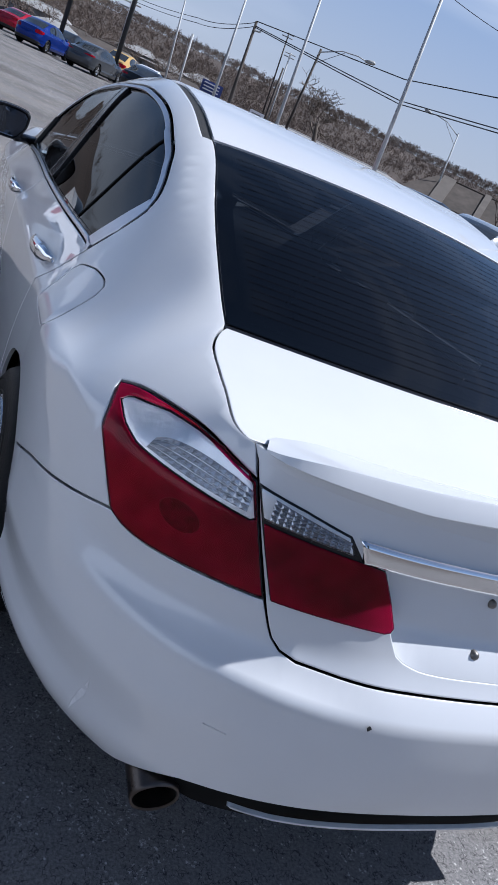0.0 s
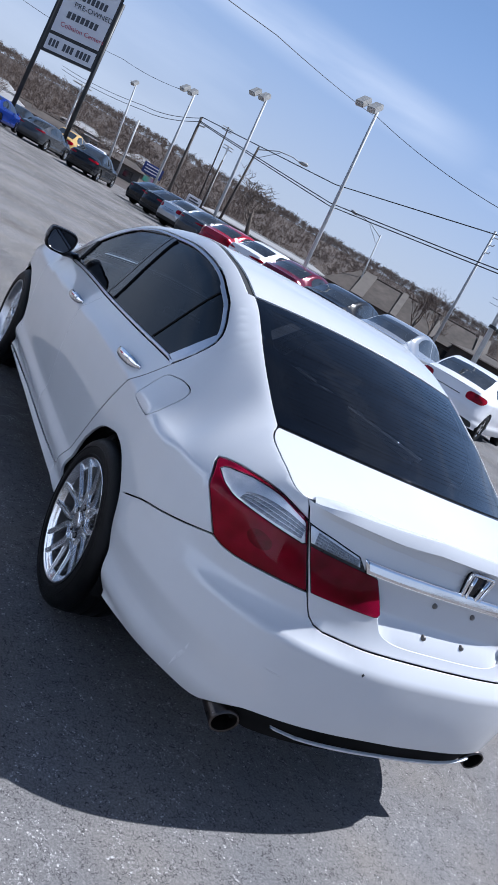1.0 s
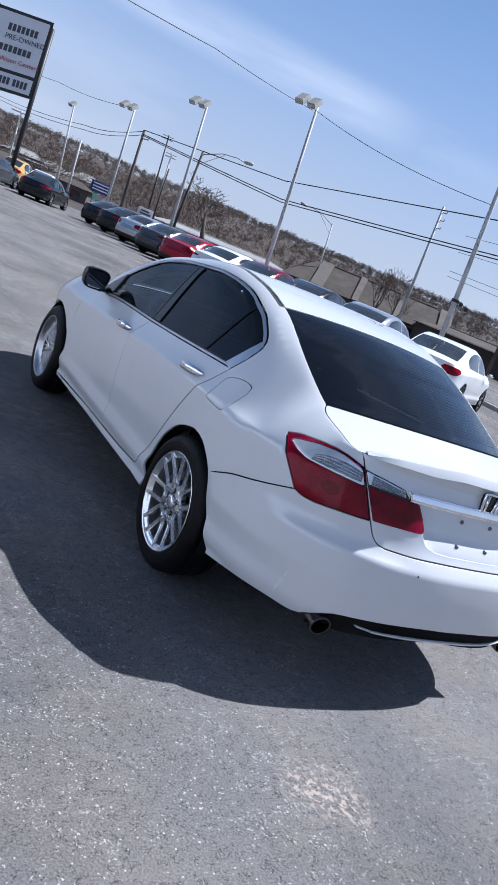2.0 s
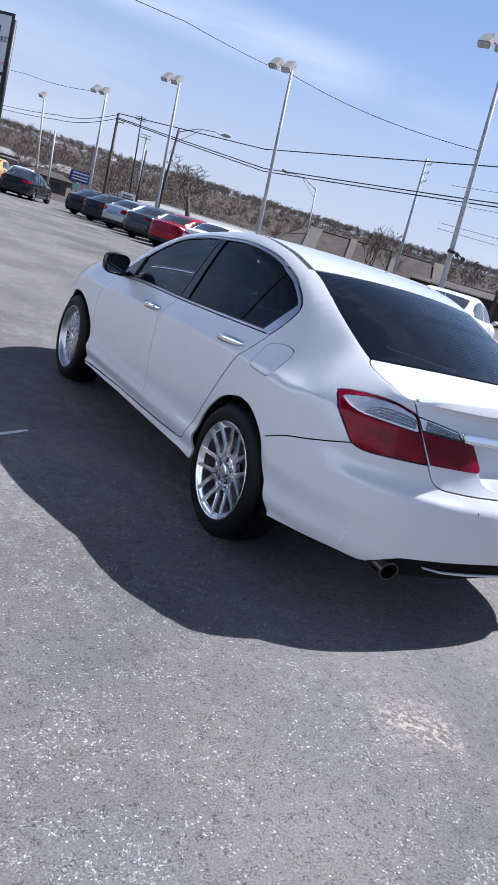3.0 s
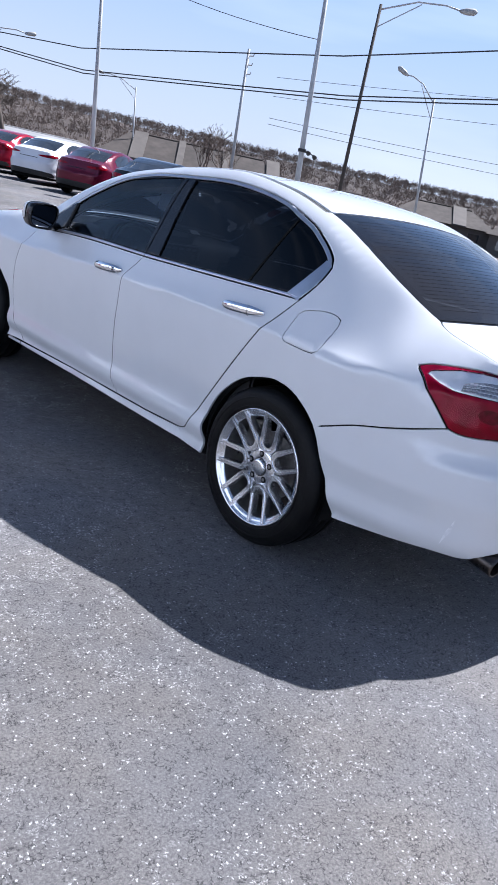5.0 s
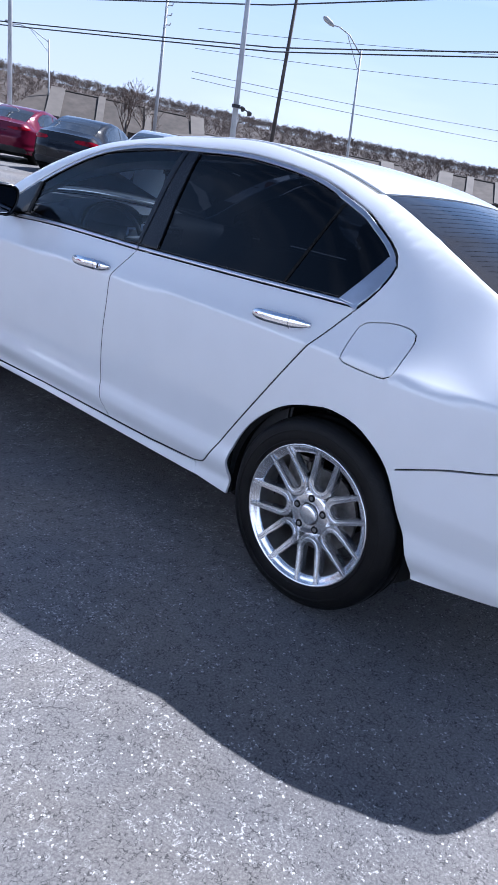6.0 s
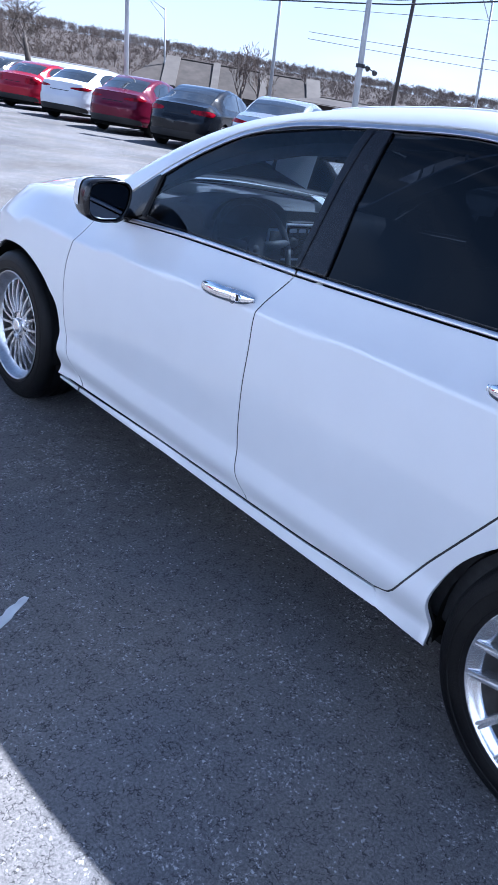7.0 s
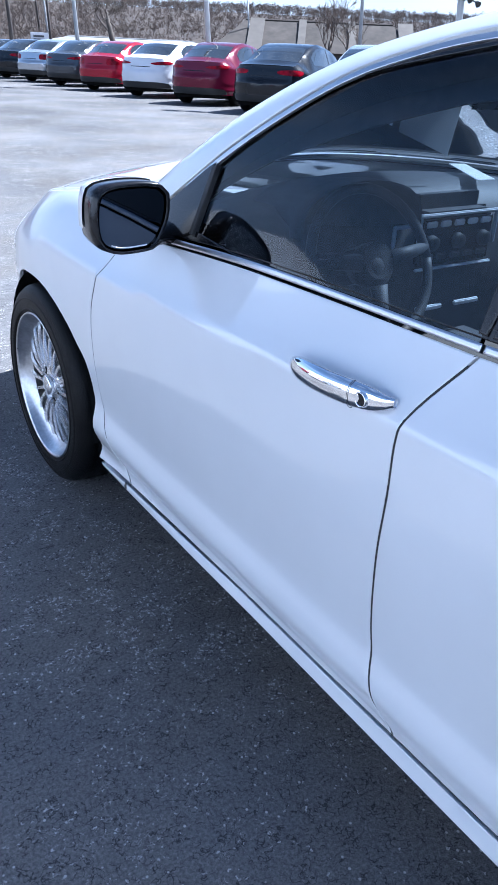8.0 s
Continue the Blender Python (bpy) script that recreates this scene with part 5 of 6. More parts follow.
    nt.links.new(times(times(cluster, drift), 0.23), chosen.inputs[1])
    body = ramp(chip.outputs["Distance"], 0.22, (1, 1, 1), 0.55, (0, 0, 0))
    col = mix("MIX", times(chosen.outputs[0], body), col, (0.47, 0.457, 0.445, 1))
    vor = nt.nodes.new("ShaderNodeTexVoronoi")
    vor.inputs["Scale"].default_value = 30.0
    nt.links.new(co.outputs["Object"], vor.inputs["Vector"])
    stone = ramp(vor.outputs["Distance"], 0.07, (0.9, 0.9, 0.9), 0.11, (0, 0, 0))
    col = mix("MIX", stone, col, (0.50, 0.48, 0.46, 1))
    # fine cracks
    vc = nt.nodes.new("ShaderNodeTexVoronoi")
    vc.feature = "DISTANCE_TO_EDGE"
    vc.inputs["Scale"].default_value = 5.0
    wob = nt.nodes.new("ShaderNodeVectorMath")
    wob.operation = "MULTIPLY_ADD"
    nz = nt.nodes.new("ShaderNodeTexNoise")
    nz.inputs["Scale"].default_value, nz.inputs["Detail"].default_value = 4.0, 6.0
    nt.links.new(co.outputs["Object"], nz.inputs["Vector"])
    nt.links.new(nz.outputs["Color"], wob.inputs[0])
    wob.inputs[1].default_value = (0.30, 0.30, 0.0)
    nt.links.new(co.outputs["Object"], wob.inputs[2])
    nt.links.new(wob.outputs[0], vc.inputs["Vector"])
    crack = ramp(vc.outputs["Distance"], 0.005, (1, 1, 1), 0.016, (0, 0, 0))
    where = ramp(noise_node(1.3, 5.0), 0.63, (0, 0, 0), 0.70, (1, 1, 1))
    cf = times(crack, where)
    col = mix("MIX", times(cf, 0.6), col, (0.035, 0.034, 0.033, 1))
    # a pale pinkish worn patch
    sep = nt.nodes.new("ShaderNodeVectorMath")
    sep.operation = "DISTANCE"
    nt.links.new(wob.outputs[0], sep.inputs[0])
    sep.inputs[1].default_value = (-0.72 + 0.15, -1.50 + 0.15, 0.0)
    near_patch = ramp(sep.outputs["Value"], 0.06, (1, 1, 1), 0.20, (0, 0, 0))
    col = mix("MIX", times(times(near_patch, speck), 0.75), col, (0.46, 0.38, 0.33, 1))
    nt.links.new(col, b.inputs["Base Color"])
    b.inputs["Roughness"].default_value = 0.82
    b.inputs["Specular IOR Level"].default_value = 0.03
    bp = nt.nodes.new("ShaderNodeBump")
    bp.inputs["Strength"].default_value, bp.inputs["Distance"].default_value = 0.7, 0.005
    add = nt.nodes.new("ShaderNodeMath")
    add.operation = "ADD"
    nt.links.new(noise_node(105.0, 4.0, 0.7), add.inputs[0])
    nt.links.new(times(cf, -2.0), add.inputs[1])
    nt.links.new(add.outputs[0], bp.inputs["Height"])
    nt.links.new(bp.outputs["Normal"], b.inputs["Normal"])
    return m


ASPHALT = asphalt()
EARTH = worn(material("dry_brush", (0.072, 0.053, 0.043), 0.95), (0.058, 0.043, 0.035), (0.086, 0.064, 0.052), 0.15, 6.0, bump=0.4, bump_scale=2.0, distance=0.2, scale2=0.02)
TWIG = worn(material("bare_twigs", (0.165, 0.124, 0.100), 0.9), (0.145, 0.108, 0.086), (0.19, 0.144, 0.117), 0.12, 4.0, scale2=1.5)
BRANCH = worn(material("dark_branches", (0.11, 0.085, 0.07), 0.9), (0.08, 0.062, 0.05), (0.14, 0.11, 0.09), 0.8)
BARK = worn(material("tree_bark", (0.09, 0.07, 0.055), 0.9), (0.055, 0.042, 0.034), (0.12, 0.095, 0.075), 3.0, bump=0.5, bump_scale=14.0)
GALVANISED = worn(material("painted_pole", (0.50, 0.50, 0.50), 0.55), (0.40, 0.40, 0.40), (0.56, 0.56, 0.55), 2.5, 5.0, bump=0.1, bump_scale=40.0, scale2=0.6, amount2=0.2)
LAMPHEAD = worn(material("lamp_housing", (0.40, 0.39, 0.37), 0.5), (0.32, 0.31, 0.29), (0.46, 0.45, 0.42), 4.0)
LAMPLENS = worn(material("lamp_lens_cloudy", (0.55, 0.53, 0.47), 0.35), (0.45, 0.43, 0.38), (0.60, 0.58, 0.52), 5.0)
TIMBER = worn(material("weathered_timber_pole", (0.075, 0.062, 0.054), 0.85), (0.05, 0.041, 0.035), (0.10, 0.084, 0.073), 1.5, 6.0, bump=0.3, bump_scale=30.0)
WIRE = material("black_cable", (0.02, 0.02, 0.022), 0.6)
SIGN_BLACK = worn(material("black_sign_frame", (0.02, 0.02, 0.02), 0.5), (0.014, 0.014, 0.014), (0.03, 0.03, 0.03), 3.0)
SIGN_WHITE = worn(material("white_sign_face", (0.72, 0.72, 0.74), 0.4), (0.66, 0.66, 0.69), (0.76, 0.76, 0.77), 0.8)
SIGN_TEXT = material("dark_sign_lettering", (0.06, 0.065, 0.075), 0.5)
SIGN_RED = material("red_sign_script", (0.45, 0.10, 0.14), 0.5)
SIGN_BLUE = worn(material("blue_sign_face", (0.03, 0.05, 0.20), 0.5), (0.025, 0.04, 0.16), (0.035, 0.06, 0.23), 1.0)
SHINGLE = worn(material("brown_roof_shingle", (0.074, 0.059, 0.049), 0.9), (0.058, 0.046, 0.038), (0.09, 0.072, 0.06), 1.4, 6.0, bump=0.4, bump_scale=8.0, scale2=0.3)
STUCCO = worn(material("beige_stucco", (0.115, 0.098, 0.085), 0.85), (0.098, 0.083, 0.072), (0.13, 0.112, 0.097), 0.8, 6.0)
WALL_PALE = worn(material("pale_wall_paint", (0.26, 0.255, 0.25), 0.8), (0.22, 0.215, 0.21), (0.29, 0.285, 0.28), 0.5, 5.0, bump=0.1, bump_scale=20.0)
# pale blue so that the added west wall bounces cool light
BOUNCE_WALL = worn(material("pale_bounce_wall", (0.64, 0.70, 0.80), 0.8), (0.60, 0.66, 0.76), (0.67, 0.73, 0.83), 0.5, 5.0, bump=0.1, bump_scale=20.0)
KERB = worn(material("kerb_concrete", (0.38, 0.36, 0.33), 0.85), (0.30, 0.285, 0.26), (0.43, 0.41, 0.38), 2.0, 6.0, bump=0.2, bump_scale=30.0)
LINE_PAINT = worn(material("worn_white_line", (0.75, 0.75, 0.73), 0.7), (0.55, 0.55, 0.54), (0.80, 0.80, 0.78), 12.0, 6.0)
DARKPANE = worn(material("dark_car_glass", (0.02, 0.024, 0.028), 0.04, 0.0, 0.5), (0.015, 0.018, 0.021), (0.03, 0.035, 0.04), 2.0)


# ---- ground: one sheet that rises a little to the far row and then to the hills ----
def height(x, y):
    d = math.hypot(x, y)
    t = min(1.0, max(0.0, (d - 5.0) / 11.0))
    z = 0.20 * t * t * (3 - 2 * t)
    k = min(1.0, max(0.0, (d - 95.0) / 100.0))
    ahead = 0.80 + 0.20 * math.sin(math.atan2(x, y) + 0.3)
    roll = 0.7 * math.sin(x * 0.021 + 1.0) + 0.5 * math.sin(y * 0.037 + x * 0.013)
    return z + (10.4 * ahead + roll) * k * k * (3 - 2 * k)


def sheet_grid(name, radii, spokes, mat, z_off=0.0):
    verts, faces = [(0, 0, z_off)], []
    for r in radii:
        for k in range(spokes):
            a = 2 * math.pi * k / spokes
            x, y = r * math.sin(a), r * math.cos(a)
            verts.append((x, y, height(x, y) + z_off))
    for k in range(spokes):
        faces.append((0, 1 + (k + 1) % spokes, 1 + k))
    for i in range(len(radii) - 1):
        for k in range(spokes):
            a, b = 1 + i * spokes + k, 1 + i * spokes + (k + 1) % spokes
            faces.append((a, b, b + spokes, a + spokes))
    return make(name, verts, faces, mat)


tagged(sheet_grid("ground", [2, 4, 5, 6, 7, 8, 9, 10, 11, 12, 13, 14, 15, 16, 20, 30, 45, 60], 96, ASPHALT), "dark sealed asphalt car park, worn pale in places", "ground", kind="structure")
far_ring = [60, 75, 90, 105, 120, 135, 150, 165, 180, 195, 210, 245, 300, 500, 1500]
verts, faces, spokes = [], [], 144
for r in far_ring:
    for k in range(spokes):
        a = 2 * math.pi * k / spokes
        verts.append((r * math.sin(a), r * math.cos(a), height(r * math.sin(a), r * math.cos(a)) - (0.0 if r == 60 else 0.05)))
for i in range(len(far_ring) - 1):
    for k in range(spokes):
        a, b = i * spokes + k, i * spokes + (k + 1) % spokes
        faces.append((a, b, b + spokes, a + spokes))
tagged(make("land", verts, faces, EARTH), "dry brown brush land rising to low hills", "land", kind="structure")

# painted stall tick and kerb strip behind the row
def strip_on_ground(name, pts, width, mat, label, category, lift=0.004, tall=0.0):
    verts, faces = [], []
    for i, p in enumerate(pts):
        a, b = pts[max(i - 1, 0)], pts[min(i + 1, len(pts) - 1)]
        d = Vector((b[0] - a[0], b[1] - a[1], 0)).normalized()
        n = Vector((-d.y, d.x, 0)) * width / 2
        z = height(p[0], p[1])
        c = Vector((p[0], p[1], 0))
        for q, zz in ((n, z - 0.02), (n, z + lift + tall), (-n, z + lift + tall), (-n, z - 0.02)):
            verts.append(tuple(c + q + Vector((0, 0, zz))))
    for i in range(len(pts) - 1):
        for j in range(3):
            faces.append((i * 4 + j, (i + 1) * 4 + j, (i + 1) * 4 + j + 1, i * 4 + j + 1))
    faces += [(0, 1, 2, 3), tuple((len(pts) - 1) * 4 + j for j in (3, 2, 1, 0))]
    return tagged(make(name, verts, faces, mat, smooth=False), label, category, kind="structure")


rng = random.Random(31)
mark = [(Vector((-1.480, 1.290, 0)).lerp(Vector((-1.715, 1.135, 0)), i / 14), 0.017 * (0.35 + 0.65 * math.sin(math.pi * (0.06 + 0.90 * i / 14)) ** 0.5)) for i in range(15)]
verts = []
for p, half_w in mark:
    for side in (1, -1):
        q = p + Vector((0.55, -0.835, 0)) * side * half_w * rng.uniform(0.65, 1.2)
        verts += [(q.x, q.y, 0.003), (q.x, q.y, -0.01)]
faces = [(4 * i, 4 * i + 4, 4 * i + 6, 4 * i + 2) for i in range(14)] + [(4 * i, 4 * i + 1, 4 * i + 5, 4 * i + 4) for i in range(14)] + [(4 * i + 2, 4 * i + 6, 4 * i + 7, 4 * i + 3) for i in range(14)]
tagged(make("stall_line", verts, faces, LINE_PAINT, smooth=False), "short worn white paint mark on the asphalt", "paint mark", kind="structure")
strip_on_ground("kerb", [(16.2, y) for y in range(-10, 56, 3)], 0.30, KERB, "low concrete kerb behind the parked row", "kerb", 0.0, 0.14)

# ---- the lot's lamp poles ----
def lamp_pole(top_at, low_at, heads=2):
    t, l = Vector(top_at), Vector(low_at)
    d = (t - l).normalized()
    z0 = height(l.x, l.y)
    foot = l + d * ((z0 - l.z) / d.z)
    p = thing("lamp_pole", foot, "tall pale grey steel lamp pole with box floodlights", "lamp pole", "lamp poles of the lot")
    part("pole", rod_bm([foot, foot.lerp(t, 0.5), t], [0.098, 0.078, 0.058], 16), GALVANISED, p, smooth=True)
    part("base", lathe_bm([(-0.1, 0.30), (0.45, 0.30), (0.50, 0.27), (0.50, 0.10)], 20, "Z", at=foot), KERB, p, "concrete footing")
    side = Vector((-0.80, 0.60, 0))
    part("bracket", rod_bm([t - Vector((0, 0, 0.05)), t + side * 0.55 + Vector((0, 0, 0.12))], 0.03, 8), GALVANISED, p)
    for i in range(heads):
        c = t + side * (0.16 + 0.54 * i) + Vector((0, 0, 0.10))
        rot = Matrix.Translation(c) @ Matrix.Rotation(radians(118), 4, "Z") @ Matrix.Rotation(radians(-42), 4, "X")
        bm = box_bm((-0.21, -0.29, -0.11), (0.21, 0.29, 0.12), 0.03)
        bmesh.ops.transform(bm, matrix=rot, verts=bm.verts)
        head = part("floodlight", bm, LAMPHEAD, p, "box floodlight")
        bm = box_bm((-0.175, -0.25, -0.125), (0.175, 0.25, -0.108), 0.005)
        bmesh.ops.transform(bm, matrix=rot, verts=bm.verts)
        part("lens", bm, LAMPLENS, head, "clouded flat lens")
    return p


lamp_pole((14.87, 16.19, 9.08), (15.18, 15.92, 1.90))
lamp_pole((13.18, 26.10, 8.34), (13.55, 25.88, 1.88))
lamp_pole((12.61, 36.26, 8.00), (12.93, 36.14, 1.58))
lamp_pole((11.68, 45.0, 7.35), (11.87, 44.99, 1.68))
lamp_pole((11.92, 61.54, 7.57), (12.40, 61.38, 1.56), 1)
# small camera on the nearest pole
cam_box = thing("pole_camera", (15.14, 15.96, 2.95), "small dark camera unit strapped to the lamp pole", "camera")
part("bracket", rod_bm([(15.13, 15.94, 2.92), (15.25, 15.80, 2.90)], 0.025, 8), SIGN_BLACK, cam_box)
part("strap", lathe_bm([(-0.05, 0.125), (-0.05, 0.135), (0.05, 0.135), (0.05, 0.125)], 20, "Z", at=(15.14, 15.955, 2.93)), SIGN_BLACK, cam_box)
for dx in (0.0, 0.17):
    part("camera_body", rod_bm([(15.24 + dx, 15.80 - dx * 0.8, 2.92 - dx * 0.5), (15.22 + dx, 15.72 - dx * 0.8, 2.87 - dx * 0.5)], [0.055, 0.075], 12), SIGN_BLACK, cam_box, "dark round camera body")
part("stay", rod_bm([(15.24, 15.80, 2.92), (15.42, 15.66, 2.83)], 0.02, 8), SIGN_BLACK, cam_box)

# ---- utility poles, street lamps and cables ----
def timber_pole(top_at, low_at, label="dark weathered timber utility pole", arm=None, radius=0.15, cross=False, mat=None, bars=0):
    t, l = Vector(top_at), Vector(low_at)
    d = (t - l).normalized()
    foot = l + d * ((height(l.x, l.y) - 0.1 - l.z) / d.z)
    p = thing("utility_pole", foot, label, "utility pole", "utility poles")
    part("pole", rod_bm([foot, t], [radius * 0.8, radius * 0.55], 10), mat or TIMBER, p, smooth=True)
    if arm is not None:
        a = Vector(arm)
        part("lamp_arm", rod_bm([t - Vector((0, 0, 0.25)), t.lerp(a, 0.45) + Vector((0, 0, 0.25)), t.lerp(a, 0.8) + Vector((0, 0, 0.2)), a], 0.045, 8), GALVANISED, p, smooth=True)
        part("arm_stay", rod_bm([t - Vector((0, 0, 1.1)), t.lerp(a, 0.5) + Vector((0, 0, 0.15))], 0.03, 6), GALVANISED, p)
        b = (a - t).normalized()
        part("lamp_head", rod_bm([a - b * 0.1, a + b * 0.2, a + b * 0.65, a + b * 0.8], [0.07, 0.16, 0.17, 0.05], 10), LAMPHEAD, p, smooth=True)
    for i in range(bars):
        c = t - Vector((0, 0, 0.5 + 0.7 * i))
        part("insulator", rod_bm([c, c + Vector((0.35, -0.3, 0.03)), c + Vector((0.38, -0.32, 0.2))], 0.05, 6), LAMPHEAD, p)
    if cross:
        n = Vector((0.95, -0.3, 0))
        for k in (0.15, 0.55):
            part("cross_bar", rod_bm([t - n * 0.75 - Vector((0, 0, k)), t + n * 0.75 - Vector((0, 0, k))], 0.06, 6), LAMPHEAD, p)
    return p


timber_pole((13.5, 47.64, 6.78), (13.68, 47.58, 1.6), bars=1)
timber_pole((41.97, 51.02, 12.39), (42.23, 50.81, 2.62), radius=0.20, mat=GALVANISED, label="grey utility pole with insulators", bars=3)
timber_pole((23.61, 62.03, 8.81), (23.45, 62.1, 1.55), arm=(27.03, 60.53, 9.41), radius=0.17, label="timber utility pole with a long street lamp arm")
timber_pole((33.8, 100.94, 13.15), (34.32, 100.75, 5.15), radius=0.15, cross=True, label="tall dark pole with a double cross bar")
timber_pole((34.95, 100.67, 11.15), (35.27, 100.48, 4.69), radius=0.16, cross=True, mat=GALVANISED, label="pale floodlight mast with a cross bar")
timber_pole((14.15, 65.12, 5.65), (14.35, 65.07, 1.32), radius=0.14, mat=GALVANISED, label="pale slender utility pole")
timber_pole((21.5, 62.85, 6.34), (21.63, 62.8, 1.77), radius=0.13)
timber_pole((45.88, 72.91, 9.27), (46.37, 72.59, 2.76), arm=(42.86, 74.77, 9.91), radius=0.12, mat=GALVANISED, label="slim grey street lamp with a curved arm")
timber_pole((30.52, 27.7, 11.9), (30.58, 27.64, 2.33), arm=(33.2, 24.5, 12.3), radius=0.15, label="dark utility pole with a long lamp arm")
timber_pole((41.7, 31.06, 9.58), (41.9, 30.5, 3.24), arm=(40.41, 32.77, 10.7), radius=0.12, mat=GALVANISED, label="grey street lamp with a curved arm")
timber_pole((8.4, 62.0, 5.6), (8.5, 61.9, 1.5), radius=0.12, mat=GALVANISED, cross=True, label="pale pole with floodlights")


def cable(points, sag, radius, name="overhead_cable", label="thin black overhead cable"):
    pts = []
    for a, b in zip(points, points[1:]):
        a, b = Vector(a), Vector(b)
        for i in range(12):
            t = i / 12
            pts.append(a.lerp(b, t) - Vector((0, 0, sag * 4 * t * (1 - t))))
    pts.append(Vector(points[-1]))
    c = thing(name, points[0], label, "cable", "overhead cables")
    part("wire", rod_bm(pts, radius, 6), WIRE, c, smooth=True)


def by_angle(az, el, dist):
    a, e = radians(az), radians(el)
    return (-2.8 + dist * math.sin(a), -2.8 + dist * math.cos(a), 1.43 + dist * math.tan(e))


cable([by_angle(17.9, 5.78, 53), by_angle(28.5, 6.45, 46), by_angle(45.6, 9.66, 36), by_angle(56, 11.8, 33), by_angle(75, 14, 36)], 0.0, 0.027)
cable([by_angle(17.9, 5.50, 53), by_angle(28.8, 5.20, 46), by_angle(46.3, 7.33, 36), by_angle(62.9, 9.86, 33), by_angle(80, 12, 36)], 0.02, 0.027)
cable([by_angle(17.9, 5.42, 53), by_angle(28.8, 5.00, 46), by_angle(46.3, 7.08, 36), by_angle(62.9, 9.56, 33), by_angle(80, 11.7, 36)], 0.02, 0.027)
cable([by_angle(17.9, 5.70, 53), by_angle(14.0, 4.45, 68), by_angle(8.0, 3.9, 90)], 0.25, 0.022)
cable([by_angle(17.9, 5.45, 53), by_angle(14.0, 4.15, 68), by_angle(8.0, 3.7, 90)], 0.25, 0.022)
cable([(-3.0, 9.3, 4.4), (5.1, 17.7, 6.35), (13.05, 26.10, 8.15)], 0.05, 0.010, label="thin sagging black wire between lamp poles")
cable([(13.20, 26.10, 8.20), (15.02, 16.06, 6.10)], 0.25, 0.011, label="thin sagging black wire between lamp poles")
for e0, e1 in ((6.4, 8.6), (5.0, 5.7), (4.6, 5.0), (7.6, 10.4)):
    cable([by_angle(42.0, e0, 70), by_angle(66, e1 - 0.5, 75)], 0.2, 0.018, label="thin distant wire over the houses")
cable([by_angle(3.0, 6.2, 60), by_angle(11.5, 6.3, 62), by_angle(17.0, 6.9, 56)], 0.25, 0.015, label="thin distant wire over the houses")

# ---- the tall sign ----
sign = thing("lot_sign", (4.8, 49.2, 0.2), "tall white sign board on two black posts", "sign")
for x, y in ((3.18, 49.30), (6.62, 48.86)):
    part("post", rod_bm([(x, y, 0.1), (x + (0.10 if x < 5 else -0.10), y, 9.9)], 0.14, 12), SIGN_BLACK, sign, "black steel post", smooth=True)
ax = Vector((6.36 - 3.40, 48.89 - 49.28, 0))
length = ax.length
ax.normalize()
org = Vector((3.40, 49.28, 0))


def board(name, a0, a1, z0, z1, thick, out, mat, parent=sign, label=""):
    """A flat piece on the sign's plane, standing out towards the lot; the board's own slight slope is kept."""
    n = Vector((-ax.y, ax.x, 0)) * -1
    verts = []
    for o in (out, out - thick):
        for a, z in ((a0, z0), (a1, z0), (a1, z1), (a0, z1)):
            verts.append(tuple(org + ax * a + n * o + Vector((0, 0, z + 0.13 * a))))
    return make(name, verts, [(0, 1, 2, 3), (7, 6, 5, 4), (0, 4, 5, 1), (1, 5, 6, 2), (2, 6, 7, 3), (3, 7, 4, 0)], mat, parent, label, False)


L = length
board("frame", -0.12, L + 0.12, 5.20, 9.80, 0.40, 0.20, SIGN_BLACK, label="black board frame")
board("upper_face", 0.05, L - 0.05, 6.45, 9.62, 0.04, 0.225, SIGN_WHITE, label="white board with lettering bars")
board("lower_face", 0.05, L - 0.05, 5.36, 6.25, 0.04, 0.225, SIGN_WHITE, label="white board with a dark bar")
for k in range(7):
    board("name_bar", 0.75 + 0.25 * k, 0.93 + 0.25 * k, 8.62, 9.02, 0.02, 0.245, SIGN_TEXT)
    board("name_bar", 0.55 + 0.27 * k, 0.75 + 0.27 * k, 7.42, 7.80, 0.02, 0.245, SIGN_TEXT)
for word, a, z, size, mat in (("PRE-OWNED", 0.72, 8.14, 0.40, SIGN_TEXT), ("Collision Centers", 0.42, 6.86, 0.37, SIGN_RED)):
    cu = bpy.data.curves.new("lettering", "FONT")
    cu.body, cu.size, cu.extrude = word, size, 0.008
    cu.materials.append(mat)
    ob = new("lettering", cu)
    n = Vector((-ax.y, ax.x, 0)) * -1
    up = Vector((0, 0, 1))
    side = (ax + Vector((0, 0, 0.13))).normalized()
    m = Matrix.Identity(4)
    m.col[0][:3], m.col[1][:3], m.col[2][:3] = side, side.cross(n).normalized() * -1, n
    m.translation = org + ax * a + n * 0.25 + Vector((0, 0, z + 0.13 * a))
    ob.matrix_basis = m
    ob.parent = sign
    ob.matrix_parent_inverse = sign.matrix_basis.inverted()
for k in range(3):
    board("number_bar", 0.22 + 0.20 * k, 0.36 + 0.20 * k, 5.60, 6.02, 0.02, 0.245, SIGN_TEXT)
for k in range(3):
    board("number_bar", 1.05 + 0.22 * k, 1.21 + 0.22 * k, 5.60, 6.02, 0.02, 0.245, SIGN_TEXT)
for k in range(4):
    board("number_bar", 1.85 + 0.22 * k, 2.01 + 0.22 * k, 5.60, 6.02, 0.02, 0.245, SIGN_TEXT)

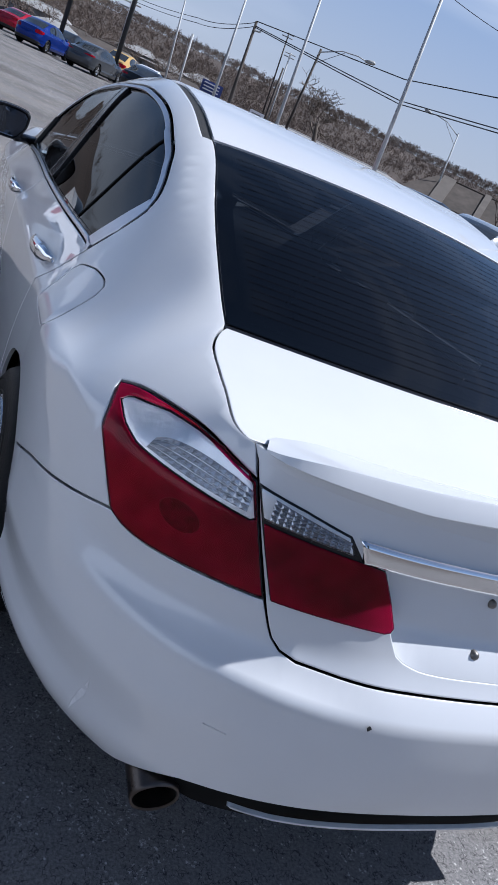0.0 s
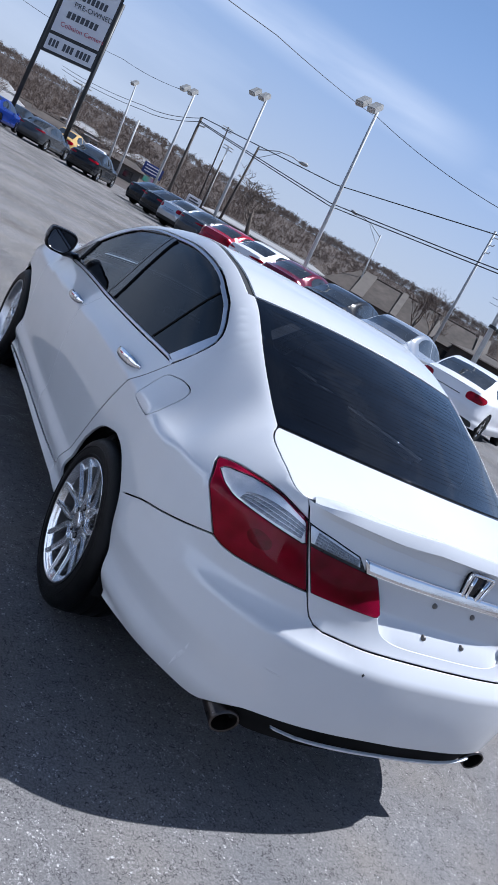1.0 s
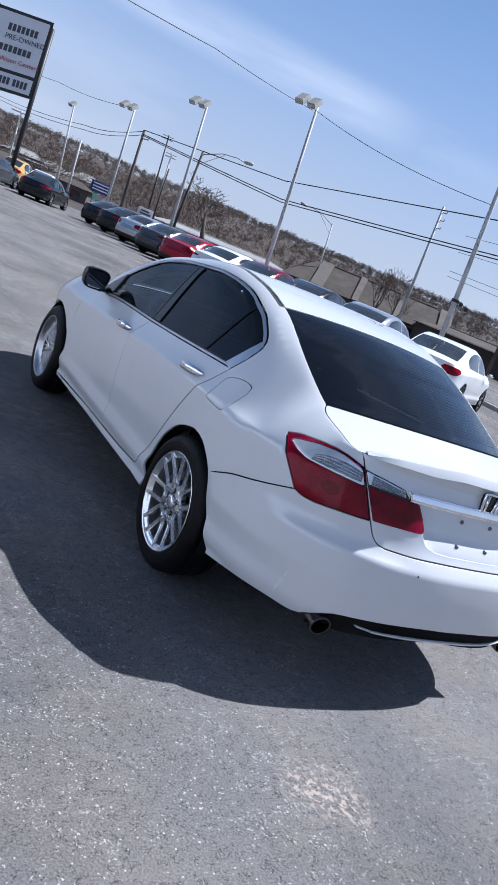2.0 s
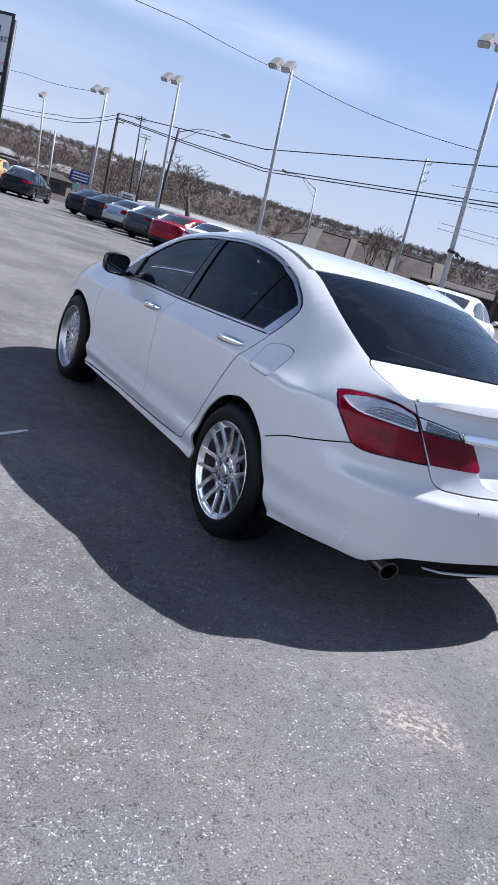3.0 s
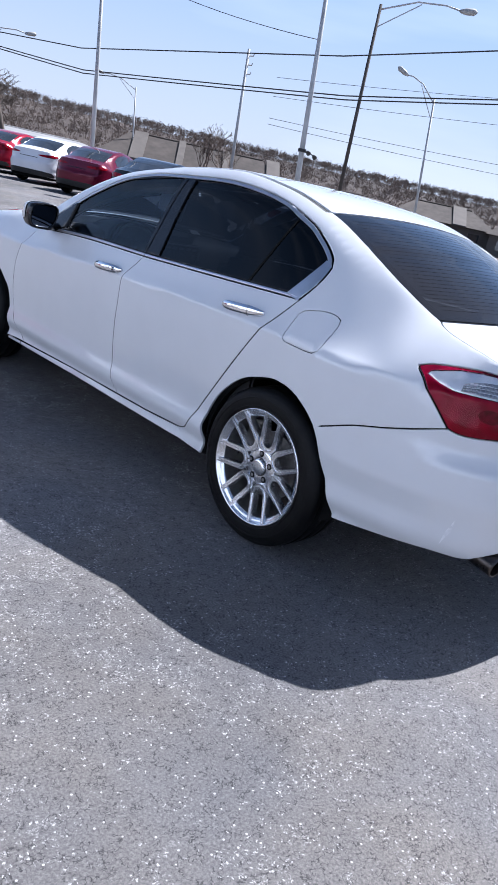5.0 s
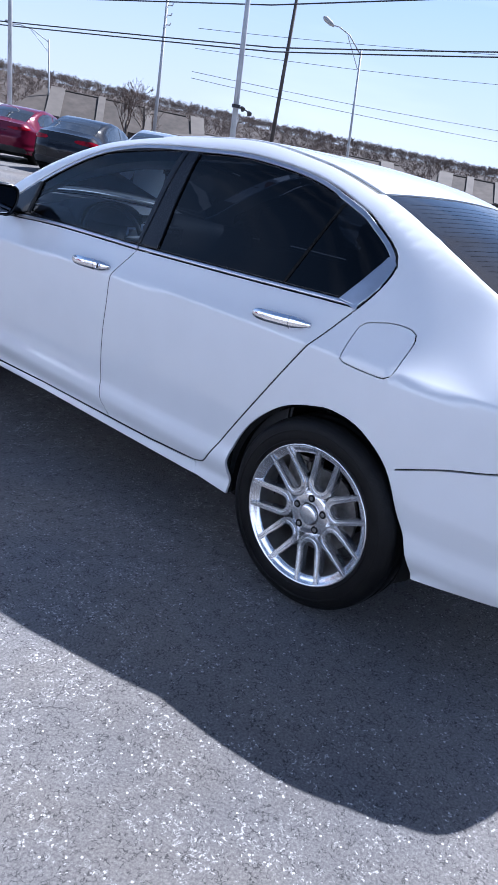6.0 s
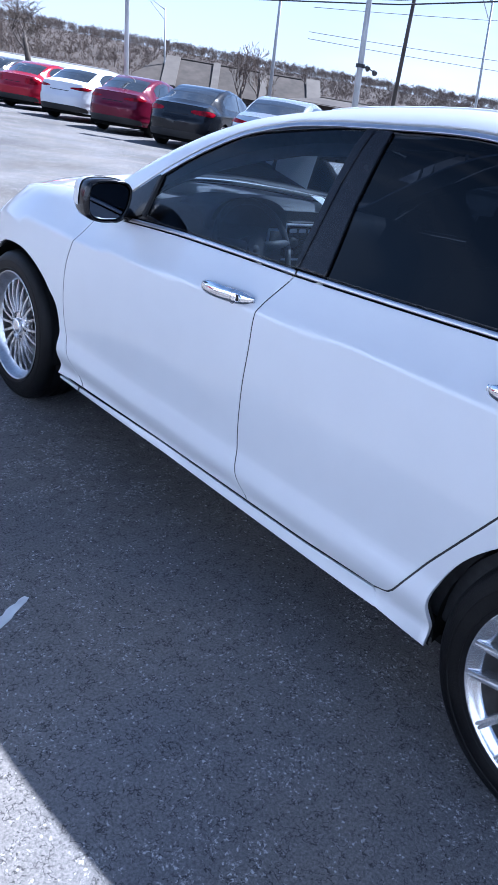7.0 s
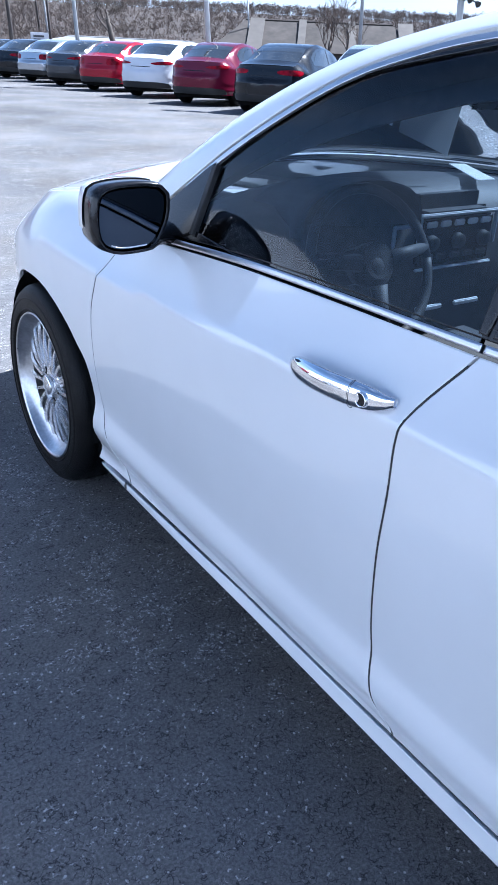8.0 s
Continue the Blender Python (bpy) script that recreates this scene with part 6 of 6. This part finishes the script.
blue = thing("road_sign", (18.1, 69.2, 0.2), "blue roadside sign board with pale bars on a post", "sign")
part("post", rod_bm([(18.3, 69.3, 0.1), (18.3, 69.3, 3.1)], 0.07, 8), GALVANISED, blue)
part("board", box_bm((17.2, 69.1, 2.15), (19.2, 69.2, 3.15), 0.03), SIGN_BLUE, blue)
for z in (2.9, 2.62, 2.36):
    part("text_bar", box_bm((17.4, 69.07, z), (18.9, 69.1, z + 0.10)), SIGN_WHITE, blue)
part("panel", box_bm((17.6, 69.0, 1.5), (18.6, 69.1, 2.0), 0.02), worn(material("green_pink_panel", (0.10, 0.45, 0.30), 0.4), (0.10, 0.50, 0.32), (0.55, 0.20, 0.35), 1.2, 1.0), blue, "green and pink small panel")
low_sign = thing("low_sign", (22.5, 67.8, 0.2), "small white low sign with dark bars", "sign")
part("board", box_bm((21.8, 67.7, 1.75), (23.3, 67.85, 2.55), 0.03), SIGN_WHITE, low_sign)
for x in (21.95, 23.15):
    part("post", rod_bm([(x, 67.8, 0.1), (x, 67.8, 1.8)], 0.05, 8), SIGN_BLACK, low_sign)
for z, x1 in ((2.2, 22.9), (1.95, 23.1)):
    part("text_bar", box_bm((22.0, 67.67, z), (x1, 67.70, z + 0.14)), SIGN_TEXT, low_sign)


# ---- parked cars ----
def lens_set(style):
    if style == "wide":
        return [(-0.62, 0.90), (-0.80, 0.935), (-1.20, 0.925), (-1.28, 0.88), (-1.20, 0.84), (-0.90, 0.82), (-0.68, 0.83)]
    if style == "slim":
        return [(-0.58, 0.92), (-0.82, 0.95), (-1.22, 0.915), (-1.30, 0.88), (-1.10, 0.855), (-0.80, 0.86)]
    return [(-0.62, 0.93), (-0.84, 0.96), (-1.16, 0.95), (-1.18, 0.80), (-0.98, 0.78), (-0.74, 0.80)]


def parked_car(style, name="parked_car"):
    """A plain saloon about the world's origin with its parts; copies take their own paint."""
    car = thing(name, (0, 1.3, 0), "saloon", "car")
    body = material("car_paint", (0.5, 0.5, 0.5), 0.25, 0.0, 1.0)
    for flip in (False, True):
        loop = [(TAIL_END, 0.27), (-0.9, 0.27), (-0.42, 0.25)] + ARCH_R[::-1] + [(0.36, 0.23), (2.325, 0.22)] + ARCH_F + [(3.25, 0.24), (NOSE_END, 0.24), (NOSE_END, 0.78)] + rail(3.68, TAIL_END, 0.0, 0.08)
        panel("body_side", loop, skin, -1, body, car, step=0.075, gap=0.0, edge=0.002, flip=flip)
        fr = [(0.09, 1.05), (0.05, 1.19), (0.24, 1.31), (0.47, 1.375), (0.76, 1.40), (1.03, 1.385), (1.05, 1.01)]
        panel("side_window", fr, skin, -1, DARKPANE, car, step=0.08, lift=0.004, thick=0.004, flip=flip)
        ff = [(1.12, 1.01), (1.10, 1.378), (1.30, 1.36), (1.50, 1.315), (1.70, 1.245), (1.86, 1.155), (1.98, 1.07), (1.96, 0.985)]
        panel("side_window", ff, skin, -1, DARKPANE, car, step=0.08, lift=0.004, thick=0.004, flip=flip)
        panel("rear_lamp", spl(*lens_set(style), closed=True, step=0.04), skin, -1, RED_LENS, car, "red rear lamp", step=0.05, lift=0.006, thick=0.01, flip=flip)
        panel("headlamp", [(3.12, 0.735), (3.25, 0.665), (3.55, 0.640), (3.50, 0.74), (3.22, 0.82), (3.10, 0.83)], skin, -1, CLEAR_LENS, car, "clear headlamp", step=0.05, lift=0.004, flip=flip)
        s = -1 if flip else 1
        part("door_mirror", box_bm((min(-1.04 * s, -0.88 * s), 1.88, 0.98), (max(-1.04 * s, -0.88 * s), 2.02, 1.09), 0.035, 2), body, car, smooth=True)
    upper("roof", 0.19, 1.30, 1.0, body, car, gap=0, lift=0.0)
    upper("bonnet", 2.28, 3.66, 1.0, body, car, gap=0)
    upper("boot_lid", -0.93, -0.50, 1.0, body, car, gap=0)
    upper("rear_window", -0.495, 0.185, 0.965, DARKPANE, car, lift=0.001, gap=0)
    upper("window_band", -0.505, 0.195, 1.0, body, car, lift=-0.004, gap=0)
    upper("windscreen", 1.305, 2.27, 0.94, DARKPANE, car, lift=0.001, gap=0)
    upper("pillar_band", 1.29, 2.29, 1.0, body, car, lift=-0.004, gap=0)
    val = whole([(-0.55, 0.27), (-0.75, 0.40), (-1.1, 0.43), (TAIL_END, 0.43)])
    panel("bumper_valance", val + [(TAIL_END, 0.27)], wrap, -1, RUBBER, car, "dark lower bumper", step=0.06, lift=0.006)
    panel("plate_strip", whole([(-1.30, 0.815), (-1.31, 0.795), (TAIL_END, 0.795)]), wrap, -1, BLACK_TRIM, car, "dark strip over the plate's place", step=0.06, lift=0.005)
    for x, s in ((-0.87, 1), (0.87, -1)):
        for y in (0.0, 2.776):
            w = part("wheel", lathe_bm([(0.0, 0.20), (-0.01, 0.24), (-0.01, 0.30), (0.02, 0.330), (0.20, 0.332), (0.22, 0.29), (0.22, 0.2)], 28), TYRE, car, smooth=True)
            part("rim", lathe_bm([(0.03, 0.0005), (0.015, 0.05), (0.03, 0.10), (0.012, 0.19), (-0.006, 0.225), (0.0, 0.232)], 28), ALLOY, w, smooth=True)
            for k in range(5):
                a = 2 * math.pi * k / 5
                part("rim_gap", box_bm((0.004, -0.022, 0.09), (0.02, 0.022, 0.18), 0.008), DARK, w).matrix_basis = Matrix.Rotation(a, 4, "X")
            m = Matrix.Translation((x, y, 0.333)) @ (Matrix.Identity(4) if s > 0 else Matrix.Rotation(math.pi, 4, "Z"))
            w.matrix_basis = m
    part("underside", box_bm((-0.70, -0.85, 0.18), (0.70, 3.4, 0.45), 0.05), DARK, car)
    part("cabin_fill", box_bm((-0.50, -0.3, 0.5), (0.50, 2.0, 1.28), 0.15), DARK, car)
    return car


BODY_PARTS = ("body_side", "roof", "bonnet", "boot_lid", "window_band", "pillar_band", "door_mirror")


def car_paint(name, color, metal=0.3):
    return worn(material(name, color, 0.15, metal, 0.15, 0.30), tuple(c * 0.92 for c in color), tuple(min(1, c * 1.06) for c in color), 1.0, 3.0, rough=(0.13, 0.18))


def place_car(template, rear_left, heading, paint, label, scale=(1, 1, 1)):
    """Copies a saloon so that its left rear tyre stands at rear_left and it points along heading (degrees from +y, clockwise)."""
    a = radians(-heading)
    turn = Matrix.Rotation(a, 4, "Z")
    z = height(*rear_left)
    off = turn @ Vector((-0.86 * scale[0], -1.3 * scale[1], 0))
    m = Matrix.Translation((rear_left[0] - off.x, rear_left[1] - off.y, z + 0.003)) @ turn
    template.scale = scale
    car = copy_thing(template, m)
    template.scale = (1, 1, 1)
    tagged(car, label, "car", "cars parked in the row")
    for o in car.children_recursive:
        if o.name.split(".")[0] in BODY_PARTS:
            o.material_slots[0].link = "OBJECT"
            o.material_slots[0].material = paint
    return car


BLACK_CAR = car_paint("black_car_paint", (0.010, 0.011, 0.014), 0.0)
GREY_CAR = car_paint("grey_car_paint", (0.075, 0.08, 0.09), 0.4)
SILVER_CAR = car_paint("silver_car_paint", (0.45, 0.47, 0.50), 0.6)
WHITE_CAR = car_paint("white_car_paint", (0.74, 0.74, 0.76), 0.0)
RED_CAR = car_paint("red_car_paint", (0.32, 0.010, 0.028), 0.2)
MAROON_CAR = car_paint("dark_red_car_paint", (0.13, 0.008, 0.028), 0.2)
BLUE_CAR = car_paint("blue_car_paint", (0.012, 0.035, 0.22), 0.4)
TAN_CAR = car_paint("tan_car_paint", (0.50, 0.33, 0.12), 0.1)
wide, slim, tall = parked_car("wide"), parked_car("slim"), parked_car("tall")
HEAD = 58.0
ROW = [
    (wide, 16.94, BLACK_CAR, "black saloon with wide red rear lamps in the parked row", (1.01, 1.01, 1.0)),
    (slim, 19.98, MAROON_CAR, "dark red saloon parked between black and white cars", (0.98, 0.96, 1.0)),
    (slim, 23.02, WHITE_CAR, "white saloon with slim red rear lamps", (1.0, 1.0, 1.01)),
    (tall, 26.30, RED_CAR, "bright red compact saloon parked in the row", (0.97, 0.94, 0.99)),
    (slim, 29.30, GREY_CAR, "dark grey saloon parked in the row", (0.98, 0.97, 1.0)),
    (tall, 32.40, SILVER_CAR, "silver saloon with red rear lamps", (0.98, 0.96, 1.0)),
    (wide, 35.60, BLACK_CAR, "black saloon beside the silver one", (1.0, 1.0, 1.0)),
    (slim, 38.70, BLACK_CAR, "second black saloon at the row's far end", (1.0, 1.0, 0.99)),
    (slim, 13.75, SILVER_CAR, "pale silver saloon with red rear lamps", (1.0, 1.0, 1.0)),
    (tall, 10.60, WHITE_CAR, "white saloon with angular dark red lamps", (0.98, 0.96, 0.99)),
]
for tpl, y, paint, label, sc in ROW:
    place_car(tpl, (9.25 + 0.004 * (y - 17), y), HEAD, paint, label, sc)
place_car(wide, (6.05, 41.3), 30.0, BLACK_CAR, "large black saloon parked at an angle", (1.03, 1.04, 1.02))
place_car(slim, (9.9, 50.0), 200.0, WHITE_CAR, "white car facing the lot", (1.0, 1.0, 1.12))
place_car(slim, (3.6, 44.6), 34.0, GREY_CAR, "dark grey saloon with a bright side", (1.0, 1.0, 1.0))
place_car(tall, (0.9, 45.8), 30.0, BLUE_CAR, "blue saloon with dark wheels", (0.98, 0.95, 1.0))
place_car(wide, (2.9, 52.5), 30.0, BLACK_CAR, "black saloon with a yellow tag", (1.0, 1.0, 1.05))
place_car(tall, (6.3, 51.5), 30.0, TAN_CAR, "tan and black off-roader far down the lot", (1.0, 0.92, 1.22))
place_car(wide, (0.0, 54.0), 30.0, RED_CAR, "red car at the lot's far side", (1.0, 1.0, 1.0))
# cars out of view, added to be reflected in the sedan's side
for tpl, y, paint, label in ((tall, 5.4, WHITE_CAR, "white saloon parked before the west wall"), (slim, 8.5, RED_CAR, "red saloon parked before the west wall"), (wide, 11.6, SILVER_CAR, "silver saloon parked before the west wall"), (slim, 14.7, WHITE_CAR, "second white saloon parked before the west wall")):
    tagged(place_car(tpl, (-5.6, y), 270.0, paint, label), group="cars before the showroom")
for tpl in (wide, slim, tall):
    for o in list(tpl.children_recursive) + [tpl]:
        bpy.data.objects.remove(o, do_unlink=True)


# ---- houses and halls across the road ----
def hall(name, corner, along, depth, width, wall_h, roof_h, label, wall_mat=None, roof_mat=None, gables=0, windows=0, base=None):
    """A long low building: walls, a pitched roof with eaves, gables and windows on the near side."""
    a = radians(along)
    ex, ey = Vector((math.sin(a), math.cos(a), 0)), Vector((math.cos(a), -math.sin(a), 0)) * -1
    z0 = height(corner[0], corner[1]) - 0.3 if base is None else base
    o = Vector((corner[0], corner[1], z0))
    h = thing(name, o, label, "building")
    wm, rm = wall_mat or STUCCO, roof_mat or SHINGLE

    def pt(u, v, z):
        return tuple(o + ex * u + ey * v + Vector((0, 0, z)))
    W, D = width, depth
    part_v = [pt(0, 0, 0), pt(W, 0, 0), pt(W, D, 0), pt(0, D, 0), pt(0, 0, wall_h), pt(W, 0, wall_h), pt(W, D, wall_h), pt(0, D, wall_h)]
    make("wall", part_v, [(0, 1, 5, 4), (1, 2, 6, 5), (2, 3, 7, 6), (3, 0, 4, 7), (4, 5, 6, 7)], wm, h, smooth=False)
    e = 0.5
    r = [pt(-e, -e, wall_h - 0.1), pt(W + e, -e, wall_h - 0.1), pt(W + e, D + e, wall_h - 0.1), pt(-e, D + e, wall_h - 0.1), pt(-e + D * 0.3, D / 2, wall_h + roof_h), pt(W + e - D * 0.3, D / 2, wall_h + roof_h)]
    make("roof", r, [(0, 1, 5, 4), (1, 2, 5), (2, 3, 4, 5), (3, 0, 4), (0, 3, 2, 1)], rm, h, smooth=False)
    part("ridge_cap", rod_bm([r[4], r[5]], 0.12, 6), rm, h)
    for i in range(gables):
        u, wide_by = W * (i + 0.6) / gables, 0.75 if i % 3 else 1.5
        foot, crest = (-e - 0.1, wall_h - 0.15), (D / 2 - 0.1, wall_h + roof_h + 0.05)
        g = [pt(u + du, v, z + dz) for du in (0.0, wide_by) for v, z, dz in ((*foot, 0.0), (*crest, 0.0), (*crest, 0.16), (*foot, 0.16))]
        make("gable", g, [(0, 1, 2, 3), (7, 6, 5, 4), (3, 2, 6, 7), (0, 3, 7, 4), (1, 5, 6, 2)], STUCCO, h, "beige raised gable wall", False)
    for i in range(windows):
        u = W * (i + 0.5) / windows
        make("window", [pt(u - 0.6, -0.03, wall_h * 0.35), pt(u + 0.6, -0.03, wall_h * 0.35), pt(u + 0.6, -0.03, wall_h * 0.75), pt(u - 0.6, -0.03, wall_h * 0.75), pt(u - 0.6, 0.1, wall_h * 0.35), pt(u + 0.6, 0.1, wall_h * 0.35), pt(u + 0.6, 0.1, wall_h * 0.75), pt(u - 0.6, 0.1, wall_h * 0.75)], [(0, 1, 2, 3), (0, 4, 5, 1), (1, 5, 6, 2), (2, 6, 7, 3), (3, 7, 4, 0)], DARKPANE, h, "dark window", False)
    return h


def az_at(az, dist):
    return (-2.5 + dist * math.sin(radians(az)), -2.0 + dist * math.cos(radians(az)))


hall("long_house", az_at(31.0, 86), 128.0, 10, 20, 2.2, 2.7, "long low brown-roofed house with beige gables", gables=4, windows=6, base=0.0)
hall("dark_hall", az_at(41.5, 80), 136.0, 12, 17, 2.7, 0.7, "long dark-roofed hall with low walls", wall_mat=SHINGLE, windows=0, base=0.0)
hall("gable_house", az_at(52.5, 88), 142.0, 9, 11, 2.6, 1.8, "beige house with a low brown roof", gables=1, windows=3, base=0.0)
hall("side_house", az_at(59.5, 84), 150.0, 9, 12, 2.4, 2.0, "beige house with several small gables", gables=4, windows=4, base=0.0)
hall("white_shop", az_at(20.0, 92), 114.0, 9, 18, 2.2, 0.5, "long white flat-roofed shop", wall_mat=WALL_PALE, roof_mat=WALL_PALE, windows=5, base=0.0)
rng = random.Random(5)
for i in range(9):
    az, dist = 2.0 + 1.5 * i + rng.uniform(-0.4, 0.4), rng.uniform(92, 122)
    hall("far_house", az_at(az, dist), 98 + az, 7, rng.uniform(5, 8), rng.uniform(1.8, 2.4), rng.uniform(0.6, 1.0), "small pale house among bare trees", wall_mat=rng.choice((WALL_PALE, STUCCO)), roof_mat=rng.choice((SHINGLE, WALL_PALE)), windows=2)

# plain unseen wall added behind the camera; it bounces sunlight onto the sedan's side
wall = make("wall_west", [(-9.6, -14, -0.1), (-9.6, 16, -0.1), (-9.6, 16, 5.0), (-9.6, -14, 5.0), (-10.1, -14, -0.1), (-10.1, 16, -0.1), (-10.1, 16, 5.0), (-10.1, -14, 5.0)], [(0, 1, 2, 3), (7, 6, 5, 4), (3, 2, 6, 7), (0, 3, 7, 4), (1, 5, 6, 2)], BOUNCE_WALL, smooth=False)
tagged(wall, "unseen plain pale blue-grey wall, added to bounce light onto the sedan", "wall", kind="structure")

# ---- bare trees ----
def tree_lines(rng, tall, spread, levels=4, forks=3, lean=0.0):
    """Branch segments (a, b, ra, rb) of a bare tree."""
    out = []

    def grow(p, d, length, r, level):
        q = p + d * length
        out.append((p, q, r, r * 0.62))
        if level == 0:
            return
        for i in range(forks + (level > 2)):
            t = rng.uniform(0.45, 1.0)
            base = p.lerp(q, t)
            axis = Vector((rng.uniform(-1, 1), rng.uniform(-1, 1), rng.uniform(-0.25, 0.55))).normalized()
            nd = (d * rng.uniform(0.5, 0.9) + axis * spread).normalized()
            grow(base, nd, length * rng.uniform(0.52, 0.78), r * (1 - 0.38 * t) * 0.6, level - 1)
    grow(Vector((0, 0, 0)), Vector((lean, 0, 1)).normalized(), tall * 0.34, tall * 0.022, levels)
    return out


def bare_tree(name, at, tall, spread, seed, label, levels=5, forks=3, lean=0.0, min_r=0.008, mat=None):
    rng = random.Random(seed)
    t = thing(name, (at[0], at[1], at[2]), label, "tree")
    segs = tree_lines(rng, tall, spread, levels, forks, lean)
    bm = bmesh.new()
    for a, b, ra, rb in segs[:1]:
        rod_bm([Vector(at) + a - Vector((0, 0, 0.3)), Vector(at) + a.lerp(b, 0.5), Vector(at) + b], [ra * 1.5, ra * 1.1, rb], 8, bm)
    part("trunk", bm, BARK, t, smooth=True)
    verts, faces = [], []
    for a, b, ra, rb in segs[1:]:
        d = (b - a).normalized()
        s1 = d.orthogonal().normalized()
        s2 = d.cross(s1)
        n = len(verts)
        mid = a.lerp(b, 0.5) + (s1 * rng.uniform(-1, 1) + s2 * rng.uniform(-1, 1)) * (b - a).length * 0.06
        for p, r in ((a, max(ra, min_r)), (mid, max((ra + rb) / 2, min_r)), (b, max(rb * 0.6, min_r * 0.7))):
            for k in range(3):
                an = 2 * math.pi * k / 3
                verts.append(tuple(Vector(at) + p + (s1 * math.cos(an) + s2 * math.sin(an)) * r))
        for i in range(2):
            for k in range(3):
                faces.append((n + i * 3 + k, n + i * 3 + (k + 1) % 3, n + i * 3 + 3 + (k + 1) % 3, n + i * 3 + 3 + k))
    make("crown", verts, faces, mat or TWIG, t, "bare twigs")
    return t


bare_tree("bare_tree", (24.3, 56.4, 0.2), 9.8, 0.95, 11, "leafless spreading tree with tangled branches", 5, 3, -0.25, 0.016, BRANCH)
bare_tree("bare_tree", (43.6, 56.2, 0.2), 8.0, 0.42, 4, "slim leafless tree with upright twigs", 5, 3, 0.0, 0.012)
bare_tree("bare_tree", (50.5, 62.0, 0.2), 7.5, 0.5, 8, "small leafless tree beside the grey pole", 5, 3, 0.0, 0.012)

# woods on the hills: many bare trees in one mesh
def woods(name, seed, count, az0, az1, d0, d1, tall0, tall1, label):
    rng = random.Random(seed)
    kinds = [tree_lines(random.Random(seed * 7 + k), 1.0, 0.66, 3, 4) for k in range(10)]
    verts, faces = [], []
    for i in range(count):
        az, d = rng.uniform(az0, az1), d0 + (d1 - d0) * rng.random() ** 0.8
        x, y = -2.5 + d * math.sin(radians(az)), -2 + d * math.cos(radians(az))
        t, turn = rng.uniform(tall0, tall1), rng.uniform(0, 6.28)
        o = Vector((x, y, height(x, y) - 0.2))
        c, s = math.cos(turn), math.sin(turn)
        face_dir = Vector((math.cos(radians(az)), -math.sin(radians(az)), 0))
        for a, b, ra, rb in kinds[i % 10]:
            pa = Vector((a.x * c - a.y * s, a.x * s + a.y * c, a.z)) * t
            pb = Vector((b.x * c - b.y * s, b.x * s + b.y * c, b.z)) * t
            w = max(ra * t * 0.7, 0.020)
            side = (pb - pa).cross(Vector((rng.uniform(-1, 1), rng.uniform(-1, 1), 0.0)))
            side = side.normalized() * w if side.length > 1e-6 else face_dir * w
            n = len(verts)
            verts += [tuple(o + pa - side), tuple(o + pa + side), tuple(o + pb)]
            faces.append((n, n + 1, n + 2))
    return tagged(make(name, verts, faces, TWIG, smooth=False), label, "woods", kind="stuff")


woods("woods", 3, 7600, -8, 92, 118, 212, 2.6, 4.0, "brown leafless woods on the low hills")
woods("woods", 9, 240, 2, 24, 100, 150, 4, 7, "leafless trees between far houses")
woods("woods", 21, 900, 92, 352, 150, 235, 5, 9, "brown leafless woods behind the lot")
